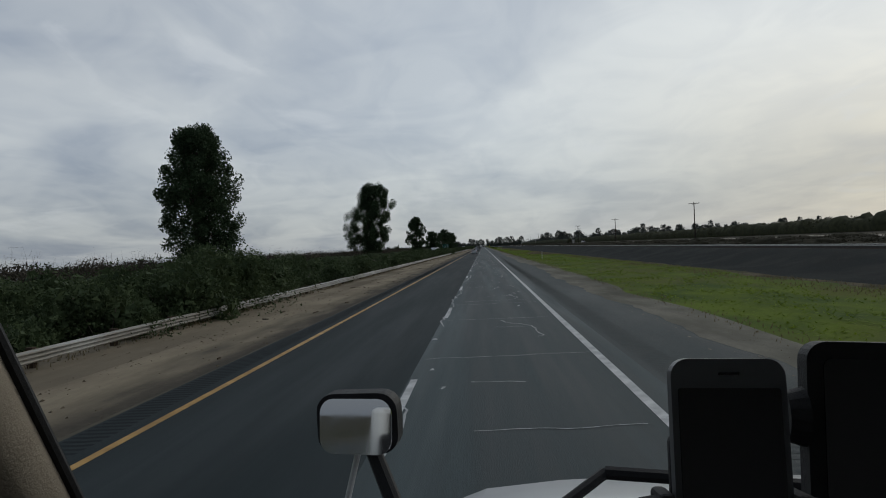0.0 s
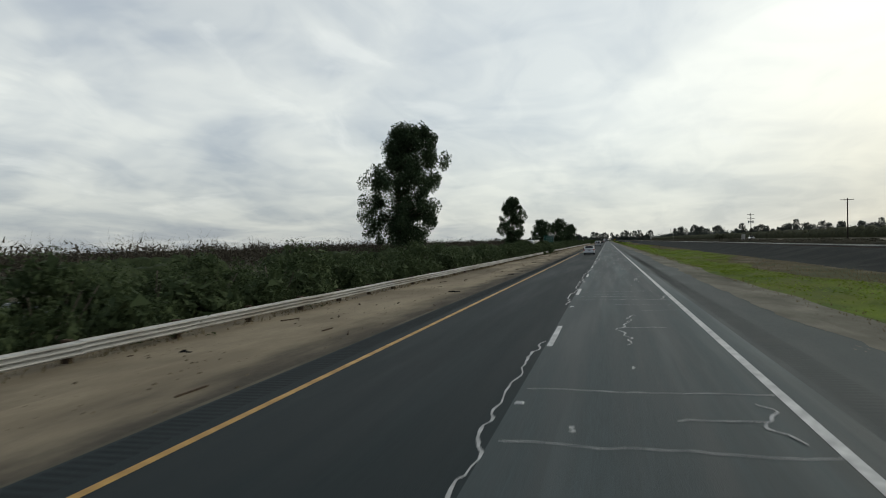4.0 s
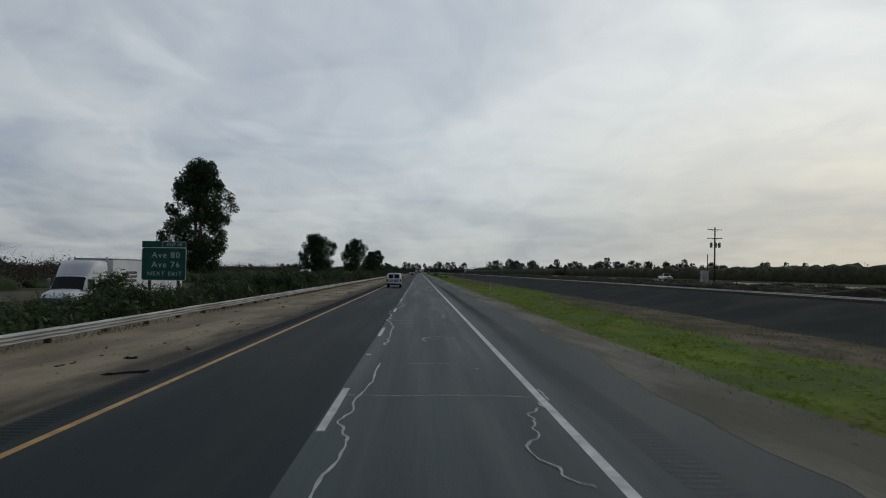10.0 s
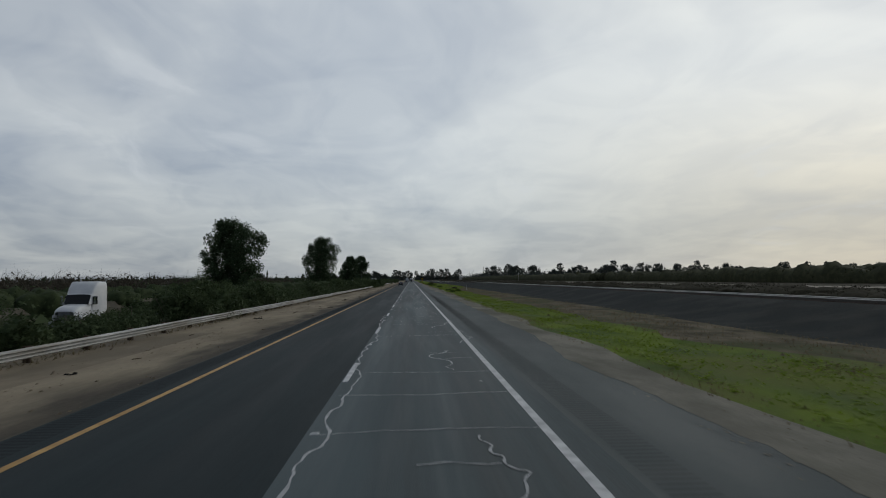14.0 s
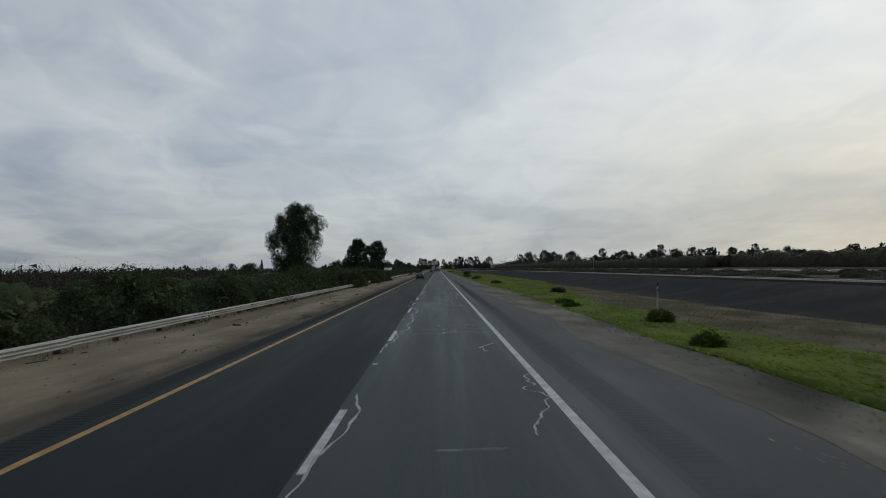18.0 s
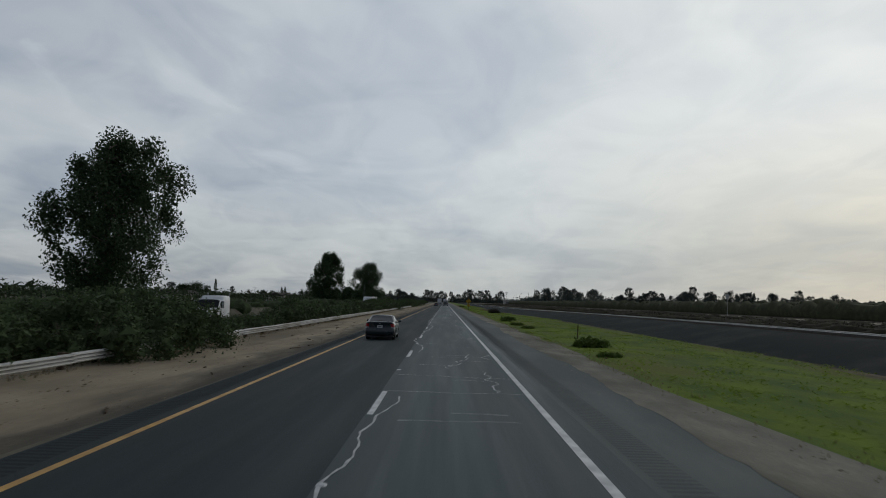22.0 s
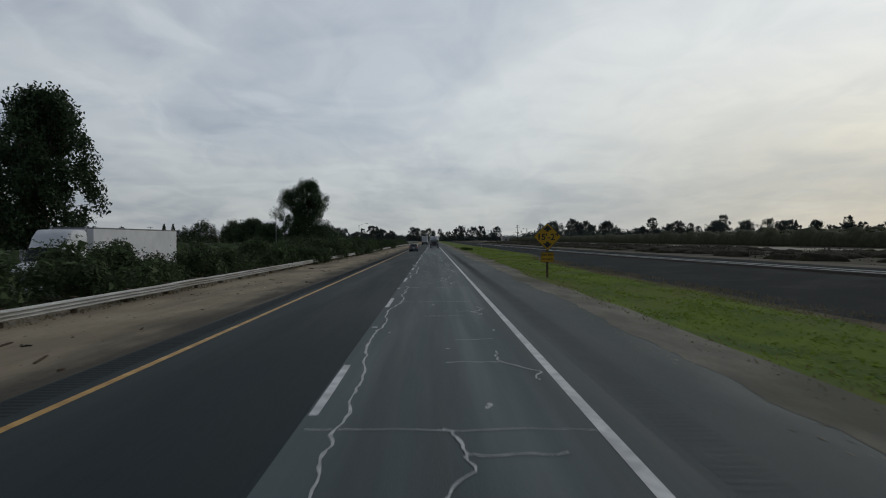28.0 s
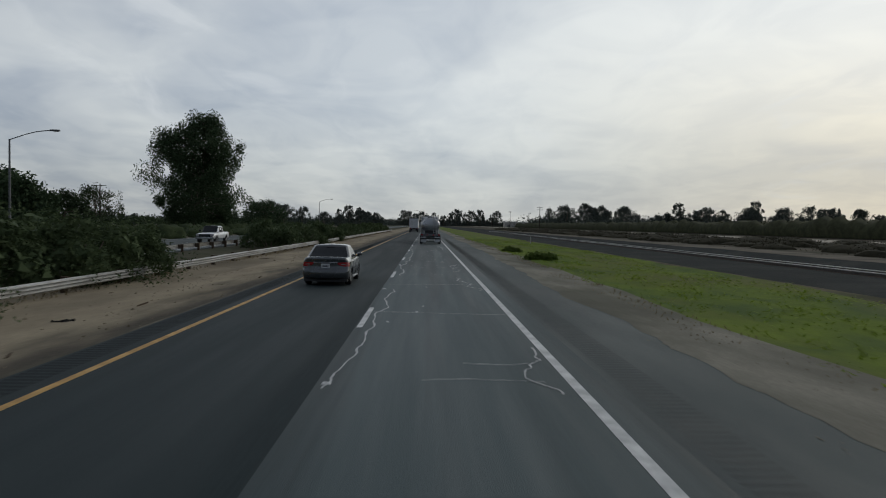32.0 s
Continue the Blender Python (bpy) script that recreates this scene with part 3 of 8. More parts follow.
# sealed cracks: one wandering along the lane line, others across and along the lane
h = Heap()
rnd = random.Random(5)
y, x, pts = -10.0, -1.35, []
while y < 1000:
    pts.append((x, y))
    y += rnd.uniform(0.25, 0.8)
    x = min(-1.0, max(-1.75, x + rnd.uniform(-0.13, 0.13)))
    if rnd.random() < 0.02 and len(pts) > 6:
        h.add(*ribbon(pts, 0.046, 0.006))
        y += rnd.uniform(2, 14)
        pts = []
h.add(*ribbon(pts, 0.046, 0.007))
y = 3.0
while y < 1000:
    y += rnd.choice((1.2, 2.0, 3.0, 4.5, 6.5)) * rnd.uniform(0.7, 1.3)
    x0, x1 = (-1.45, 2.15) if rnd.random() < 0.35 else sorted((rnd.uniform(-1.4, 2.2), rnd.uniform(-1.4, 2.2)))
    if x1 - x0 < 0.8:
        continue
    pts, yy, sl = [], y, rnd.uniform(-0.08, 0.08)
    n = max(4, int((x1 - x0) / 0.3))
    for i in range(n + 1):
        yy += rnd.uniform(-0.07, 0.07) + sl * 0.3
        pts.append((x0 + (x1 - x0) * i / n, yy))
    h.add(*ribbon(pts, 0.030, 0.0075 + 0.0004 * (int(y) % 5)))
y = 8.0
while y < 1000:
    y += rnd.uniform(3, 18)
    x = rnd.choice((1.5, 1.2, 0.2, 1.9))
    pts, yy = [], y
    for i in range(rnd.randint(7, 30)):
        pts.append((x, yy))
        x += rnd.uniform(-0.21, 0.21) + 0.05 * (1.4 - x)
        yy += rnd.uniform(0.10, 0.42)
    h.add(*ribbon(pts, 0.040, 0.0102 + 0.0005 * (int(y) % 6)))
    if rnd.random() < 0.6:
        q = pts[len(pts) // 2]
        h.add(*ribbon([(q[0] + 0.22 * i * (1 if q[0] < 1 else -1), q[1] + rnd.uniform(-0.1, 0.1)) for i in range(6)], 0.03, 0.0140))
for i in range(90):
    x, y = rnd.uniform(-1.2, 2.0), rnd.uniform(2, 990)
    h.add(*ribbon([(x + 0.05 * rnd.uniform(-1, 1), y + 0.09 * j) for j in range(rnd.randint(2, 4))], 0.07, 0.005))
tagged(part_mesh("crack_filler", mesh_of("crack_filler", h.v, h.f, SEALANT), None, road, "pale sealed cracks"), kind="stuff")

# ---- railway ----
h = Heap()
for i in range(1900):
    y = -30 + i * 0.6
    z = rail_top(y)
    h.box(22.75, y, z - 0.10, 25.25, y + 0.24, z - 0.012 + 0.012 * random.random())
sleepers = tagged(new("railway_sleepers", mesh_of("railway_sleepers", h.v, h.f, RAIL_RUST)), "dark timber sleepers bedded in ballast", "railway track", kind="stuff")
track = thing("railway_track", "single railway track with shiny steel rails on dark ballast", "railway track")
for x in (23.28, 24.72):
    for nm, w, za, zb, mat in (("rail", 0.030, -0.02, 0.135, RAIL_WEB), ("rail_head", 0.040, 0.135, 0.180, RAIL_STEEL)):
        hh = Heap()
        n = 150
        for i in range(n):
            ya, yb = -50 + 8.0 * i, -42 + 8.0 * i
            z0, z1 = rail_top(ya), rail_top(yb)
            hh.add([(x - w, ya, z0 + za), (x + w, ya, z0 + za), (x + w, yb, z1 + za), (x - w, yb, z1 + za), (x - w, ya, z0 + zb), (x + w, ya, z0 + zb), (x + w, yb, z1 + zb), (x - w, yb, z1 + zb)],
                   [(4, 5, 6, 7), (0, 4, 7, 3), (1, 2, 6, 5)])
        part_mesh(nm, mesh_of(nm, hh.v, hh.f, mat), None, track)

# ---- barriers in the median ----
PROFILE = [(0.0, 0.485)] + [(d, z0 - dz) for z0 in (0.475, 0.372, 0.269) for d, dz in ((0.0, 0.0), (0.085, 0.030), (0.088, 0.062), (0.008, 0.090))] + [(0.0, 0.165)]


def beam_mesh(length):
    vs, fs = [], []
    n = len(PROFILE)
    for y in (0.0, length + 0.12):
        vs += [(0.06 + d + (0.006 if y else 0.0), y, z) for d, z in PROFILE]
    for y in (0.0, length + 0.12):
        vs += [(0.05 + d + (0.006 if y else 0.0), y, z) for d, z in PROFILE]
    for i in range(n - 1):
        fs += [(n + i, n + i + 1, i + 1, i), (2 * n + i + 1, 3 * n + i + 1, 3 * n + i, 2 * n + i)]
    return mesh_of("beam", vs, fs, GALV)


BEAM = beam_mesh(3.81)
pb = bmesh.new()
box_bm(pb, -0.32, -0.08, -0.3, -0.14, 0.08, 0.50, 0.012)
POSTM = bpy.data.meshes.new("post")
pb.to_mesh(POSTM)
pb.free()
POSTM.materials.append(POST_WOOD)
pb = bmesh.new()
box_bm(pb, -0.14, -0.07, 0.17, 0.055, 0.07, 0.48, 0.01)
BLOCKM = bpy.data.meshes.new("spacer_block")
pb.to_mesh(BLOCKM)
pb.free()
BLOCKM.materials.append(POST_WOOD)


def barrier(x, y0, y1, flip, label):
    t = thing("guardrail", label, "guardrail")
    n = int((y1 - y0) / 3.81)
    for i in range(n):
        y = y0 + 3.81 * i
        tilt = random.uniform(-0.6, 0.6)
        for nm, me in (("beam", BEAM), ("post", POSTM), ("spacer_block", BLOCKM)):
            o = part_mesh(nm, me, None, t)
            o.matrix_basis = pose(x, y + (3.81 + 0.0 if flip and nm == "beam" else 0), random.uniform(-0.012, 0.012), 0, tilt, 180 if flip else 0)
    return t


barrier(-11.05, -14, 1110, False, "long galvanised steel guardrail on timber posts")
barrier(-18.7, 20, 130, True, "galvanised steel guardrail seen from behind, timber posts")
barrier(-18.7, 500, 590, True, "galvanised steel guardrail seen from behind, timber posts")
barrier(-18.7, 905, 1010, True, "galvanised steel guardrail seen from behind, timber posts")

# ---- planting ----
def eucalyptus(seed, height, radius, base, leaves, narrow=0.8, lean=0.0, clump_count=110, leaf=0.49):
    """Trunk and crown meshes: a forked trunk, limbs that reach into clumps of hanging leaves."""
    rng = np.random.default_rng(seed)
    rd = random.Random(seed)
    bm = bmesh.new()
    forks = rd.randint(2, 3)
    fork_z = base + 0.10 * height
    tube_bm(bm, (0, 0, -0.3), (lean * 0.2, 0, fork_z), 0.028 * height, 0.02 * height, 10)
    limbs, clumps = [], []
    for f in range(forks):
        a = rd.uniform(0, 6.28)
        p = Vector((lean * 0.2, 0, fork_z))
        n = 6
        for i in range(n):
            s = (i + 1) / n
            q = Vector((lean * s + math.cos(a) * radius * 0.45 * s * rd.uniform(0.5, 1.2), math.sin(a) * radius * 0.45 * s * rd.uniform(0.5, 1.2), fork_z + (height * 0.93 - fork_z) * s))
            tube_bm(bm, p, q, 0.018 * height * (1.05 - s) + 0.03, 0.018 * height * (0.95 - s) + 0.03, 7)
            limbs.append((p.copy(), q.copy(), s))
            p = q
    span = height - base
    lobes = [(rd.uniform(0, 6.28), rd.uniform(0.1, 0.9), rd.uniform(0.10, 0.30)) for _ in range(7)]

    def reach(s, a):
        """The crown's half width at the share s of its height, in the direction a."""
        r = (0.62 + 0.38 * math.sin(math.pi * min(1, s * 0.9 + 0.12))) * (1 - max(0, s - 0.62) ** 1.6 * 2.1 * narrow) * (0.72 + min(0.28, s * 1.6))
        for la, ls, lw in lobes:
            r += lw * (math.cos(a - la) if math.cos(a - la) > 0 else 0.35 * math.cos(a - la)) * math.exp(-((s - ls) / 0.13) ** 2)
        return max(0.18, r) * radius

    for k in range(clump_count):
        s, a = rd.random() ** 0.9, rd.uniform(0, 6.28)
        w = reach(s, a) * (0.28 + 0.72 * rd.random() ** 0.6)
        e = Vector((lean * s + math.cos(a) * w, math.sin(a) * w, base + span * (0.02 + 0.96 * s)))
        p, q, _ = min(limbs, key=lambda l: (l[0] - e).length + abs(l[1].z - e.z + 0.06 * height))
        o = p.lerp(q, rd.uniform(0.2, 0.9))
        if k % 2 == 0:
            tube_bm(bm, o, e, 0.05 + 0.0025 * height, 0.02, 5)
        clumps.append((e, rd.uniform(0.09, 0.23) * radius + 0.25))
    for k in range(clump_count // 4):
        s = rd.random()
        clumps.append((Vector((lean * s + rd.uniform(-0.25, 0.25) * radius, rd.uniform(-0.25, 0.25) * radius, base + span * (0.05 + 0.9 * s))), 0.30 * radius + 0.2))
    trunk = bpy.data.meshes.new("trunk")
    bm.to_mesh(trunk)
    bm.free()
    trunk.materials.append(BARK)
    c = np.array([tuple(v) for v, _ in clumps])
    r = np.array([v for _, v in clumps])
    pick = rng.integers(0, len(c), leaves)
    off = rng.normal(size=(leaves, 3))
    off /= np.linalg.norm(off, axis=1)[:, None]
    off *= (rng.random((leaves, 1)) ** 0.45) * r[pick][:, None]
    off[:, 2] *= 1.25
    off[:, 2] -= 0.25 * r[pick]
    pos = c[pick] + off
    crown = quads_mesh("crown", leaf_quads(rng, pos, leaf, leaf * 0.5, 0.6, leaf > 1), EUC_LEAF)
    return trunk, crown


def plant(name, trunk, crown, m, label, category, group=""):
    t = thing(name, label, category, m, group)
    part_mesh("trunk", trunk, None, t)
    part_mesh("crown", crown, None, t)
    return t


for seed, x, y, hgt, rad, base, nl, lean, label in (
        (3, -38.9, 95, 21.0, 5.0, 1.5, 30000, -0.3, "tall broad dark eucalyptus, leafy down to the bushes"),
        (8, -41.3, 245, 26.3, 7.4, 2.6, 46000, 3.0, "very tall eucalyptus leaning slightly, wide open crown"),
        (14, -38.3, 398, 21.0, 4.8, 1.5, 26000, 0.3, "slender tall eucalyptus with a column-shaped crown"),
        (21, -39.5, 543, 15.4, 6.2, 1.2, 24000, -0.3, "broad rounded eucalyptus with a dense dark crown"),
        (27, -39.4, 690, 20.2, 7.1, 2.2, 27000, 1.6, "spreading eucalyptus with an uneven rounded crown"),
        (33, -41.0, 847, 17.4, 5.4, 2.0, 24000, 1.2, "open eucalyptus with sparse hanging branches"),
        (41, -48.0, 1030, 23.3, 9.2, 2.0, 42000, 1.2, "large spreading eucalyptus with hanging side branches"),
        (45, -49.0, 1046, 12.0, 5.0, 1.0, 9000, 0.5, "smaller leafy eucalyptus beside the large one"),
        (47, -50.0, 1100, 8.2, 6.4, 0.6, 9000, 0.6, "broad spreading eucalyptus lower than its neighbour"),
        (52, -50.0, 968, 7.6, 4.2, 0.6, 9000, 0.3, "low spreading dark tree with a rounded crown"),
        (53, -43.0, 961, 6.4, 3.6, 0.5, 8000, -0.3, "low spreading dark tree with a rounded crown")):
    tr, cr = eucalyptus(seed, hgt, rad, base, int(nl * 1.5), lean=lean, clump_count=190, leaf=0.42)
    plant("eucalyptus_tree", tr, cr, pose(x, y, 0.05), label, "tree", "roadside eucalyptus trees")

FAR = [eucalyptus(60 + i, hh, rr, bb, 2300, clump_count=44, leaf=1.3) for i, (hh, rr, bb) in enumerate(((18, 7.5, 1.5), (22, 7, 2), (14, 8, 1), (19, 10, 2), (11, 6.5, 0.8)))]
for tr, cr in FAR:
    cr.materials[0] = HAZED_FAR_LEAF
rd = random.Random(77)
# rows of trees far ahead: across the fields on the right, along the far carriageway on the left
spots = [(130 + 5.6 * i + rd.uniform(-6, 6) + 9 * math.sin(i * 0.9), 1640 + rd.uniform(-40, 60), rd.uniform(0.8, 1.45)) for i in range(140)]
spots += [(900 + 26 * i, 1500 + rd.uniform(-60, 60), rd.uniform(0.8, 1.2)) for i in range(16)]
spots += [(25 + 9 * i + rd.uniform(-3, 3), 1900 + rd.uniform(-30, 50), rd.uniform(0.8, 1.3)) for i in range(10)]
spots += [(-42 + 7.5 * i + rd.uniform(-3, 3), 1930 + rd.uniform(-40, 60), rd.uniform(0.7, 1.1)) for i in range(9)]
spots += [(-36 - rd.uniform(0, 26), 1110 + 22 * i + rd.uniform(-6, 6), rd.uniform(0.34, 0.55) + 0.012 * i) for i in range(22)]
spots += [(-85 - rd.uniform(0, 110), 900 + 17 * i + rd.uniform(-9, 9), rd.uniform(0.28, 0.46)) for i in range(22)]
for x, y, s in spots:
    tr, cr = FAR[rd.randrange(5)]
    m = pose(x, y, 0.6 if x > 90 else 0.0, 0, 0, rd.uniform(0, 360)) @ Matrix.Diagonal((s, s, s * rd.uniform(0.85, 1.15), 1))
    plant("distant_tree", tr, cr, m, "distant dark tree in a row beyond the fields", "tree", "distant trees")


def shrub(seed, rx, ry, h, leaves, leaf, mat, lumps=17):
    """An uneven mound of rounded leaf clumps, a few shoots standing out of it."""
    rng = np.random.default_rng(seed)
    a = rng.uniform(0, 6.28, lumps)
    q = np.sqrt(rng.random(lumps)) * 0.78
    c = np.stack([q * np.cos(a) * rx, q * np.sin(a) * ry, np.zeros(lumps)], 1)
    r = rng.uniform(0.24, 0.48, lumps) * min(rx, ry, h, 1.7) + 0.10
    c[:, 2] = (h * (1 - 0.55 * q ** 2) - r) * rng.uniform(0.45, 1.0, lumps)
    c[:, 2] = np.maximum(c[:, 2], 0.3 * r)
    pick = rng.integers(0, lumps, leaves)
    off = rng.normal(size=(leaves, 3))
    off /= np.linalg.norm(off, axis=1)[:, None]
    off *= (0.25 + 0.75 * rng.random((leaves, 1)) ** 0.35) * r[pick][:, None]
    pos = c[pick] + off
    n2 = leaves // 14
    sh = rng.integers(0, lumps, n2)
    top = c[sh] + np.stack([rng.normal(0, 0.3, n2) * r[sh], rng.normal(0, 0.3, n2) * r[sh], r[sh] * rng.uniform(0.85, 1.22, n2)], 1)
    low = np.stack([rng.uniform(-0.9, 0.9, leaves // 4) * rx, rng.uniform(-0.9, 0.9, leaves // 4) * ry, rng.uniform(0.0, 0.4, leaves // 4) * h], 1)
    pos = np.concatenate([pos, top, low])
    pos[:, 2] = np.maximum(pos[:, 2], 0.02)
    tri = leaf_quads(rng, pos, leaf, leaf * 0.62, 0.0, True)
    # the dark inside of each clump
    ball = bmesh.new()
    bmesh.ops.create_icosphere(ball, subdivisions=2, radius=1.0)
    unit = np.array([[tuple(v.co) for v in f.verts] for f in ball.faces])
    ball.free()
    core = np.concatenate([unit * 0.58 * r[i] * (1 + 0.2 * np.sin(unit[..., :1] * 7 + i) * np.sin(unit[..., 2:] * 8)) + c[i] + rng.normal(0, 0.11, (len(unit), 1, 3)) + rng.normal(0, 0.07, unit.shape) for i in range(lumps)])
    core[:, :, 2] = np.maximum(core[:, :, 2], 0.01)
    return quads_mesh("foliage", np.concatenate([tri, core]), mat)


OLE = [shrub(100 + i, *d, OLEANDER) for i, d in enumerate(((2.2, 3.0, 1.9, 4300, 0.115), (2.4, 3.6, 2.3, 5000, 0.12), (1.9, 2.6, 1.6, 3800, 0.11), (2.6, 3.2, 2.6, 5300, 0.12)))]
bm = bmesh.new()
for i in range(7):
    a = 0.9 * i
    tube_bm(bm, (0.25 * math.cos(a), 0.4 * math.sin(a), -0.1), (0.9 * math.cos(a), 1.3 * math.sin(a), 1.0 + 0.08 * i), 0.03, 0.015, 5)
STEMS = bpy.data.meshes.new("trunk")
bm.to_mesh(STEMS)
bm.free()
STEMS.materials.append(BARK)
rd = random.Random(9)
y, n = -14.0, 0
while y < 1120:
    k = rd.choice((0, 1, 1, 2, 3))
    s = rd.uniform(0.82, 1.2) * (1.15 if 850 < y < 930 or 720 < y < 800 or 545 < y < 715 or 20 < y < 44 else 1.0)
    if 48 < y < 112 or 285 < y < 322:
        k, s = rd.choice((0, 1, 2)), rd.uniform(0.86, 1.02)
    if 411 < y < 429 or 643 < y < 668:
        k, s = 2, 0.80
    if 918 < y < 951:
        y = 951.0
    x = -14.5 + rd.uniform(-0.7, 0.9)
    ob = thing("oleander_bush", "dense dark green oleander bush growing behind the guardrail", "bush", pose(x, y, -0.1, 0, 0, rd.uniform(-25, 25) + 180 * rd.randint(0, 1)) @ Matrix.Diagonal((s, s, s, 1)), "median oleander hedge")
    part_mesh("foliage", OLE[k], None, ob)
    part_mesh("trunk", STEMS, None, ob)
    y += rd.uniform(3.0, 4.8)
    n += 1
for y in range(-14, 66, 5):
    s = rd.uniform(0.95, 1.2)
    ob = thing("oleander_bush", "tall dark green oleander bush in the second row of the hedge", "bush", pose(-17.0 + rd.uniform(-0.4, 0.4), y, -0.1, 0, 0, rd.uniform(-25, 25)) @ Matrix.Diagonal((s, s, s, 1)), "median oleander hedge")
    part_mesh("foliage", OLE[rd.choice((1, 3))], None, ob)
    part_mesh("trunk", STEMS, None, ob)
for y, s in ((27.5, 1.15), (31, 1.3), (35, 1.25), (22, 0.85), (56, 0.7), (199, 0.8), (206, 0.7), (213, 0.6), (233, 0.7), (243.5, 1.0), (247, 0.9), (430, 0.7), (531, 0.6), (550, 0.8), (570, 0.7), (588, 1.0), (591, 1.1), (594, 1.1), (598, 1.0), (602, 0.9), (615, 1.05), (618, 1.2), (621, 1.0), (633, 1.1), (637, 1.2), (641, 1.1), (682, 0.7), (771, 1.0), (774, 0.9), (768, 0.9), (783, 0.8), (841, 0.8), (846, 0.9), (858, 1.0), (875, 0.8), (881, 1.0), (888, 1.1), (893, 1.2), (899, 1.0), (901, 1.0), (911, 1.1), (914, 1.0), (958, 0.9), (975, 0.8)):
    ob = thing("oleander_bush", "dense green oleander bush spilling over the guardrail", "bush", pose(-12.1 - 0.5 * s, y, -0.1, 0, 0, rd.uniform(0, 360)) @ Matrix.Diagonal((s, s, s, 1)), "median oleander hedge")
    part_mesh("foliage", OLE[rd.choice((1, 3))], None, ob)
    part_mesh("trunk", STEMS, None, ob)

rng = np.random.default_rng(4)


def field_stuff(name, label, category, xs, ys, n, height, leaf, wid, mat, row=0.0, base=0.1, upright=-0.5, clump=0, spread=1.0, mounds=0, mass=None, front=1.0, deep=0.16):
    """A thicket over a stretch of land, taller and lower by turns."""
    x, y = xs[0] + (xs[1] - xs[0]) * rng.random(n) ** front, rng.uniform(*ys, n)
    if clump:
        k = n // clump
        cx, cy = rng.uniform(*xs, k), rng.uniform(*ys, k)
        pick = rng.integers(0, k, n)
        x, y = cx[pick] + rng.normal(0, spread, n), cy[pick] + rng.normal(0, spread * 1.6, n)
    if row:
        x = np.round(x / row) * row + rng.normal(0, row * deep, n)
    dome = 1.0
    if clump:
        dome = np.clip(1.15 - ((x - cx[pick]) / (2.3 * spread)) ** 2 - ((y - cy[pick]) / (3.7 * spread)) ** 2, 0.15, 1.0) * rng.uniform(0.55, 1.15, k)[pick]
    wave = 0.78 + 0.22 * np.sin(x * 0.9 + y * 0.31) * np.sin(y * 0.17 + 1.3 * np.sin(x * 0.21))
    z = base + rng.random(n) ** 0.6 * height * dome * wave * rng.choice([1.0, 1.0, 1.0, 1.22], n)
    co = leaf_quads(rng, np.stack([x, y, z], 1), leaf, wid, upright, True)
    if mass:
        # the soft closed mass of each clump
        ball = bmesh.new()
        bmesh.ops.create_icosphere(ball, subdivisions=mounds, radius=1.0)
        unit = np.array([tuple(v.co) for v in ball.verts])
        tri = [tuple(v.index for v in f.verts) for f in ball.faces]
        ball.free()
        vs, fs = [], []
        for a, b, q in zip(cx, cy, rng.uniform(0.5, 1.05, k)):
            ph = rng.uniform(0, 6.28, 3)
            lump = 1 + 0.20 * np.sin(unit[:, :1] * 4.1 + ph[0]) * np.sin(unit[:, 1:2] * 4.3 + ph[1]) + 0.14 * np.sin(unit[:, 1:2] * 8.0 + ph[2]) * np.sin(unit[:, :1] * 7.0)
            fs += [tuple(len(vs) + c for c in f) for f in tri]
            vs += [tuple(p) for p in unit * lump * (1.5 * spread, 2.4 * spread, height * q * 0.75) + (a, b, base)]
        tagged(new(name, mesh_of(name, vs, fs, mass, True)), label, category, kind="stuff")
    elif mounds:
        # the solid mass of each clump
        ball = bmesh.new()
        bmesh.ops.create_icosphere(ball, subdivisions=mounds, radius=1.0)
        unit = np.array([[tuple(v.co) for v in f.verts] for f in ball.faces if f.calc_center_median().z > -0.1])
        ball.free()
        lump = 1 + 0.22 * np.sin(unit[..., :1] * 5.1 + 1) * np.sin(unit[..., 1:2] * 6.3) + 0.1 * np.sin(unit[..., 2:] * 9.0)
        core = [unit * lump * (1.5 * spread, 2.4 * spread, height * q * 0.8) + (a, b, base) + rng.normal(0, 0.07 * spread, (len(unit), 1, 3)) * (1, 1, 0.4) + rng.normal(0, 0.03 * spread, unit.shape) * (1, 1, 0.5) for a, b, q in zip(cx, cy, rng.uniform(0.5, 1.05, k))]
        co = np.concatenate([co] + core)
    return tagged(new(name, quads_mesh(name, co, mat)), label, category, kind="stuff")


field_stuff("bare_orchard", "brown leafless orchard beyond the opposite carriageway", "orchard", (-62, -41), (-40, 640), 120000, 2.9, 0.5, 0.22, TWIG, upright=-0.4)
field_stuff("orchard_twigs", "bare twigs standing out of the leafless orchard", "orchard", (-62, -41), (-40, 640), 30000, 3.9, 1.3, 0.035, TWIG, upright=-1.1)
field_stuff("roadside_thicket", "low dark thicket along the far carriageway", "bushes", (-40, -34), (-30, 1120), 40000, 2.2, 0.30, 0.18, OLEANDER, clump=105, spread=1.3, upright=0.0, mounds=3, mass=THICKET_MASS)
field_stuff("far_hedgerow", "dark hedges and trees round distant yards", "bushes", (-150, -60), (600, 1500), 30000, 3.6, 1.2, 0.7, PINE_LEAF)
field_stuff("far_treeline", "dark band of woodland behind the fields", "trees", (110, 1000), (1570, 1690), 80000, 14, 1.9, 1.6, HAZED_FAR_LEAF, upright=0.0, clump=120, spread=8.0)
field_stuff("far_treeline", "dark band of trees round distant yards", "trees", (-190, -45), (1480, 1900), 24000, 8, 1.9, 1.5, HAZED_FAR_LEAF, upright=0.0, clump=110, spread=6.0)
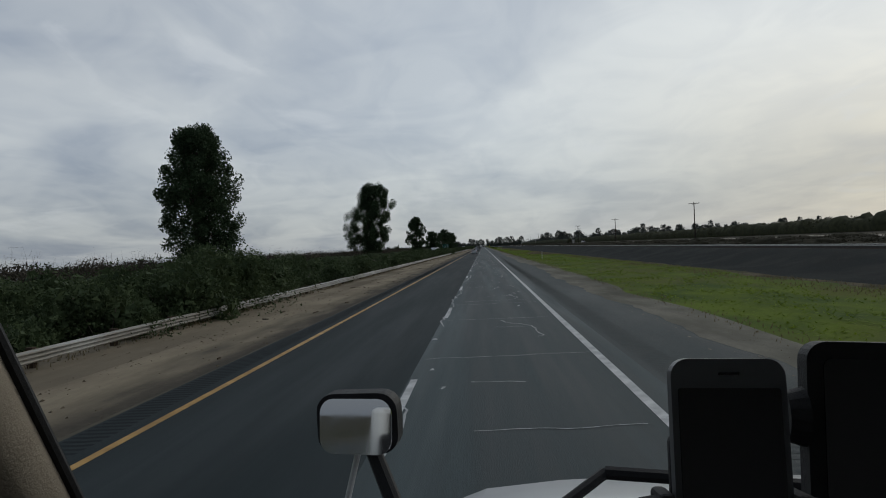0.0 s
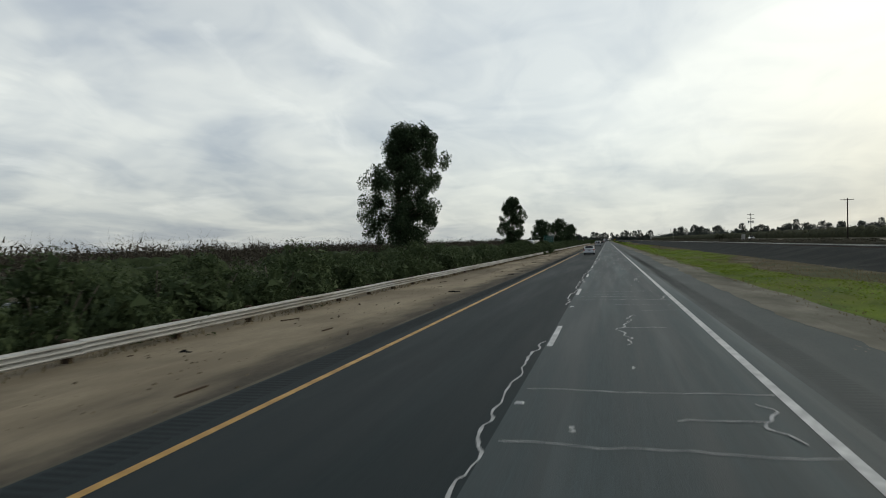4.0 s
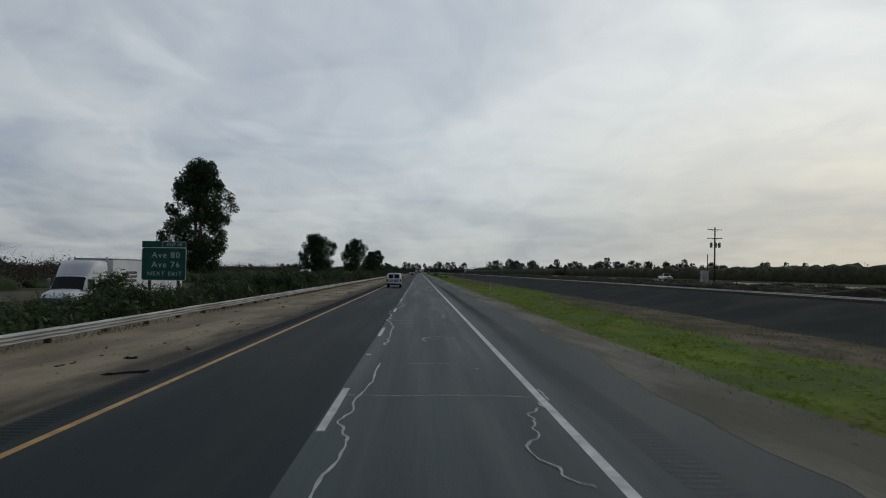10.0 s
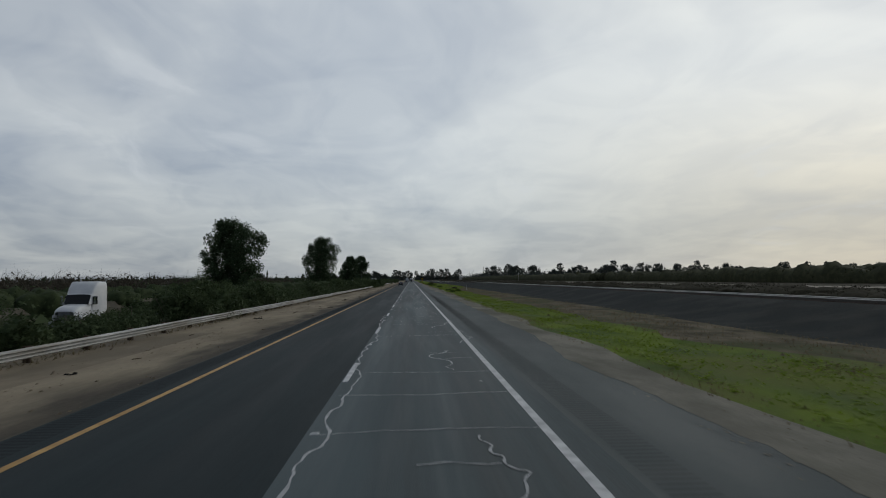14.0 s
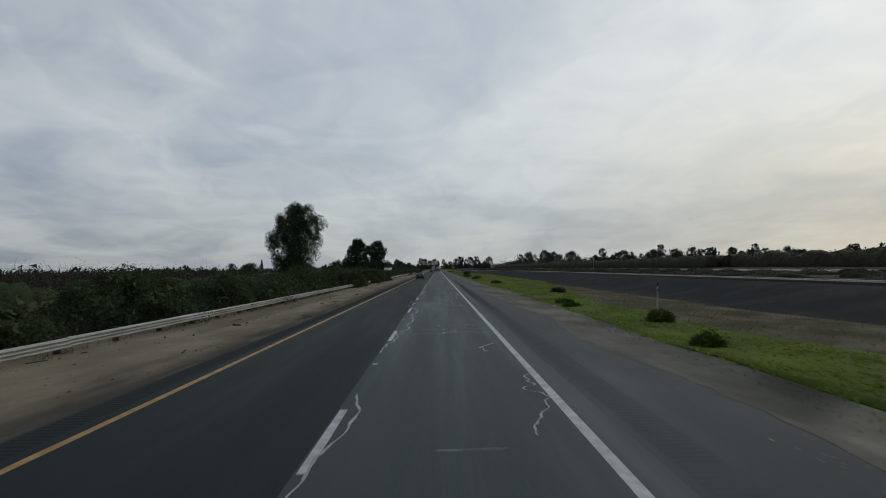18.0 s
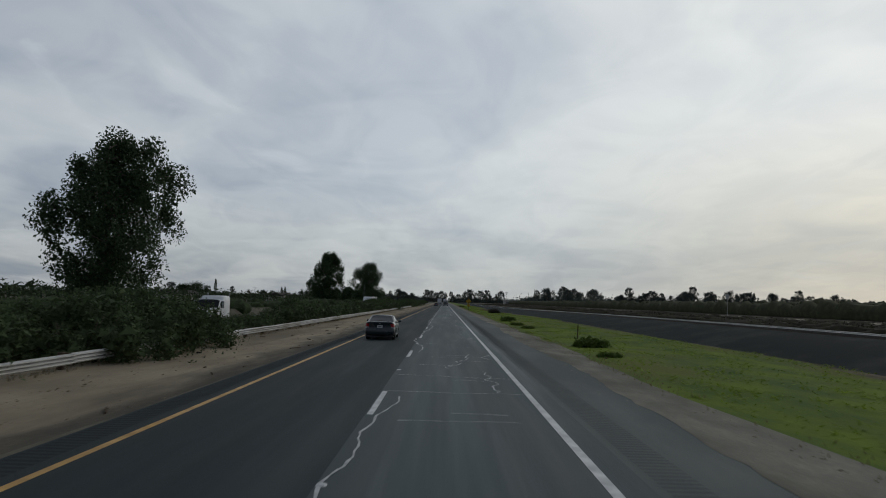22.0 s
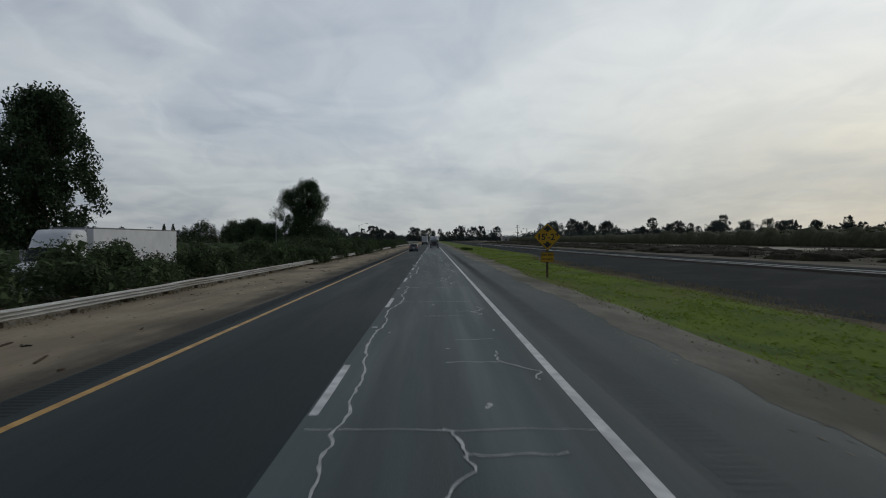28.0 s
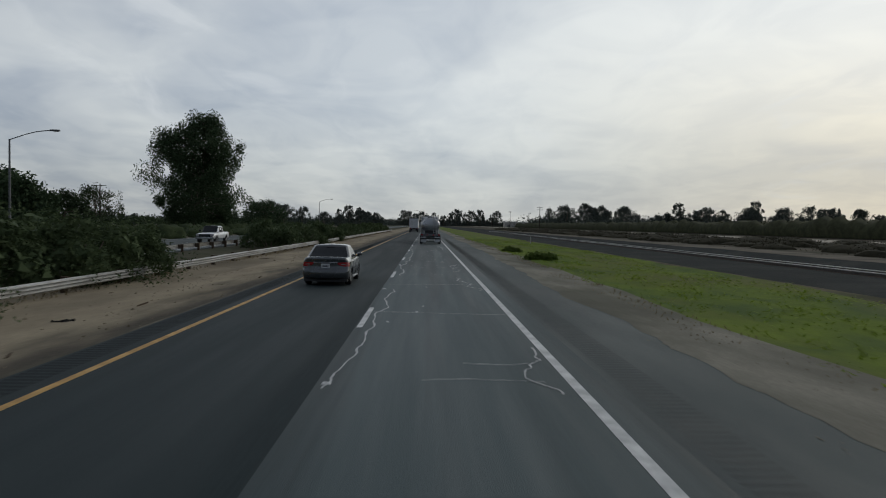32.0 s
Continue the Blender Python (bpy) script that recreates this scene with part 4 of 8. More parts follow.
field_stuff("far_treeline", "dark trees and hedges closing the road ahead", "trees", (-75, -5), (1960, 2040), 9000, 10, 1.9, 1.5, HAZED_FAR_LEAF, upright=0.0, clump=110, spread=6.0)
field_stuff("far_treeline", "dark trees and hedges closing the road ahead", "trees", (16, 140), (1900, 1990), 15000, 10, 1.9, 1.5, HAZED_FAR_LEAF, upright=0.0, clump=110, spread=6.0)
field_stuff("orchard", "dull green orchard rows beyond the dirt road", "orchard", (95, 190), (-60, 720), 150000, 3.7, 0.55, 0.42, ORCHARD, row=6.0, base=0.8, upright=0.1, front=2.4, deep=0.24)
field_stuff("orchard", "dull grey-green orchard rows beyond the dirt road", "orchard", (88, 240), (720, 1560), 150000, 3.6, 0.55, 0.42, ORCHARD, row=5.0, base=0.8, upright=0.1, front=2.6, deep=0.25)


def hedge_rows(name, label, category, xs, ys, pitch, low, high, half, mat):
    """Rows of trained plants: each one a long rounded ridge with a bumpy top."""
    vs, fs = [], []
    x = xs[0]
    while x < xs[1]:
        n = int((ys[1] - ys[0]) / 3.0)
        k0 = len(vs)
        for i in range(n + 1):
            y = ys[0] + 3.0 * i
            q = 0.82 + 0.30 * noise.noise(Vector((x * 1.7, y * 0.31, 0))) + 0.22 * noise.noise(Vector((x, y * 1.3, 4)))
            o = 0.3 * noise.noise(Vector((x * 0.7, y * 0.5, 9)))
            for a, z in ((-0.8, low), (-1.0, low + 0.45 * (high * q - low)), (-0.45, low + 0.9 * (high * q - low)), (0.35, high * q), (1.0, low + 0.5 * (high * q - low)), (0.8, low)):
                vs.append((x + o + a * half * q, y, z))
            if i:
                b = k0 + 6 * i
                fs += [(b - 6 + j, b - 5 + j, b + 1 + j, b + j) for j in range(5)]
        fs += [tuple(range(k0 + 5, k0 - 1, -1)), tuple(range(len(vs) - 6, len(vs)))]
        x += pitch
    return tagged(new(name, mesh_of(name, vs, fs, mat, True)), label, category, kind="stuff")


hedge_rows("orchard_rows", "dense dull green rows of the orchard", "orchard", (95, 190), (-60, 720), 6.0, 0.9, 5.5, 2.4, ORCHARD_MASS)
hedge_rows("orchard_rows", "dense grey-green rows of the farther orchard", "orchard", (88, 240), (720, 1560), 5.0, 0.9, 5.4, 2.1, ORCHARD_MASS)
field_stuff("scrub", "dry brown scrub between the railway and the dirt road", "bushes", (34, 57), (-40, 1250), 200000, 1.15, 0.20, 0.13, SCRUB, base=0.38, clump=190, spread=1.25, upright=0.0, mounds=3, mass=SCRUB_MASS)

# grass on the verge, in tufts
n = 170000
gy = rng.uniform(-5, 1010, n)
gf = np.array([grass_far(v) for v in np.linspace(-5, 1010, 400)])
gx = 6.9 + (np.interp(gy, np.linspace(-5, 1010, 400), gf) - 6.9) * rng.random(n)
keep = rng.random(n) < 0.62 + 0.5 * np.sin(gx * 1.9 + 2 * np.sin(gy * 0.23)) * np.sin(gy * 0.61 + gx * 0.4)
gx, gy = gx[keep], gy[keep]
n = len(gx)
hgt = rng.uniform(0.03, 0.10, n)
ang = rng.uniform(0, 6.28, n)
dx, dy = np.cos(ang) * 0.05, np.sin(ang) * 0.05
lx, ly = rng.normal(0, 0.16, n), rng.normal(0, 0.16, n)
zero = -0.105 + mound(gx, gy)
co = np.stack([np.stack([gx - dx, gy - dy, zero], 1), np.stack([gx + dx, gy + dy, zero], 1), np.stack([gx + lx, gy + ly, zero + hgt], 1)], 1)
tagged(new("grass", quads_mesh("grass", co, GRASS)), "short bright green grass on the verge", "grass", kind="stuff")

WEEDM = [shrub(140 + i, *d) for i, d in enumerate(((0.8, 0.9, 0.5, 500, 0.13, WEED), (1.1, 1.4, 0.55, 700, 0.14, WEED), (1.0, 1.0, 1.0, 1500, 0.12, SCRUB), (1.0, 1.1, 0.95, 1700, 0.12, WEED)))]
for k, x, y, s in ((2, 10.9, 560.7, 0.6), (3, 9.6, 528, 0.62), (3, 7.9, 518.5, 0.5), (0, 8.6, 545, 0.7), (0, 8.3, 541, 0.6),  (1, 7.9, 698, 0.55), (1, 8.0, 686, 0.6), (1, 8.2, 677, 0.55), (1, 7.8, 642, 0.5), (2, 11.6, 773, 1.2), (0, 8.6, 650, 1.1), (0, 9.0, 604, 0.9), (1, 8.2, 935, 1.0), (0, 7.9, 950, 1.0), (1, 9.1, 708, 1.0)):
    ob = thing("weed_clump", "round dense dark bush on the verge" if k > 1 else "clump of leafy green weeds on the verge", "bush", pose(x, y, -0.12 + mound(x, y), 0, 0, x * 37) @ Matrix.Diagonal((s, s, s, 1)), "verge weeds")
    part_mesh("foliage", WEEDM[k], None, ob)


# clods, pebbles and drifts of darker soil on the sandy shoulder and the dirt edges
def scatter_clods(name, label, xs, ys, n, size, mat, z):
    x, y = rng.uniform(*xs, n), rng.uniform(*ys, n)
    k = n // 60
    drift = rng.random(n) < 0.55
    px, py = rng.uniform(*xs, k), rng.uniform(*ys, k)
    pk = rng.integers(0, k, n)
    x = np.where(drift, np.clip(px[pk] + rng.normal(0, 0.28, n), *xs), x)
    y = np.where(drift, py[pk] + rng.normal(0, 1.5, n), y)
    r = size * rng.uniform(0.35, 1.0, n) ** 2 * rng.choice([0.6, 1.0, 1.0, 1.8], n)
    a = rng.uniform(0, 6.28, n)
    ring = [np.stack([x + r * q * np.cos(a + t), y + r * q * 1.4 * np.sin(a + t), np.full(n, z - 0.01)], 1) for t, q in ((0, 1.0), (2.1, 0.8), (4.0, 1.1))]
    tip = np.stack([x + 0.2 * r, y, z + r * rng.uniform(0.25, 0.7, n)], 1)
    co = np.concatenate([np.stack([ring[0], ring[1], tip], 1), np.stack([ring[1], ring[2], tip], 1), np.stack([ring[2], ring[0], tip], 1)])
    return tagged(new(name, quads_mesh(name, co, mat)), label, "soil", kind="stuff")


scatter_clods("shoulder_clods", "scattered clods and twigs on the sandy shoulder", (-11.2, -6.25), (-5, 1000), 36000, 0.042, CLOD, -0.02)
scatter_clods("verge_clods", "clods and dead weeds on the dirt edge", (5.4, 7.0), (-5, 1000), 9000, 0.022, CLOD, -0.04)
scatter_clods("verge_clods", "brown clods and dead weeds between verge and railway", (11.5, 15.5), (395, 580), 4000, 0.05, CLOD, -0.09)

# thin dark sticks and scraps on the sand
hp = Heap()
rs = random.Random(31)
for i in range(420):
    x, y, l, a = rs.uniform(-11.0, -6.4), rs.uniform(-4, 990), rs.uniform(0.1, 0.55) ** 1.3, rs.uniform(-0.5, 0.5)
    w, zt = rs.uniform(0.012, 0.035), -0.012 + rs.uniform(0.01, 0.035)
    c, s = math.cos(a), math.sin(a)
    base = [(-w, -l), (w, -l), (0.7 * w, l), (-0.7 * w, l)]
    hp.add([(x + u * c - v * s, y + u * s + v * c, z) for z in (-0.03, zt) for u, v in base], [(4, 5, 6, 7), (0, 1, 5, 4), (1, 2, 6, 5), (2, 3, 7, 6), (3, 0, 4, 7)])
tagged(new("twigs_and_scraps", mesh_of("twigs_and_scraps", hp.v, hp.f, POST_WOOD)), "dark twigs and scraps scattered on the sand", "litter", kind="stuff")

# dry grass along the foot of the guardrail and in the verge
for xs, ys, n, hh, z0 in (((-12.4, -10.8), (-5, 1100), 60000, 0.22, -0.02), ((6.2, 7.3), (-5, 1000), 16000, 0.12, -0.07), ((10.6, 16.4), (240, 600), 26000, 0.16, -0.10), ((11.6, 14.2), (780, 870), 9000, 0.17, -0.09), ((13.2, 15.8), (20, 150), 9000, 0.15, -0.10), ((9.6, 15.8), (140, 215), 9000, 0.15, -0.10)):
    x, y = rng.uniform(*xs, n), rng.uniform(*ys, n)
    ok = rng.random(n) < 0.55 + 0.45 * np.sin(y * 0.41) * np.sin(y * 0.113 + x)
    x, y = x[ok], y[ok]
    n = len(x)
    ht = hh * rng.uniform(0.3, 1.0, n)
    a = rng.uniform(0, 6.28, n)
    lean = rng.normal(0, 0.35, (2, n)) * ht
    co = np.stack([np.stack([x - 0.02 * np.cos(a), y - 0.02 * np.sin(a), np.full(n, z0)], 1), np.stack([x + 0.02 * np.cos(a), y + 0.02 * np.sin(a), np.full(n, z0)], 1), np.stack([x + lean[0], y + lean[1], z0 + ht], 1)], 1)
    tagged(new("dry_grass", quads_mesh("dry_grass", co, DRY_GRASS)), "thin dry straw-coloured grass", "grass", kind="stuff")

# ---- vehicles: rear at local y 0, nose ahead along +y ----
PAINT_WHITE = material("white_car_paint", (0.80, 0.81, 0.81), (0.75, 0.76, 0.77), 0.8, 0.28, coat=0.7, fine=0.06)
PAINT_GREY = material("grey_metallic_paint", (0.105, 0.112, 0.115), (0.085, 0.091, 0.094), 0.8, 0.26, metal=0.7, coat=1.0, fine=0.06)
PAINT_DARK = material("dark_blue_grey_paint", (0.026, 0.034, 0.038), (0.020, 0.027, 0.031), 0.8, 0.3, metal=0.25, coat=0.6, fine=0.06)
VAN_WHITE = material("dusty_white_van_paint", (0.80, 0.81, 0.82), (0.72, 0.73, 0.75), 0.6, 0.36, coat=0.35, fine=0.1)
TRUCK_WHITE = material("white_truck_panel", (0.70, 0.71, 0.71), (0.58, 0.59, 0.60), 0.5, 0.42, fine=0.12)
BLACK_TRIM = material("black_plastic_trim", (0.020, 0.020, 0.021), (0.030, 0.030, 0.031), 4.0, 0.55)
RUBBER = material("tyre_rubber", (0.016, 0.016, 0.016), (0.026, 0.026, 0.025), 6.0, 0.85)
CHROME = material("chrome", (0.62, 0.63, 0.64), (0.55, 0.56, 0.57), 3.0, 0.16, metal=1.0, fine=0.05)
STEEL_TANK = material("brushed_steel_tank", (0.42, 0.43, 0.44), (0.33, 0.34, 0.35), 0.9, 0.34, metal=0.85, fine=0.15, stretch=(0.5, 2, 0.5))
ALLOY = material("alloy_wheel", (0.60, 0.61, 0.62), (0.50, 0.51, 0.52), 4.0, 0.32, metal=0.6, fine=0.1)
RED_LENS = material("red_lamp_lens", (0.36, 0.018, 0.022), (0.24, 0.012, 0.016), 5.0, 0.15, coat=0.6, fine=0.1)
RED_DARK = material("dark_red_lamp_lens", (0.075, 0.010, 0.013), (0.050, 0.008, 0.010), 5.0, 0.18, coat=0.6, fine=0.1)
CLEAR_LENS = material("clear_lamp_lens", (0.55, 0.54, 0.53), (0.42, 0.41, 0.42), 9.0, 0.15, coat=0.6)
LAMP_SILVER = material("silver_lamp_lens", (0.26, 0.25, 0.25), (0.18, 0.17, 0.17), 9.0, 0.2, coat=0.5)
PLATE_WHITE = material("number_plate_white", (0.62, 0.63, 0.63), (0.54, 0.55, 0.56), 5.0, 0.5)
INK = material("dark_lettering", (0.035, 0.038, 0.055), (0.050, 0.052, 0.070), 5.0, 0.6)
YELLOW_MARK = material("yellow_lettering_film", (0.62, 0.40, 0.035), (0.54, 0.34, 0.03), 5.0, 0.5)
MARK_BLUE = material("blue_lettering_film", (0.035, 0.045, 0.10), (0.045, 0.055, 0.12), 5.0, 0.5)
DARK_GLASS = glass("dark_tinted_glass", (0.012, 0.014, 0.016))
SMOKE_GLASS = glass("smoked_glass", (0.030, 0.034, 0.036))


def wheel_meshes(r, w, spokes, rim_mat, rim_r=0.68):
    """Tyre with rounded shoulders, and a rim with spokes; the axle along x, outer face at +x."""
    n = 28
    prof = [(-w / 2, r * rim_r), (-w / 2, r * 0.90), (-w * 0.38, r * 0.985), (-w * 0.2, r), (w * 0.2, r), (w * 0.38, r * 0.985), (w / 2, r * 0.90), (w / 2 - 0.004, r * rim_r)]
    vs, fs = [], []
    for i in range(n):
        a = 2 * math.pi * i / n
        vs += [(x, math.cos(a) * q, math.sin(a) * q) for x, q in prof]
    k = len(prof)
    for i in range(n):
        for j in range(k - 1):
            fs.append((i * k + j, i * k + j + 1, ((i + 1) % n) * k + j + 1, ((i + 1) % n) * k + j))
    tyre = mesh_of("tyre", vs, fs, RUBBER, True)
    bm = bmesh.new()
    g = bmesh.ops.create_cone(bm, cap_ends=True, segments=n, radius1=r * rim_r, radius2=r * rim_r, depth=0.02)
    bmesh.ops.transform(bm, matrix=pose(w / 2 - 0.10, 0, 0, 0, 90, 0), verts=g["verts"])
    for s in range(spokes):
        a = 360 * s / spokes
        g = bmesh.ops.create_cube(bm, size=1.0)
        bmesh.ops.transform(bm, matrix=pose(0, 0, 0, a, 0, 0) @ Matrix.LocRotScale((w / 2 - 0.03, 0, r * rim_r * 0.52), None, (0.035, r * 0.115, r * rim_r * 0.94)), verts=g["verts"])
    g = bmesh.ops.create_cone(bm, cap_ends=True, segments=14, radius1=r * 0.17, radius2=r * 0.14, depth=0.05)
    bmesh.ops.transform(bm, matrix=pose(w / 2 - 0.03, 0, 0, 0, 90, 0), verts=g["verts"])
    for i in range(n):
        a, b = 2 * math.pi * i / n, 2 * math.pi * (i + 1) / n
        q0, q1 = r * rim_r * 1.0, r * rim_r * 0.88
        pts = [bm.verts.new((w / 2 - 0.005, math.cos(t) * q, math.sin(t) * q)) for t, q in ((a, q0), (b, q0), (b, q1), (a, q1))]
        bm.faces.new(pts)
    rim = bpy.data.meshes.new("rim")
    bm.to_mesh(rim)
    bm.free()
    rim.materials.append(rim_mat)
    return tyre, rim


def add_wheel(t, meshes, x, y, r, side):
    tyre = part_mesh("wheel", meshes[0], None, t)
    tyre.matrix_basis = pose(x, y, r, 0, 0, 0 if side > 0 else 180)
    part_mesh("rim", meshes[1], None, tyre, "silver wheel rim")
    return tyre


def loft(stations):
    """Grid of points from mirrored half sections: a list of (y, [(x, z), ...]) from the top middle to the bottom middle."""
    grid = []
    for y, sec in stations:
        right = [(x, y, z) for x, z in sec]
        left = [(-x, y, z) for x, z in sec[1:-1] if True][::-1]
        grid.append(right + left)
    return grid


def loft_parts(t, grid, pick, mats, closed=True, caps=(True, True), label={}):
    """Splits the faces of a loft into parts: pick(i, j) names the part of the face at station i, section point j."""
    out = {}
    n = len(grid[0])
    for i in range(len(grid) - 1):
        for j in range(n if closed else n - 1):
            nm = pick(i, j)
            if nm is None:
                continue
            k = (j + 1) % n
            out.setdefault(nm, []).append([grid[i][j], grid[i + 1][j], grid[i + 1][k], grid[i][k]])
    res = {}
    for nm, qs in out.items():
        index, vs, fs = {}, [], []
        for q in qs:
            f = []
            for p in q:
                key = (round(p[0], 4), round(p[1], 4), round(p[2], 4))
                if key not in index:
                    index[key] = len(vs)
                    vs.append(p)
                if index[key] not in f:
                    f.append(index[key])
            if len(f) > 2:
                fs.append(tuple(f))
        if nm == "body" and caps[0]:
            fs.append(tuple(index[(round(p[0], 4), round(p[1], 4), round(p[2], 4))] for p in grid[0] if (round(p[0], 4), round(p[1], 4), round(p[2], 4)) in index))
        if nm == "body" and caps[1]:
            fs.append(tuple(reversed([index[(round(p[0], 4), round(p[1], 4), round(p[2], 4))] for p in grid[-1] if (round(p[0], 4), round(p[1], 4), round(p[2], 4)) in index])))
        base = nm.split("#")[0]
        res[nm] = part_mesh(base, mesh_of(base, vs, fs, mats.get(base, mats["body"]), True), None, t, label.get(base, ""))
    return res


def bars(t, name, x, y, z, w, h, rows, mat, normal="y", parent=None):
    """Unreadable writing: plain bars standing off a panel. normal: y for a rear panel, x for the right-hand side."""
    hp = Heap()
    rd = random.Random(int(abs(x * 1000 + z * 777 + w * 99)))
    for r in range(rows):
        zz = z - h * (r + 0.5) / rows
        u = 0.0
        while u < w * 0.98:
            l = min(w - u, rd.uniform(0.05, 0.16) * w + 0.01)
            a, b = u, u + l * 0.85
            hh = h / rows * 0.32
            if normal == "y":
                hp.box(x + a, y - 0.006, zz - hh, x + b, y, zz + hh)
            else:
                hp.box(x, y + a, zz - hh, x + 0.006, y + b, zz + hh)
            u += l
    return tagged(part_mesh(name, mesh_of(name, hp.v, hp.f, mat), None, parent or t), kind="stuff")


def between(z, table):
    """Straight-line reading of a table of (position, value) pairs."""
    for (a, u), (b, v) in zip(table, table[1:]):
        if z <= b:
            return u + (v - u) * max(0.0, (z - a) / (b - a))
    return table[-1][1]


def plan_ring(hw, yr, yf, rr, rf, bow, nose, rear, side, taper=0.05):
    """Plan outline of a car body at one height: (x, y, where) from the middle of the tail round the right side to the nose, and back on the left."""
    half = []
    for q in rear:
        half.append(((hw - rr) * q, yr + bow * q * q, "rear"))
    for i in range(1, 7):
        a = math.pi / 2 * i / 6
        half.append((hw - rr + rr * math.sin(a), yr + bow + rr * (1 - math.cos(a)), "corner"))
    y0, y1 = yr + bow + rr, yf - nose - rf
    for q in side:
        half.append((hw, y0 + (y1 - y0) * q, "side"))
    for i in range(5):
        a = math.pi / 2 * i / 4
        half.append((hw - rf + rf * math.cos(a), y1 + rf * math.sin(a), "front"))
    for q in (0.7, 0.35, 0.0):
        half.append(((hw - rf) * q, yf - nose * q * q, "front"))
    mid, span = (yr + yf) / 2, (yf - yr) / 2
    half = [(x * (1 - taper * abs((y - mid) / span) ** 4), y, w) for x, y, w in half]
    return half + [(-x, y, w) for x, y, w in half[-2:0:-1]]


def shell_parts(t, rows, pick, mats, labels={}):
    """Meshes from stacked outlines; rows of (x, y, z, where). pick(x, y, z, where) names the part of a face by its middle."""
    grid = [[(x, y, z) for x, y, z, _ in row] for row in rows]
    n = len(grid[0])

    def choose(i, j):
        k = (j + 1) % n
        c = [sum(p[a] for p in (grid[i][j], grid[i + 1][j], grid[i + 1][k], grid[i][k])) / 4 for a in range(3)]
        return pick(c[0], c[1], c[2], rows[i][j][3] if rows[i][j][3] == rows[i][k][3] else rows[i][k][3], i)

    return loft_parts(t, [row[::-1] for row in grid], lambda i, j: choose(i, (n - 2 - j) % n), mats, caps=(False, False), label=labels)


def wheel_housing(t, x, s, y, z, r, paint, lip=0.06, foot=0.25):
    """Painted lip round the wheel opening, down to the sill, and the black liner behind it."""
    n = 28
    vs, fs, lv, lf = [], [], [], []
    a0 = math.asin((foot - z) / (r + lip))
    for i in range(n + 1):
        a = a0 + (math.pi - 2 * a0) * i / n
        c, d = math.cos(a), math.sin(a)
        for q, o in ((r - 0.012, -0.03), (r - 0.006, 0.006), (r + lip * 0.6, 0.007), (r + lip, -0.006)):
            vs.append((x + s * o, y + c * q, z + d * q))
        for q, o in ((r + 0.01, -0.005), (r + 0.01, -0.26), (0.02, -0.26)):
            lv.append((x + s * o, y + c * q, z + d * q))
        if i:
            fs += [(4 * i - 4 + j, 4 * i - 3 + j, 4 * i + j + 1, 4 * i + j) for j in range(3)]
            lf += [(3 * i - 3 + j, 3 * i - 2 + j, 3 * i + j + 1, 3 * i + j) for j in range(2)]
    part_mesh("arch_lip", mesh_of("arch_lip", vs, fs, paint, True), None, t)
    part_mesh("wheel_liner", mesh_of("wheel_liner", lv, lf, BLACK_TRIM, True), None, t)


SIDE_STEPS = [i / 46 for i in range(1, 46)]


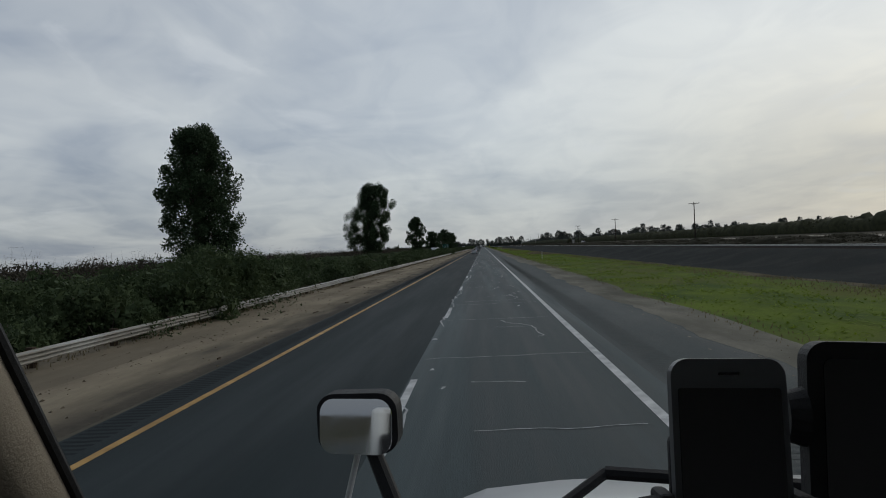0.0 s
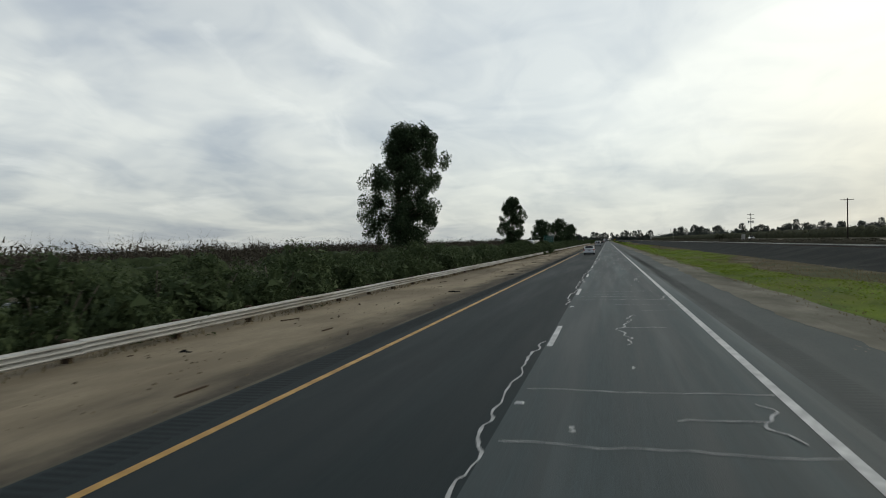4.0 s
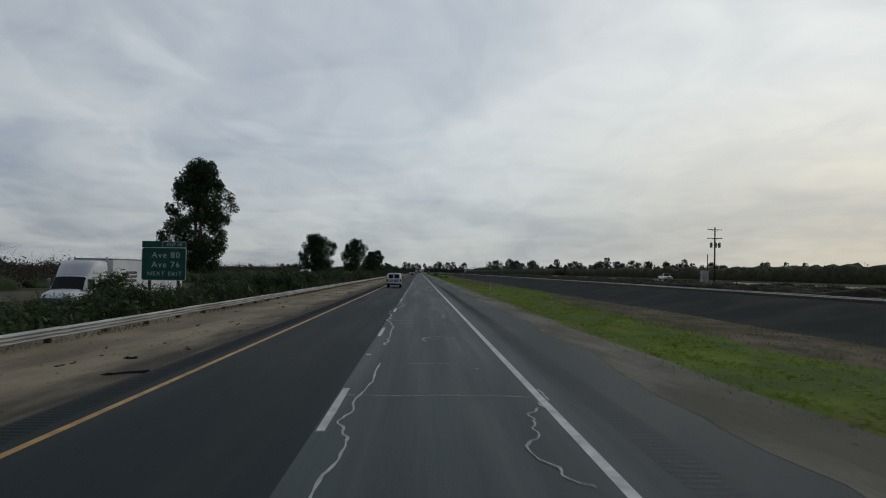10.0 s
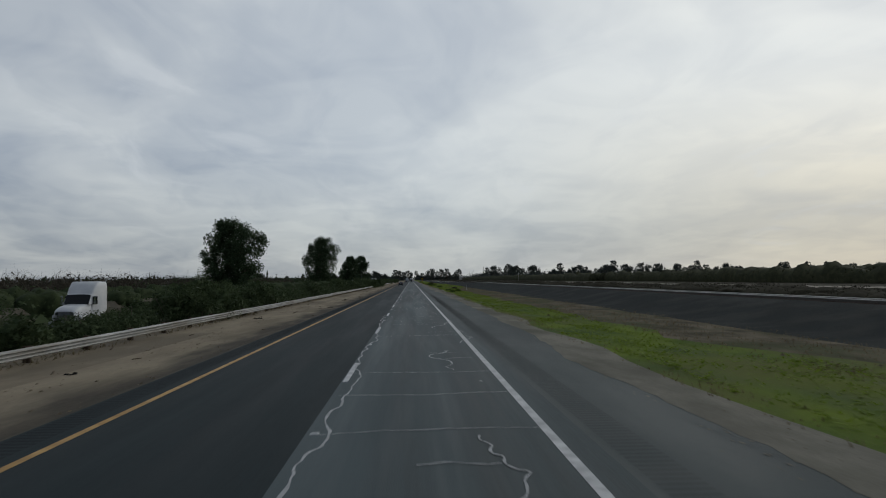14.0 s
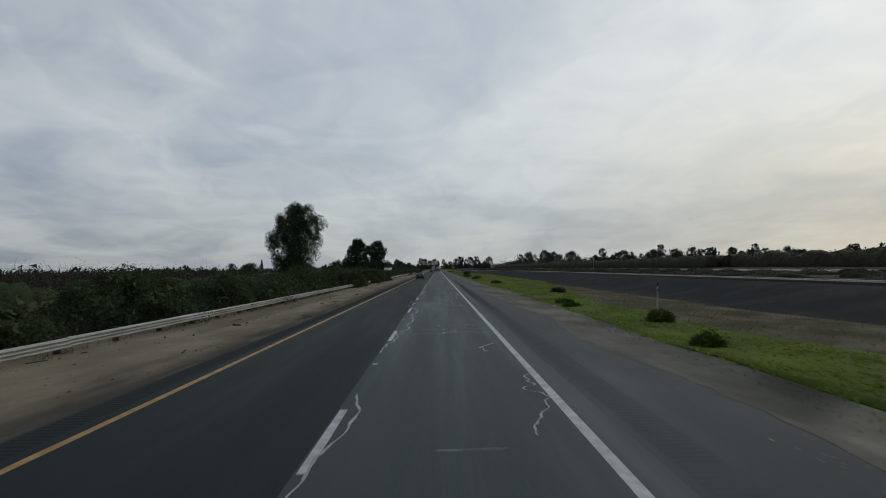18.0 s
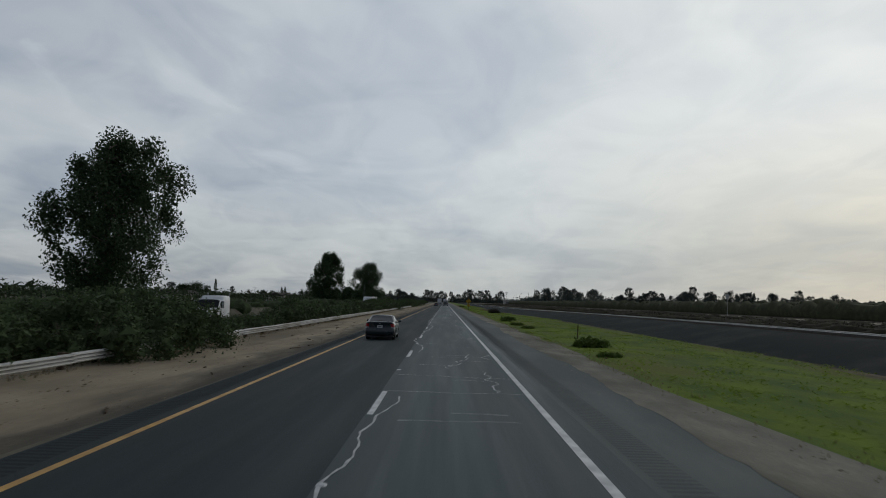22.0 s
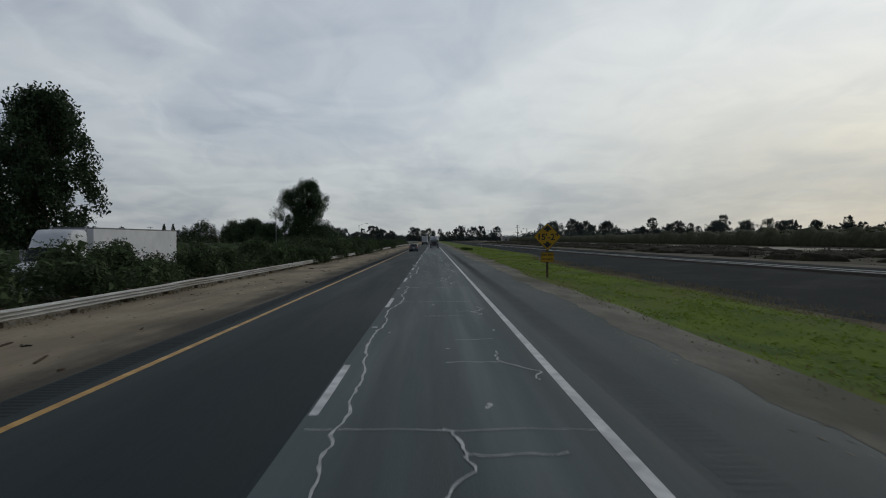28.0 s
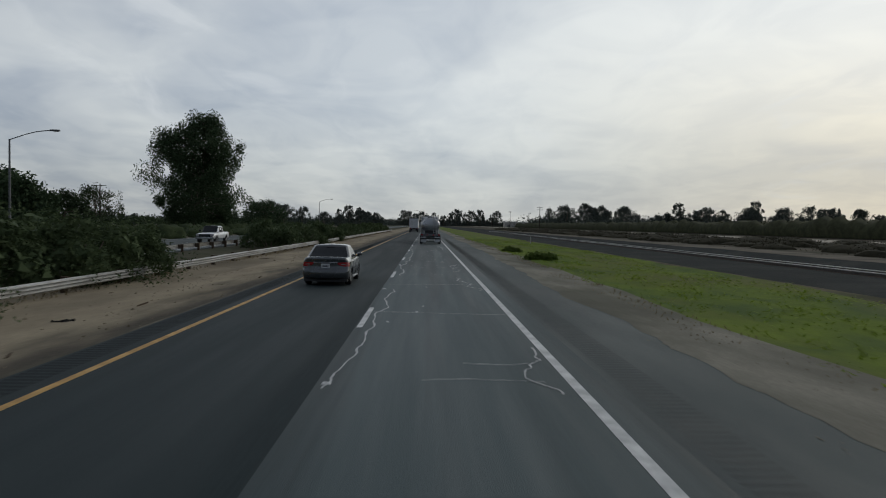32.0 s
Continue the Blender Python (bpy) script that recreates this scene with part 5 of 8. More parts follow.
def car(name, label, at, paint, L=4.6, Wd=1.8, H=1.44, belt=0.94, deck=1.02, coupe=False, lamp="tear", wheel_r=0.33, spokes=10, plate_z=0.80, bar=0.0, dark_roof=False, tip=False):
    t = thing(name, label, "car", at)
    w, k = Wd / 2, L / 4.6
    wide = [(0.18, 0.88), (0.26, 0.945), (0.36, 0.975), (0.52, 0.995), (0.66, 1.0), (0.76, 0.99), (0.85, 0.972), (0.93, 0.945), (1.0, 0.90), (1.08, 0.85)]
    tail = [(0.18, 0.14), (0.26, 0.05), (0.34, 0.01), (0.46, 0.0), (0.56, 0.008), (0.60, 0.03), (0.64, 0.062), (0.72, 0.075), (0.86, 0.075), (0.94, 0.06), (0.99, 0.05), (1.08, 0.075)]
    nose = [(0.18, 0.10), (0.30, 0.02), (0.45, 0.0), (0.60, 0.03), (0.72, 0.12), (0.84, 0.30), (1.08, 0.6)]
    over = [(0.0, deck - 0.012), (0.10, deck), (0.55, deck - 0.004), (1.3, belt + 0.025), (3.2, belt), (3.5, belt - 0.02), (4.0, belt - 0.085), (4.35, belt - 0.17), (4.52, belt - 0.27), (4.6, belt - 0.36)]
    rear_steps = [0.0, 0.14, 0.28, 0.42, 0.54, 0.64, 0.73, 0.82, 0.91, 1.0]
    levels = [0.18, 0.22, 0.27, 0.31, 0.36, 0.41, 0.46, 0.52, 0.57, 0.60, 0.614, 0.622, 0.64, 0.66, 0.69, 0.72, 0.75, 0.78, 0.81, 0.84, 0.87, 0.90, 0.93, 0.96, 0.985, 1.01, 1.03]
    rows = []
    for z in levels:
        ring = plan_ring(w * between(z, wide), between(z, tail), L - between(z, nose), 0.15, 0.30, 0.055, 0.16, rear_steps, SIDE_STEPS)
        rows.append([(x, y, min(z, between(y / k, over)), q) for x, y, q in ring])
    for f, up in ((0.95, 0.010), (0.80, 0.022), (0.5, 0.034), (0.0, 0.040)):
        rows.append([(x * f, y + (0.05 * (1 - f) if q in ("rear", "corner") else 0), min(z + up, between(y / k, over) + up), q) for x, y, z, q in rows[len(levels) - 1]])
    axles = (0.88 * k, 3.62 * k)
    open_r = wheel_r + 0.035

    def pick(x, y, z, q, i):
        u = abs(x) / w
        if q == "side" and i < len(levels) and any((y - a) ** 2 + (z - wheel_r) ** 2 < (open_r + 0.02) ** 2 for a in axles):
            return None
        if y < 0.7 and i < len(levels) - 1:
            s = "#r" if x > 0 else "#l"
            if lamp == "tear" and u > 0.66 and y < 0.40 and 0.665 + 0.10 * max(0, 0.80 - u) < z < 0.885 - 0.30 * max(0, 0.78 - u):
                return "tail_lamp" + s
            if lamp == "wide" and u > 0.46 and y < 0.46 and 0.715 + 0.16 * max(0, 0.86 - u) < z < 0.885:
                return ("lamp_inset" if 0.62 < u < 0.80 and 0.775 < z < 0.825 else "tail_lamp") + s
            if lamp == "corner" and u > 0.70 and y < 0.36 and 0.665 + 0.2 * max(0, 0.88 - u) < z < 0.93:
                return ("lamp_inset" if z < 0.75 else "tail_lamp") + s
        if q == "rear" and 0.614 < z < 0.622 and u < 0.72:
            return "boot_seam"
        if q in ("rear", "corner") and y < 0.35 and z < 0.30:
            return "bumper_valance"
        if z < 0.235:
            return "sill"
        return "body"

    labels = {"tail_lamp": "red wrap-round tail lamp", "bumper_valance": "black lower bumper valance"}
    shell_parts(t, rows, pick, {"body": paint, "tail_lamp": RED_LENS, "lamp_inset": LAMP_SILVER, "bumper_valance": RUBBER, "boot_seam": BLACK_TRIM, "sill": BLACK_TRIM}, labels)
    # cabin
    if coupe:
        rear_y, front_y, posts, c_from = ((0.0, 0.46), (0.35, 0.88), (0.75, 1.36), (1.0, 1.62)), ((0.0, 3.42), (1.0, 2.62)), ((0.47, 0.50),), 0.30
    else:
        rear_y, front_y, posts, c_from = ((0.0, 0.62), (0.35, 0.90), (0.75, 1.20), (1.0, 1.40)), ((0.0, 3.45), (1.0, 2.66)), ((0.27, 0.295), (0.58, 0.62)), 0.10
    steps = [0.0, 0.06, 0.12, 0.2, 0.35, 0.5, 0.65, 0.78, 0.88, 0.95, 1.0]
    z0, z1 = belt - 0.03, H - 0.055
    rows = []
    cab_side = [i / 60 for i in range(1, 60)]
    for s in steps:
        hw = w * (0.935 - 0.20 * s ** 1.25)
        ring = plan_ring(hw, between(s, rear_y) * k, between(s, front_y) * k, 0.17, 0.30, 0.10 * (1 - 0.5 * s), 0.14, [0, 0.25, 0.5, 0.75, 0.92, 1.0], cab_side, 0.03)
        rows.append([(x, y, z0 + (z1 - z0) * s, q) for x, y, q in ring])
    top = rows[-1]
    for f, up in ((0.93, 0.018), (0.82, 0.032), (0.55, 0.047), (0.0, 0.055)):
        rows.append([(x * f, 2.05 * k + (y - 2.05 * k) * (0.75 + 0.25 * f), z1 + up, q) for x, y, _, q in top])

    def pick_cab(x, y, z, q, i):
        s = (z - z0) / (z1 - z0)
        if i >= len(steps) - 1:
            return "roof_panel" if dark_roof and abs(x) < 0.60 * w and y < 2.6 * k else "roof"
        a, b = between(s, rear_y) * k + 0.27 - 0.05 * s, between(s, front_y) * k - 0.44
        v = (y - a) / (b - a)
        if q in ("rear", "corner") and 0.06 < s < 0.95 and y < a - 0.02 and abs(x) < w * (0.84 - 0.20 * s):
            return "rear_window"
        if q == "front" and 0.06 < s < 0.95 and abs(x) < w * (0.80 - 0.20 * s):
            return "windscreen"
        if q == "side" and 0.10 < s < 0.86 and c_from + 0.10 * s < v < 0.985 and not any(p0 < v < p1 for p0, p1 in posts):
            return "side_window#%s%d" % ("r" if x > 0 else "l", sum(v > p1 for _, p1 in posts))
        if q == "side" and 0.06 < s < 0.88 and c_from + 0.08 * s < v < 0.99:
            return "pillar_trim"
        return "roof"

    shell_parts(t, rows, pick_cab, {"body": paint, "roof": paint, "roof_panel": DARK_GLASS, "rear_window": DARK_GLASS, "windscreen": SMOKE_GLASS, "side_window": SMOKE_GLASS, "pillar_trim": BLACK_TRIM}, {"rear_window": "dark sloping rear window", "roof_panel": "black glass roof panel"})
    for s in (-1, 1):
        def two(a, b):
            return min(s * a, s * b), max(s * a, s * b)

        for y in ((1.75, 2.62) if not coupe else (2.05,)):
            x0, x1 = two(w * 0.97, w * 0.995 + 0.024)
            part("door_handle", box(x0, y * k - 0.10, belt - 0.165, x1, y * k + 0.08, belt - 0.135, 0.010), CHROME, t)
        for y in ((1.28, 2.18, 3.12) if not coupe else (1.72, 3.08)):
            x0, x1 = two(w * 0.985, w * 0.9995 + 0.0015)
            part("door_seam", box(x0, y * k - 0.004, 0.34, x1, y * k + 0.004, 0.74), BLACK_TRIM, t)
        x0, x1 = two(w * 0.95, w * 0.993)
        part("sill_trim", box(x0, 1.32 * k, 0.245, x1, 3.16 * k, 0.275, 0.006), CHROME, t, "bright sill strip")
        x0, x1 = two(w * 0.965, w * 1.20)
        mr = part("wing_mirror", box(x0, 2.98 * k - 0.08, belt + 0.02, x1, 2.98 * k + 0.08, belt + 0.155, 0.055), BLACK_TRIM if paint is PAINT_WHITE else paint, t)
        x0, x1 = two(w * 0.90, w * 1.05)
        part("mirror_foot", box(x0, 2.98 * k - 0.03, belt - 0.02, x1, 2.98 * k + 0.03, belt + 0.05, 0.01), BLACK_TRIM, mr)
        x0, x1 = two(w * 0.55, w * 0.90)
        part("head_lamp", box(x0, L - 0.42 * k, belt - 0.32, x1, L - 0.10, belt - 0.20, 0.03), CLEAR_LENS, t)
        if tip:
            x0, x1 = two(w * 0.50, w * 0.74)
            part("exhaust_tip", box(x0, -0.012, 0.315, x1, 0.10, 0.36, 0.015), CHROME, t)
    part("floor_pan", box(-0.88 * w, 0.10, 0.17, 0.88 * w, L - 0.12, 0.30), BLACK_TRIM, t)
    if bar:
        part("boot_strip", box(-0.50 * w, 0.060, bar, 0.50 * w, 0.11, bar + 0.022, 0.008), GALV_GREY if paint is PAINT_WHITE else CHROME, t)
    pl = part("number_plate", box(-0.155, 0.052, plate_z - 0.155, 0.155, 0.10, plate_z, 0.006), PLATE_WHITE, t)
    bars(t, "plate_lettering", -0.11, 0.052, plate_z - 0.05, 0.22, 0.07, 1, INK, parent=pl)
    bg = bmesh.new()
    bmesh.ops.create_cone(bg, cap_ends=True, segments=16, radius1=0.045, radius2=0.04, depth=0.012, matrix=pose(0, 0.062, deck - 0.075, 90, 0, 0))
    part("badge", bg, CHROME, t)
    if lamp == "wide":
        part("antenna_fin", box(-0.025, 1.66 * k, H - 0.04, 0.025, 1.78 * k, H + 0.03, 0.02), paint, t)
    part("brake_lamp", box(-0.16, 0.62 * k if coupe else 1.30 * k, (deck + 0.075) if coupe else (H - 0.105), 0.16, (0.66 if coupe else 1.34) * k, (deck + 0.09) if coupe else (H - 0.09)), RED_DARK, t)
    mw = wheel_meshes(wheel_r, 0.21, spokes, ALLOY)
    for y in axles:
        for s in (-1, 1):
            fl = between(wheel_r, wide) * w * (1 - 0.05 * abs((y - L / 2) / (L / 2)) ** 4)
            wheel_housing(t, s * (fl + 0.004), s, y, wheel_r, open_r, paint)
            add_wheel(t, mw, s * (fl - 0.112), y, wheel_r, s)
    return t


car("white_car", "white four-door sedan with dark rear window in the passing lane", pose(-3.0, 224, 0.0), PAINT_WHITE, 4.69, 1.81, 1.44, spokes=10, wheel_r=0.335, lamp="tear", bar=0.815, plate_z=0.80, dark_roof=True, tip=True)
car("dark_coupe", "dark blue-grey two-door coupe in the passing lane", pose(-3.7, 649.5, 0.0), PAINT_DARK, 4.42, 1.80, 1.40, 0.94, 1.02, coupe=True, lamp="corner", spokes=14, wheel_r=0.34, plate_z=0.84)
car("grey_sedan", "grey metallic sedan with chrome boot strip in the passing lane", pose(-3.64, 911.4, 0.0), PAINT_GREY, 4.63, 1.78, 1.49, 0.98, 1.05, lamp="wide", spokes=10, wheel_r=0.33, plate_z=0.82, bar=0.855)


def van(at):
    t = thing("white_van", "white delivery van with lettering and a yellow ring emblem", "van", at)
    wide = [(0.42, 0.965), (0.55, 0.99), (0.75, 1.0), (1.15, 1.0), (1.30, 0.990), (1.60, 0.955), (1.85, 0.915), (1.94, 0.885), (2.0, 0.84), (2.04, 0.78)]
    tail = [(0.42, 0.0), (1.10, 0.0), (1.30, 0.012), (1.60, 0.055), (1.86, 0.11), (1.95, 0.15), (2.0, 0.20), (2.04, 0.27)]
    over = [(0.0, 2.04), (3.55, 2.04), (3.80, 1.98), (4.50, 1.22), (4.95, 1.13), (5.28, 1.0), (5.42, 0.86), (5.5, 0.75)]
    levels = [0.42, 0.48, 0.55, 0.62, 0.66, 0.75, 0.85, 0.95, 1.05, 1.14, 1.21, 1.27, 1.33, 1.36, 1.40, 1.46, 1.54, 1.62, 1.70, 1.78, 1.83, 1.86, 1.88, 1.92, 1.955, 1.985, 2.01, 2.04]
    rear_steps = [0.0, 0.010, 0.09, 0.13, 0.2, 0.3, 0.4, 0.5, 0.6, 0.7, 0.78, 0.83, 0.87, 0.925, 0.935, 1.0]
    rows = []
    for z in levels:
        ring = plan_ring(between(z, wide), between(z, tail), 5.48, 0.12, 0.30, 0.02, 0.12, rear_steps, [i / 110 for i in range(1, 110)], 0.02)
        rows.append([(x, y, min(z, between(y, over)), q) for x, y, q in ring])
    for f, up in ((0.93, 0.014), (0.80, 0.028), (0.5, 0.042), (0.0, 0.05)):
        rows.append([(x * f, y + (0.10 * (1 - f) if q in ("rear", "corner") else 0), z + up, q) for x, y, z, q in rows[len(levels) - 1]])
    axles = (1.15, 4.60)
    n = len(levels)

    def pick(x, y, z, q, i):
        u = abs(x)
        side = "#r" if x > 0 else "#l"
        if q == "side" and i < n and any((y - a) ** 2 + (z - 0.37) ** 2 < 0.455 ** 2 for a in axles):
            return None
        if q == "rear" and i < n - 1:
            f = u / (between(z, wide) - 0.12)
            if (f < 0.010 or 0.925 < f < 0.935) and 0.66 < z < 1.955:
                return "door_gap"
            if 0.09 < f < 0.87 and 1.33 < z < 1.88 and not ((f < 0.13 or f > 0.83) and (z < 1.36 or z > 1.86)):
                return "rear_window" + side
            if f < 0.93 and 0.66 < z < 1.955:
                return "rear_door" + side
        if q == "side" and i < n - 1 and 1.28 < z < 1.85 and 3.30 < y < 4.08 - 0.55 * (z - 1.28):
            return "side_window" + side
        if i >= n - 1 and 3.86 < y < 4.46 and u < 0.80:
            return "windscreen"
        if i >= n - 1 and y >= 4.46:
            return "bonnet"
        return "body"

    shell_parts(t, rows, pick, {"body": VAN_WHITE, "door_gap": BLACK_TRIM, "rear_window": DARK_GLASS, "side_window": DARK_GLASS, "windscreen": DARK_GLASS}, {"rear_window": "black tinted rear window", "bonnet": "short white bonnet"})
    part("floor_pan", box(-0.90, 0.06, 0.40, 0.90, 5.3, 0.50), BLACK_TRIM, t)

    def flank(z, y=2.5):
        return between(z, wide) * (1 - 0.02 * abs((y - 2.74) / 2.74) ** 4)

    for s in (-1, 1):
        def two(a, b):
            return min(s * a, s * b), max(s * a, s * b)

        x0, x1 = two(1.02, 1.24)
        mr = part("wing_mirror", box(x0, 3.84, 1.26, x1, 3.98, 1.53, 0.055), BLACK_TRIM, t, "large black door mirror")
        part("mirror_arm", tube((s * 0.95, 3.95, 1.30), (s * 1.1, 3.9, 1.36), 0.035, 0.03, 8), BLACK_TRIM, mr)
        for y, za, zb in ((1.62, 0.50, 1.20), (3.22, 0.50, 1.20), (4.10, 0.62, 1.20)):
            x0, x1 = two(0.985, 1.0025)
            part("door_seam", box(x0, y - 0.005, za, x1, y + 0.005, zb), BLACK_TRIM, t)
        # panel creases as thin grey strips: the shade line is painted on
        for z in (1.195, 0.70):
            x0, x1 = two(flank(z) - 0.01, flank(z) + 0.0025)
            part("body_crease", box(x0, 0.35, z - 0.004, x1, 4.05, z + 0.004), GALV_GREY, t)
        x0, x1 = two(0.80, 0.893)
        part("roof_drip_rail", box(x0, 0.20, 1.944, x1, 3.62, 1.956), VAN_WHITE, t)
        for y in (2.98, 3.42):
            x0, x1 = two(0.99, 1.02)
            part("door_handle", box(x0, y - 0.035, 1.00, x1, y + 0.035, 1.12, 0.010), BLACK_TRIM, t)
        x0, x1 = two(0.825, 1.001)
        lm = part("tail_lamp", box(x0, -0.022, 0.84, x1, 0.16, 1.21, 0.025), RED_DARK, t, "upright dark red tail lamp")
        x0, x1 = two(0.85, 0.975)
        part("reversing_lens", box(x0, -0.028, 0.87, x1, 0.0, 0.92, 0.006), LAMP_SILVER, lm)
        x0, x1 = two(0.795, 0.825)
        for z in (0.76, 1.28):
            part("hinge", box(x0, -0.018, z, x1, 0.03, z + 0.07, 0.004), VAN_WHITE, t)
        x0, x1 = two(0.55, 0.88)
        part("head_lamp", box(x0, 5.20, 0.70, x1, 5.42, 0.90, 0.02), CLEAR_LENS, t)
    part("brake_lamp", box(-0.16, 0.17, 2.012, 0.16, 0.30, 2.042, 0.01), RED_DARK, t, "slim red high brake lamp")
    part("roof_gutter", box(-0.84, 0.135, 1.946, 0.84, 0.18, 1.958), BLACK_TRIM, t)
    # grey strip painted as the shade line of the rear door crease
    part("door_crease", box(-0.80, -0.004, 1.232, 0.80, 0.02, 1.240), GALV_GREY, t)
    part("rear_bumper", box(-0.99, -0.15, 0.40, 0.99, 0.12, 0.60, 0.035), BLACK_TRIM, t, "dark step bumper")
    part("bumper_tread", box(-0.80, -0.14, 0.598, 0.80, 0.0, 0.608), RUBBER, t)
    part("front_bumper", box(-0.97, 5.38, 0.42, 0.97, 5.56, 0.64, 0.04), BLACK_TRIM, t)
    part("grille", box(-0.5, 5.36, 0.68, 0.5, 5.47, 0.90, 0.02), BLACK_TRIM, t)
    part("plate_recess", box(0.07, -0.012, 0.87, 0.60, 0.03, 1.16, 0.012), BLACK_TRIM, t)
    pl = part("number_plate", box(0.22, -0.022, 0.955, 0.53, 0.0, 1.11, 0.006), PLATE_WHITE, t)
    bars(t, "plate_lettering", 0.25, -0.022, 1.07, 0.25, 0.08, 1, INK, parent=pl)
    # emblem and writing on the rear door: a ring of blocks, and bars
    def ring(spot, ru, rv, half, flat):
        """A ring of four yellow arcs parted by four dark bands; flat(u, v) gives a point of the panel and its outward step."""
        e = None
        for k in range(4):
            for lo, hi, mt, nm in ((8, 82, YELLOW_MARK, "ring_arc"), (-8, 8, MARK_BLUE, "ring_band")):
                m = 10 if hi > 20 else 3
                vs = []
                for i in range(m + 1):
                    an = radians(90 * k + lo + (hi - lo) * i / m)
                    for q in (1 - half, 1 + half):
                        p, o = flat(spot[0] + ru * q * math.cos(an), spot[1] + rv * q * math.sin(an))
                        vs += [tuple(p + o * 0.006), tuple(p - o * 0.02)]
                fs = [(4 * i, 4 * i + 2, 4 * i + 6, 4 * i + 4) for i in range(m)] + [(4 * i + 1, 4 * i, 4 * i + 4, 4 * i + 5) for i in range(m)] + [(4 * i + 2, 4 * i + 3, 4 * i + 7, 4 * i + 6) for i in range(m)]
                ob = part_mesh("ring_emblem" if e is None else nm, mesh_of(nm, vs, fs, mt), None, e or t, "yellow ring emblem" if e is None else "")
                e = e or ob

    ring((-0.40, 1.215), 0.112, 0.095, 0.20, lambda u, v: (Vector((u, between(v, tail), v)), Vector((0, -1, 0))))
    for zt, hh, rows_n, x0, ww, mt in ((1.09, 0.085, 1, -0.74, 0.66, INK), (0.985, 0.035, 1, -0.72, 0.62, MARK_BLUE), (0.925, 0.115, 2, -0.70, 0.58, INK), (0.79, 0.03, 1, -0.74, 0.16, INK)):
        bars(t, "lettering", x0, 0.001, zt, ww, hh, rows_n, mt)
    # the same on the right-hand side
    ring((2.42, 1.60), 0.27, 0.235, 0.16, lambda u, v: (Vector((flank(v), u, v)), Vector((1, 0, 0))))
    for y0, zt, ww, hh, rows_n, mt in ((1.90, 1.335, 1.15, 0.12, 1, INK), (1.90, 1.19, 1.2, 0.07, 1, MARK_BLUE), (1.95, 1.10, 1.0, 0.18, 2, INK), (1.9, 0.63, 1.6, 0.05, 1, INK)):
        bars(t, "lettering", flank(zt - hh / 2) + 0.001, y0, zt, ww, hh, rows_n, mt, "x")
    line = [(0.84, 1.36), (1.00, 1.36), (1.04, 1.20), (1.22, 0.98), (1.26, 0.82), (1.13, 0.80), (1.03, 0.95), (0.93, 1.06), (0.87, 1.20)]
    vs = [(flank(z) + 0.004, y, z) for y, z in line] + [(flank(z) - 0.02, y, z) for y, z in line]
    n = len(line)
    em = part_mesh("side_emblem", mesh_of("side_emblem", vs, [tuple(range(n))[::-1]] + [(i, (i + 1) % n, n + (i + 1) % n, n + i) for i in range(n)], MARK_BLUE), None, t, "dark blue map-shaped emblem")
    part("emblem_spot", box(0.99, 1.0, 0.93, 1.008, 1.10, 1.05, 0.004), YELLOW_MARK, em)
    mw = wheel_meshes(0.37, 0.24, 8, ALLOY, 0.6)
    for y in axles:
        for s in (-1, 1):
            wheel_housing(t, s * (flank(0.5, y) + 0.002), s, y, 0.37, 0.435, VAN_WHITE, 0.05, 0.45)
            add_wheel(t, mw, s * (flank(0.5, y) - 0.125), y, 0.37, s)
    return t


van(pose(-3.53, 372.4, 0.0) @ Matrix.Diagonal((1, 1, 0.97, 1)))


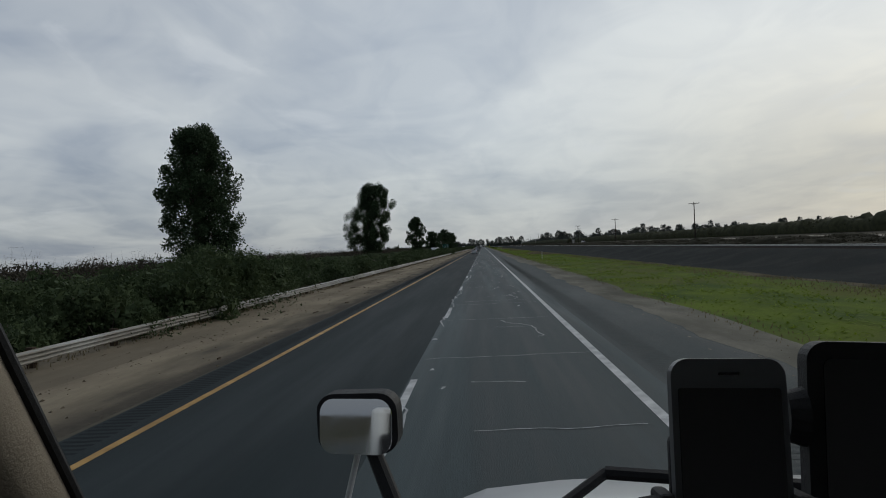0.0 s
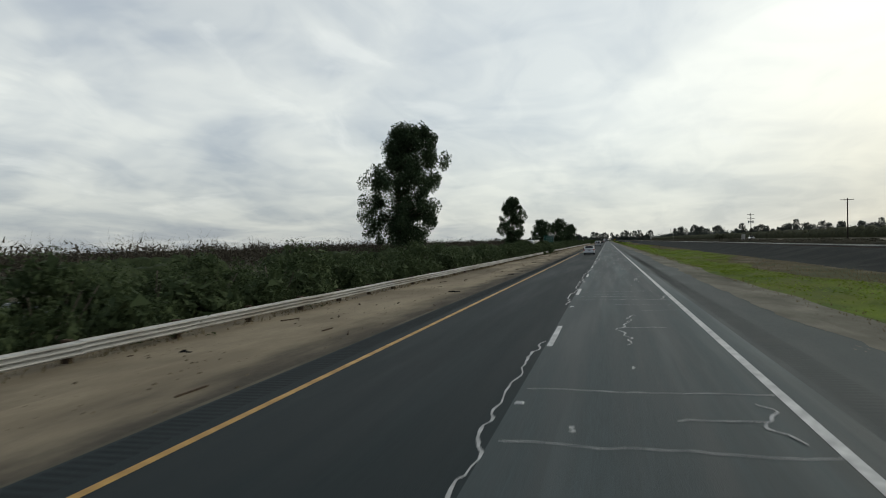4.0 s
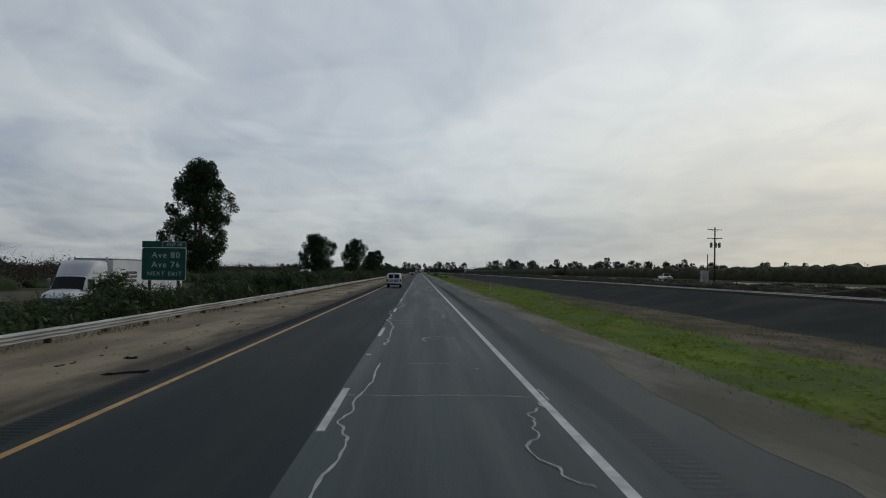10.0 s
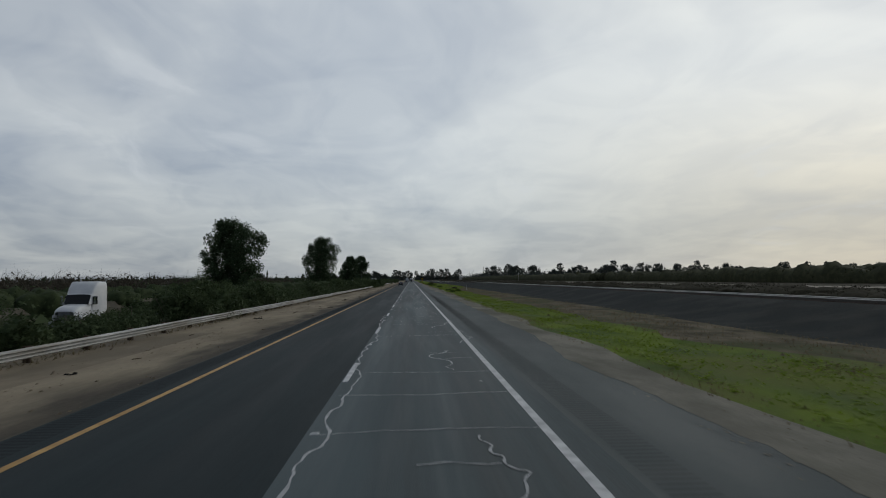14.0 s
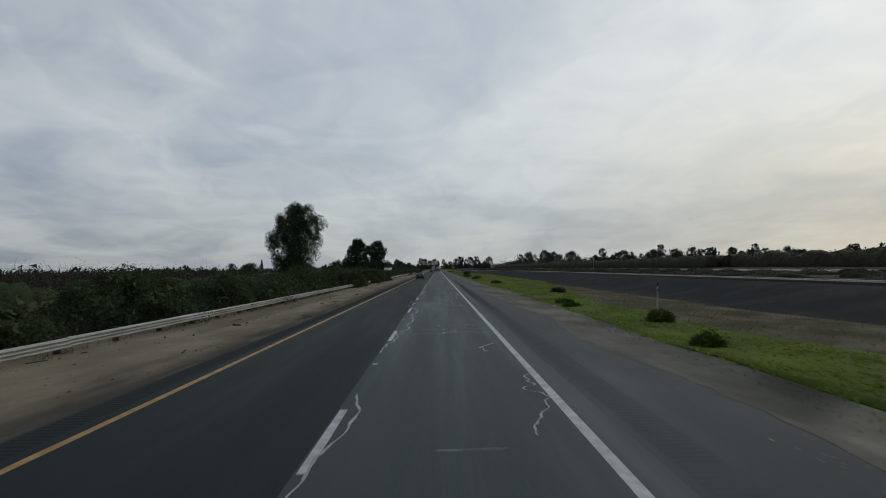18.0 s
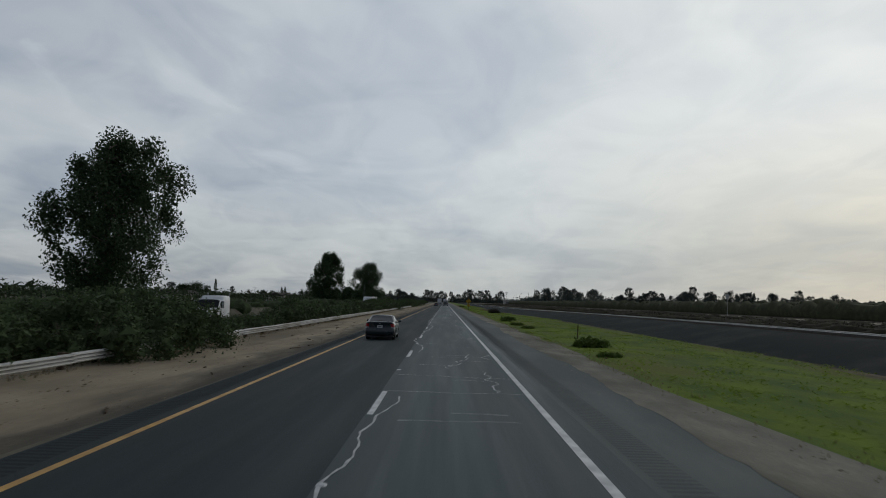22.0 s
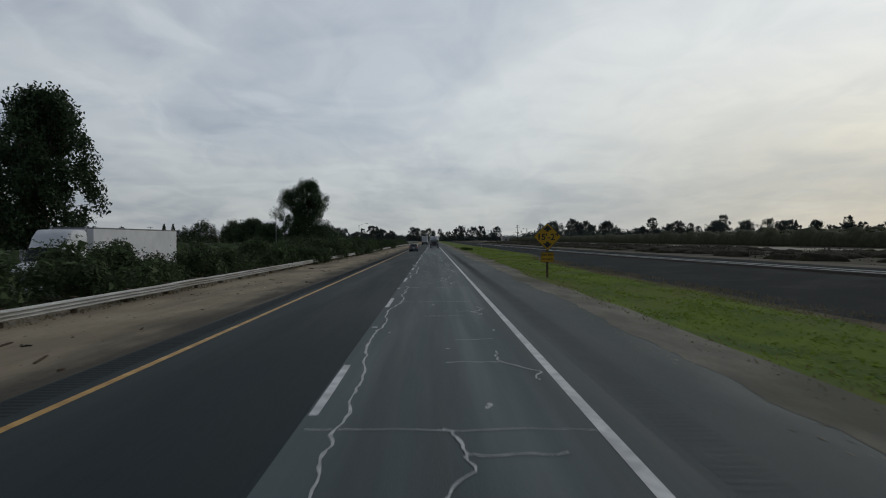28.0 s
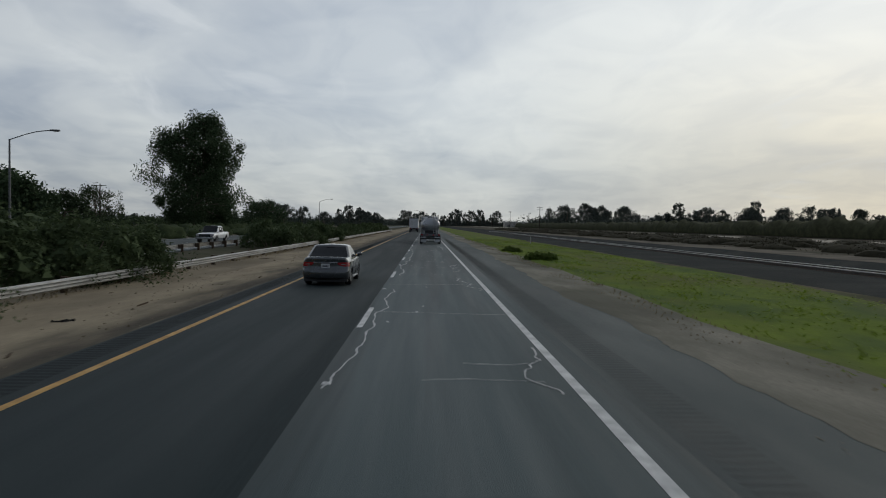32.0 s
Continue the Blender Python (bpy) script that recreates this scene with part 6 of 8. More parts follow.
def pickup(at, label):
    t = thing("white_pickup_truck", label, "pickup truck", at)

    def sec(k, top, bot):
        return [(0, top + 0.02), (k * 0.6, top + 0.01), (k * 0.9, top - 0.02), (k * 0.97, top - 0.09), (k, top - 0.3), (k, bot + 0.3), (k * 0.98, bot + 0.1), (k * 0.92, bot), (0, bot)]

    loft_parts(t, loft([(y, sec(0.98 * f, a, 0.5)) for y, f, a in ((0, 0.97, 1.18), (0.1, 1, 1.22), (2.0, 1, 1.22), (3.6, 1, 1.20), (4.0, 1, 1.18), (5.0, 0.99, 1.10), (5.5, 0.95, 1.02), (5.65, 0.9, 0.92))]), lambda i, j: "body", {"body": PAINT_WHITE})
    g = loft([(y, [(0, z), (0.6, z - 0.01), (0.72, z - 0.04), (0.78, z - 0.1), (0.93, 1.18), (0, 1.1)]) for y, z in ((2.0, 1.26), (2.08, 1.82), (2.2, 1.88), (2.9, 1.89), (2.98, 1.89), (3.5, 1.86), (4.15, 1.24))])
    n = len(g[0])

    def pick(i, j):
        jj = min(j, n - 1 - j)
        if jj == 4:
            return None
        if (i == 0 or i == 5) and jj < 3:
            return "rear_window" if i == 0 else "windscreen"
        if jj == 3 and i in (2, 4):
            return "side_window#%d%d" % (i, j)
        return "cab_roof"

    loft_parts(t, g, pick, {"body": PAINT_WHITE, "rear_window": DARK_GLASS, "windscreen": DARK_GLASS, "side_window": DARK_GLASS})
    part("grille", box(-0.6, 5.5, 0.72, 0.6, 5.70, 1.0, 0.03), BLACK_TRIM, t)
    part("front_bumper", box(-0.97, 5.5, 0.45, 0.97, 5.78, 0.68, 0.05), CHROME, t)
    part("rear_bumper", box(-0.95, -0.12, 0.5, 0.95, 0.08, 0.68, 0.03), CHROME, t)
    part("load_bed", box(-0.78, 0.12, 0.9, 0.78, 1.9, 1.235, 0.02), BLACK_TRIM, t)
    mw = wheel_meshes(0.39, 0.26, 6, ALLOY, 0.62)
    for s in (-1, 1):
        part("head_lamp", box(min(s * 0.62, s * 0.93), 5.45, 0.80, max(s * 0.62, s * 0.93), 5.68, 1.0, 0.02), CLEAR_LENS, t)
        part("tail_lamp", box(min(s * 0.86, s * 0.985), -0.01, 0.85, max(s * 0.86, s * 0.985), 0.1, 1.15, 0.01), RED_LENS, t)
        part("wing_mirror", box(min(s * 0.96, s * 1.22), 3.72, 1.25, max(s * 0.96, s * 1.22), 3.85, 1.45, 0.02), BLACK_TRIM, t)
        for y in (1.15, 4.65):
            bm = bmesh.new()
            g = bmesh.ops.create_cone(bm, cap_ends=True, segments=24, radius1=0.46, radius2=0.46, depth=0.25)
            bmesh.ops.transform(bm, matrix=pose(s * 0.862, y, 0.44, 0, 90, 0), verts=g["verts"])
            part("wheel_arch", bm, BLACK_TRIM, t)
            add_wheel(t, mw, s * 0.875, y, 0.39, s)
    return t


pickup(pose(65.5, 463.0, 0.66, 0, 0, 180), "white pickup truck on the pale dirt road")
pickup(pose(-23.4, 966.0, 0.2 + far_dip(966.0), 0, 0, 180), "white pickup truck on the opposite carriageway")
TRUCK_WHEEL = wheel_meshes(0.51, 0.30, 10, ALLOY, 0.58)


def trailer(at, label="long white box trailer with closed rear doors", L=14.6, sideways=True):
    t = thing("box_trailer", label, "trailer", at)
    part("box_body", box(-1.3, 0, 1.20, 1.3, L, 4.05, 0.03), TRUCK_WHITE, t)
    part("roof_rail", box(-1.315, -0.01, 3.98, 1.315, L + 0.01, 4.07, 0.01), GALV_GREY, t)
    part("side_rail", box(-1.312, 0, 1.12, 1.312, L, 1.24, 0.01), GALV_GREY, t)
    for s in (-1, 1):
        d = part("rear_door", box(min(s * 0.02, s * 1.2), -0.035, 1.28, max(s * 0.02, s * 1.2), 0.02, 3.95, 0.01), TRUCK_WHITE, t)
        for x in (0.35, 0.75):
            part("lock_rod", tube((s * x, -0.055, 1.3), (s * x, -0.055, 3.9), 0.017, 0.017, 8), GALV, d)
        part("tail_lamp", box(min(s * 0.9, s * 1.15), -0.05, 1.0, max(s * 0.9, s * 1.15), 0.05, 1.12, 0.01), RED_LENS, t)
        part("mud_flap", box(min(s * 0.55, s * 1.2), 0.25, 0.35, max(s * 0.55, s * 1.2), 0.28, 0.95), BLACK_TRIM, t)
        part("bumper_leg", box(min(s * 0.5, s * 0.6), 0.02, 0.5, max(s * 0.5, s * 0.6), 0.12, 1.15), GALV_GREY, t)
        part("landing_leg", box(min(s * 0.5, s * 0.65), L - 3.4, 0.35, max(s * 0.5, s * 0.65), L - 3.25, 1.15), GALV_GREY, t)
        for y in (1.1, 2.4):
            add_wheel(t, TRUCK_WHEEL, s * 1.13, y, 0.51, s)
        bars(t, "lettering", 1.3 if s > 0 else -1.306, L - 4.2, 3.2, 2.0, 0.9, 3, INK, "x")
    part("rear_guard", box(-1.1, 0.02, 0.45, 1.1, 0.12, 0.57, 0.01), GALV_GREY, t)
    part("chassis", box(-0.5, 0.3, 0.95, 0.5, L - 0.3, 1.14), BLACK_TRIM, t)
    return t


def tractor(at, label, sleeper=True, tall=3.9, nose=7.0):
    """A bonneted truck: chassis from y 0, nose ahead."""
    t = thing("semi_truck_tractor", label, "truck", at)

    def sec(k, top, bot):
        return [(0, top), (k * 0.6, top - 0.01), (k * 0.88, top - 0.05), (k * 0.97, top - 0.18), (k, top - 0.5), (k, bot + 0.3), (k * 0.97, bot), (0, bot)]

    loft_parts(t, loft([(1.9, sec(1.22, tall, 0.9)), (3.4, sec(1.22, tall, 0.9)), (3.9, sec(1.15, tall - 0.35, 0.9)), (4.35, sec(1.10, tall - 0.95, 0.9)), (4.5, sec(1.10, 2.75, 0.9))]), lambda i, j: "body", {"body": TRUCK_WHITE})
    g = loft([(4.40, [(0, 2.88), (0.6, 2.88), (0.95, 2.84), (1.04, 2.76), (1.10, 1.95), (0, 1.9)]), (4.55, [(0, 2.80), (0.6, 2.79), (0.93, 2.76), (1.02, 2.7), (1.10, 1.95), (0, 1.9)]), (5.05, [(0, 2.05), (0.6, 2.03), (0.94, 2.0), (1.04, 1.97), (1.09, 1.93), (0, 1.9)])])
    n = len(g[0])
    loft_parts(t, g, lambda i, j: None if min(j, n - 1 - j) == 4 else ("windscreen" if i == 1 and min(j, n - 1 - j) < 3 else "cab_roof"), {"body": TRUCK_WHITE, "windscreen": DARK_GLASS})
    loft_parts(t, loft([(4.45, sec(1.08, 2.02, 0.8)), (5.2, sec(1.04, 1.98, 0.75)), (6.2, sec(0.96, 1.82, 0.7)), (nose - 0.15, sec(0.88, 1.62, 0.6)), (nose, sec(0.78, 1.45, 0.62))]), lambda i, j: "bonnet", {"body": TRUCK_WHITE})
    part("grille", box(-0.5, nose - 0.1, 0.72, 0.5, nose + 0.03, 1.42, 0.04), GALV_GREY, t, "dark barred radiator grille")
    part("front_bumper", box(-1.2, nose - 0.35, 0.35, 1.2, nose + 0.12, 0.68, 0.06), CHROME if not sleeper else TRUCK_WHITE, t)
    part("chassis", box(-0.45, 0, 0.8, 0.45, 4.6, 1.0), BLACK_TRIM, t)
    for s in (-1, 1):
        part("side_window", box(min(s * 1.08, s * 1.232), 3.75, 1.95, max(s * 1.08, s * 1.232), 4.40, 2.62, 0.02), DARK_GLASS, t)
        part("head_lamp", box(min(s * 0.62, s * 0.98), nose - 0.5, 0.85, max(s * 0.62, s * 0.98), nose - 0.02, 1.12, 0.05), CLEAR_LENS, t)
        part("wing_mirror", box(min(s * 1.28, s * 1.48), 4.55, 1.95, max(s * 1.28, s * 1.48), 4.65, 2.65, 0.02), CHROME, t)
        part("fuel_tank", tube((s * 0.98, 2.3, 0.72), (s * 0.98, 3.9, 0.72), 0.32, 0.32, 16), CHROME, t)
        part("exhaust_stack", tube((s * 1.1, 1.8, 1.0), (s * 1.1, 1.8, tall + 0.25), 0.07, 0.07, 10), CHROME, t)
        part("front_wing", box(min(s * 0.78, s * 1.2), nose - 1.75, 0.72, max(s * 0.78, s * 1.2), nose - 0.35, 1.14, 0.12), TRUCK_WHITE, t)
        for y in (0.6, 1.9):
            add_wheel(t, TRUCK_WHEEL, s * 1.08, y - 0.1, 0.51, s)
        add_wheel(t, TRUCK_WHEEL, s * 1.06, nose - 1.05, 0.51, s)
    return t


# oncoming rigs beyond the median
for x, y in ((-23.2, 321.5), (-23.2, 815.0)):
    trailer(pose(x, y + 20.4, 0.2 + far_dip(y), 0, 0, 180), "long white refrigerated box trailer with faded lettering")
    tractor(pose(x, y + 7.0, 0.2 + far_dip(y), 0, 0, 180), "white sleeper-cab semi tractor pulling a box trailer")
tractor(pose(-28.2, 453.0, 0.2 + far_dip(453.0), 0, 0, 180), "white high-roof semi tractor on the opposite carriageway")
tractor(pose(-23.2, 682.5, 0.2 + far_dip(682.5), 0, 0, 180), "white bonneted semi tractor with chrome exhaust stacks", True, 3.2)
# the lorries ahead
trailer(pose(-3.6, 1092.0, 0.0), "white box trailer seen from behind, rear doors closed")
tractor(pose(-3.6, 1103.5, 0.0), "white tractor in front of a box trailer")


def tanker(at):
    t = thing("tanker_trailer", "brushed steel fuel tanker trailer seen from behind", "tanker", at)
    prof = [(0.0, 0.0), (0.02, 0.5), (0.10, 0.85), (0.28, 0.99), (0.6, 1.0), (12.0, 1.0), (12.3, 0.97), (12.45, 0.6), (12.5, 0.0)]
    vs, fs = [], []
    n = 36
    for y, f in prof:
        for i in range(n):
            a = 2 * math.pi * i / n
            vs.append((1.14 * f * math.cos(a), y, 2.22 + 0.88 * f * math.sin(a)))
    for k in range(len(prof) - 1):
        for i in range(n):
            fs.append((k * n + i, k * n + (i + 1) % n, (k + 1) * n + (i + 1) % n, (k + 1) * n + i))
    part_mesh("tank", mesh_of("tank", vs, fs, STEEL_TANK, True), None, t)
    for y in (0.55, 4.3, 8.2, 12.0):
        hp = Heap()
        for i in range(n):
            a, b = 2 * math.pi * i / n, 2 * math.pi * (i + 1) / n
            q = [(1.16 * math.cos(c), yy, 2.22 + 0.90 * math.sin(c)) for c in (a, b) for yy in (y, y + 0.09)]
            hp.add(q, [(0, 1, 3, 2)])
        part_mesh("tank_hoop", mesh_of("tank_hoop", hp.v, hp.f, GALV), None, t)
    part("roof_walkway", box(-0.35, 0.5, 3.08, 0.35, 12, 3.18, 0.01), GALV_GREY, t)
    for y in (2.0, 5.0, 8.0, 11.0):
        part("roof_hatch", tube((0, y, 3.15), (0, y, 3.35), 0.28, 0.26, 16), STEEL_TANK, t)
    part("roof_rail", tube((-0.5, 0.5, 3.32), (-0.5, 12, 3.32), 0.025), GALV, t)
    part("roof_rail", tube((0.5, 0.5, 3.32), (0.5, 12, 3.32), 0.025), GALV, t)
    part("rear_frame", box(-1.2, -0.12, 0.95, 1.2, 0.35, 1.22, 0.02), GALV_GREY, t)
    part("rear_guard", box(-1.22, -0.15, 0.55, 1.22, -0.03, 0.72, 0.01), BLACK_TRIM, t)
    part("pipe_cabinet", box(-0.62, -0.06, 1.22, 0.62, 0.28, 1.62, 0.03), BLACK_TRIM, t)
    lad = part("ladder", box(0.32, -0.1, 1.2, 0.36, -0.05, 3.25), GALV, t)
    part("ladder_rail", box(0.68, -0.1, 1.2, 0.72, -0.05, 3.25), GALV, lad)
    for i in range(7):
        part("ladder_rung", box(0.34, -0.095, 1.35 + 0.28 * i, 0.70, -0.06, 1.38 + 0.28 * i), GALV, lad)
    for s in (-1, 1):
        part("mud_flap", box(min(s * 0.5, s * 1.15), -0.05, 0.22, max(s * 0.5, s * 1.15), -0.02, 0.85), PLATE_WHITE, t, "white mud flap")
        part("tail_lamp", box(min(s * 0.85, s * 1.12), -0.16, 1.0, max(s * 0.85, s * 1.12), -0.1, 1.14, 0.01), RED_LENS, t)
        part("tail_lamp", box(min(s * 0.3, s * 0.44), -0.16, 1.0, max(s * 0.3, s * 0.44), -0.1, 1.14, 0.01), RED_LENS, t)
        for y in (0.85, 2.15):
            add_wheel(t, TRUCK_WHEEL, s * 1.08, y, 0.51, s)
            part("mudguard", box(min(s * 0.62, s * 1.24), y - 0.6, 1.05, max(s * 0.62, s * 1.24), y + 0.6, 1.10, 0.02), GALV, t)
    return t


tanker(pose(0.55, 968.7, 0.0))
tractor(pose(0.55, 980.0, 0.0), "dark-wheeled tractor unit in front of a steel tanker", True, 3.4)

# ---- signs, poles and small things ----
SIGN_GREEN = material("green_sign_sheeting", (0.012, 0.105, 0.070), (0.010, 0.085, 0.058), 0.8, 0.5, fine=0.12)
SIGN_WHITE = material("white_sign_sheeting", (0.60, 0.62, 0.60), (0.52, 0.54, 0.53), 3.0, 0.5, fine=0.1)
SIGN_YELLOW = material("yellow_sign_sheeting", (0.56, 0.33, 0.012), (0.48, 0.27, 0.01), 1.5, 0.5, fine=0.12)
SIGN_BLACK = material("black_sign_paint", (0.022, 0.020, 0.018), (0.032, 0.030, 0.026), 3.0, 0.55)
POLE_WOOD = material("tarred_pole_timber", (0.055, 0.044, 0.036), (0.035, 0.029, 0.025), 2.0, 0.9, bump=0.4, stretch=(4, 4, 0.4))
HOUSE_WALL = material("pale_stucco", (0.50, 0.48, 0.44), (0.40, 0.38, 0.35), 0.6, 0.9, bump=0.2)
HOUSE_ROOF = material("dark_shingle_roof", (0.075, 0.068, 0.062), (0.050, 0.046, 0.043), 0.8, 0.9, bump=0.5)
TRANSFORMER = material("grey_transformer_can", (0.20, 0.21, 0.22), (0.15, 0.16, 0.17), 3.0, 0.5)


def letters(text, size, mat, parent, x, y, z, name="lettering", space=1.0, bold=0.0):
    """Upright raised letters facing back along -y, centred on x, their foot at z."""
    cu = bpy.data.curves.new(name, "FONT")
    cu.body, cu.size, cu.align_x, cu.extrude, cu.space_character = text, size, "CENTER", 0.004, space
    cu.resolution_u, cu.offset = 3, bold
    tmp = bpy.data.objects.new(name, cu)
    me = bpy.data.meshes.new_from_object(tmp)
    bpy.data.objects.remove(tmp)
    me.materials.clear()
    ob = part_mesh(name, me, mat, parent)
    ob.matrix_basis = pose(x, y, z, 90, 0, 0)
    return ob


def rounded_plate(w, h, r, depth=0.02, seg=5):
    pts = []
    for cx, cz, a0 in ((w / 2 - r, h / 2 - r, 0), (-w / 2 + r, h / 2 - r, 90), (-w / 2 + r, -h / 2 + r, 180), (w / 2 - r, -h / 2 + r, 270)):
        for i in range(seg + 1):
            a = radians(a0 + 90 * i / seg)
            pts.append((cx + r * math.cos(a), cz + r * math.sin(a)))
    n = len(pts)
    vs = [(x, 0, z) for x, z in pts] + [(x, depth, z) for x, z in pts]
    fs = [tuple(range(n)), tuple(reversed(range(n, 2 * n)))] + [(i, n + i, n + (i + 1) % n, (i + 1) % n) for i in range(n)]
    return vs, fs


def plate_part(name, w, h, r, mat, parent, x, y, z, depth=0.02, turn=0, label=""):
    ob = part_mesh(name, mesh_of(name, *rounded_plate(w, h, r, depth), mat), None, parent, label)
    ob.matrix_basis = pose(x, y, z, 0, turn, 0)
    return ob


def exit_sign():
    t = thing("exit_sign", "large green motorway exit sign with white lettering on two posts", "road sign", pose(-17.5, 325.0, -0.28, 0, 0, 3))
    for x in (-0.95, 0.95):
        part("post", box(x - 0.09, 0.06, 0, x + 0.09, 0.24, 4.3, 0.01), POST_WOOD, t)
    pn = part_mesh("border_panel", mesh_of("border_panel", *rounded_plate(2.95, 2.25, 0.16, 0.03), SIGN_WHITE), None, t)
    pn.matrix_basis = pose(0, 0.015, 2.85)
    plate_part("panel", 2.87, 2.17, 0.13, SIGN_GREEN, t, 0, 0.005, 2.85, 0.02, label="green reflective panel")
    plate_part("tab_backing", 2.95, 0.42, 0.01, SIGN_GREEN, t, 0, 0.012, 4.19, 0.02)
    plate_part("tab_border", 1.60, 0.40, 0.05, SIGN_WHITE, t, 0.66, 0.008, 4.18, 0.02)
    plate_part("exit_tab", 1.54, 0.34, 0.04, SIGN_GREEN, t, 0.66, 0.002, 4.18, 0.02)
    letters("Ave 80", 0.58, SIGN_WHITE, t, 0.12, 0.0, 3.27, space=1.15)
    letters("Ave 76", 0.58, SIGN_WHITE, t, 0.12, 0.0, 2.62, space=1.15)
    letters("NEXT EXIT", 0.40, SIGN_WHITE, t, 0.06, 0.0, 2.06, space=1.2)
    letters("EXIT 68", 0.28, SIGN_WHITE, t, 0.66, -0.003, 4.08, space=1.1)


exit_sign()


def clearance_sign():
    t = thing("clearance_sign", "yellow diamond clearance sign with black arrows on a timber post", "road sign", pose(7.24, 818.4, -0.1, 0, 0, -3) @ Matrix.Diagonal((1.3, 1.3, 1.3, 1)))
    part("post", box(-0.05, 0.02, 0, 0.05, 0.12, 2.3, 0.008), POST_WOOD, t)
    z = 2.0
    plate_part("diamond_border", 0.94, 0.94, 0.05, SIGN_BLACK, t, 0, 0.006, z, 0.012, 45)
    plate_part("diamond", 0.91, 0.91, 0.045, SIGN_YELLOW, t, 0, 0.0, z, 0.012, 45, "yellow diamond panel")
    for s in (1, -1):
        vs = [(-0.065, -0.004, z + s * 0.24), (0.065, -0.004, z + s * 0.24), (0.065, -0.004, z + s * 0.32), (0.20, -0.004, z + s * 0.32), (0.20, -0.004, z + s * 0.36), (0, -0.004, z + s * 0.54), (-0.20, -0.004, z + s * 0.36), (-0.20, -0.004, z + s * 0.32), (-0.065, -0.004, z + s * 0.32)]
        vs += [(x, 0.002, q) for x, _, q in vs]
        n = 9
        fs = [tuple(range(n)) if s > 0 else tuple(reversed(range(n)))] + [(i, n + i, n + (i + 1) % n, (i + 1) % n) for i in range(n)]
        part_mesh("arrow", mesh_of("arrow", vs, fs, SIGN_BLACK), None, t)
    letters("15'-2\"", 0.42, SIGN_BLACK, t, 0.0, -0.004, z - 0.15, space=1.02, bold=0.010)
    plate_part("lower_border", 0.62, 0.47, 0.03, SIGN_BLACK, t, 0, 0.006, 1.025, 0.012)
    plate_part("lower_panel", 0.59, 0.44, 0.025, SIGN_YELLOW, t, 0, 0.0, 1.025, 0.012)
    letters("2000 FEET", 0.135, SIGN_BLACK, t, 0, -0.003, 1.085, space=1.05, bold=0.003)
    letters("AHEAD", 0.145, SIGN_BLACK, t, 0, -0.003, 0.885, space=1.1, bold=0.003)


clearance_sign()


def utility_pole(x, y, h, arms, cans=False):
    t = thing("utility_pole", "dark timber utility pole with crossarms" + (" and transformer cans" if cans else ""), "utility pole", pose(x, y, 0.5, 0, 0, 4), "utility poles")
    part("pole", tube((0, 0, -0.4), (0.1, 0, h), 0.17, 0.11, 10), POLE_WOOD, t)
    for z in arms:
        a = part("crossarm", box(-1.45, -0.16, z - 0.06, 1.45, -0.06, z + 0.06, 0.008), POLE_WOOD, t)
        for dx in (-1.3, -0.6, 0.6, 1.3):
            part("insulator", tube((dx, -0.11, z + 0.06), (dx, -0.11, z + 0.22), 0.045, 0.03, 8), TRANSFORMER, a)
        part("brace", tube((-0.6, -0.11, z - 0.04), (0.05, -0.11, z - 0.55), 0.02, 0.02, 6), GALV_GREY, a)
        part("brace", tube((0.6, -0.11, z - 0.04), (0.05, -0.11, z - 0.55), 0.02, 0.02, 6), GALV_GREY, a)
    if cans:
        for dx in (-0.85, 0.0, 0.75):
            c = part("transformer_can", tube((dx, -0.4, arms[-1] - 1.75), (dx, -0.4, arms[-1] - 0.85), 0.24, 0.24, 14), TRANSFORMER, t)
            part("bushing", tube((dx, -0.4, arms[-1] - 0.85), (dx, -0.4, arms[-1] - 0.6), 0.05, 0.03, 8), TRANSFORMER, c)
        part("hanger", box(-0.9, -0.3, arms[-1] - 1.3, 0.9, -0.12, arms[-1] - 1.18), POLE_WOOD, t)


for y, h, arms, cans in ((184, 10.3, (9.9,), False), (292, 10.2, (9.8,), False), (405, 10.8, (10.3, 8.7), True), (1210, 11.0, (10.6, 9.5), False), (1324, 11.0, (10.6,), False), (1440, 11.0, (10.6,), False)):
    utility_pole(55.0 if y < 1000 else 53.0, y, h, arms, cans)
t = thing("service_pole", "short timber service pole beside the transformer pole", "pole", pose(52.4, 402.0, 0.5))
part("pole", tube((0, 0, -0.2), (0.05, 0, 5.6), 0.10, 0.08, 8), POLE_WOOD, t)
t = thing("electrical_cabinet", "tall pale grey electrical cabinet leaning by the pole", "cabinet", pose(51.4, 401.0, 0.45, 0, 3, 10))
part("cabinet_body", box(-0.6, -0.4, 0, 0.6, 0.4, 2.7, 0.03), GALV, t)
part("cabinet_door", box(-0.52, -0.42, 0.2, 0.52, -0.39, 1.25, 0.01), HOUSE_WALL, t)
part("cabinet_door", box(-0.52, -0.42, 1.35, 0.52, -0.39, 2.5, 0.01), HOUSE_WALL, t)


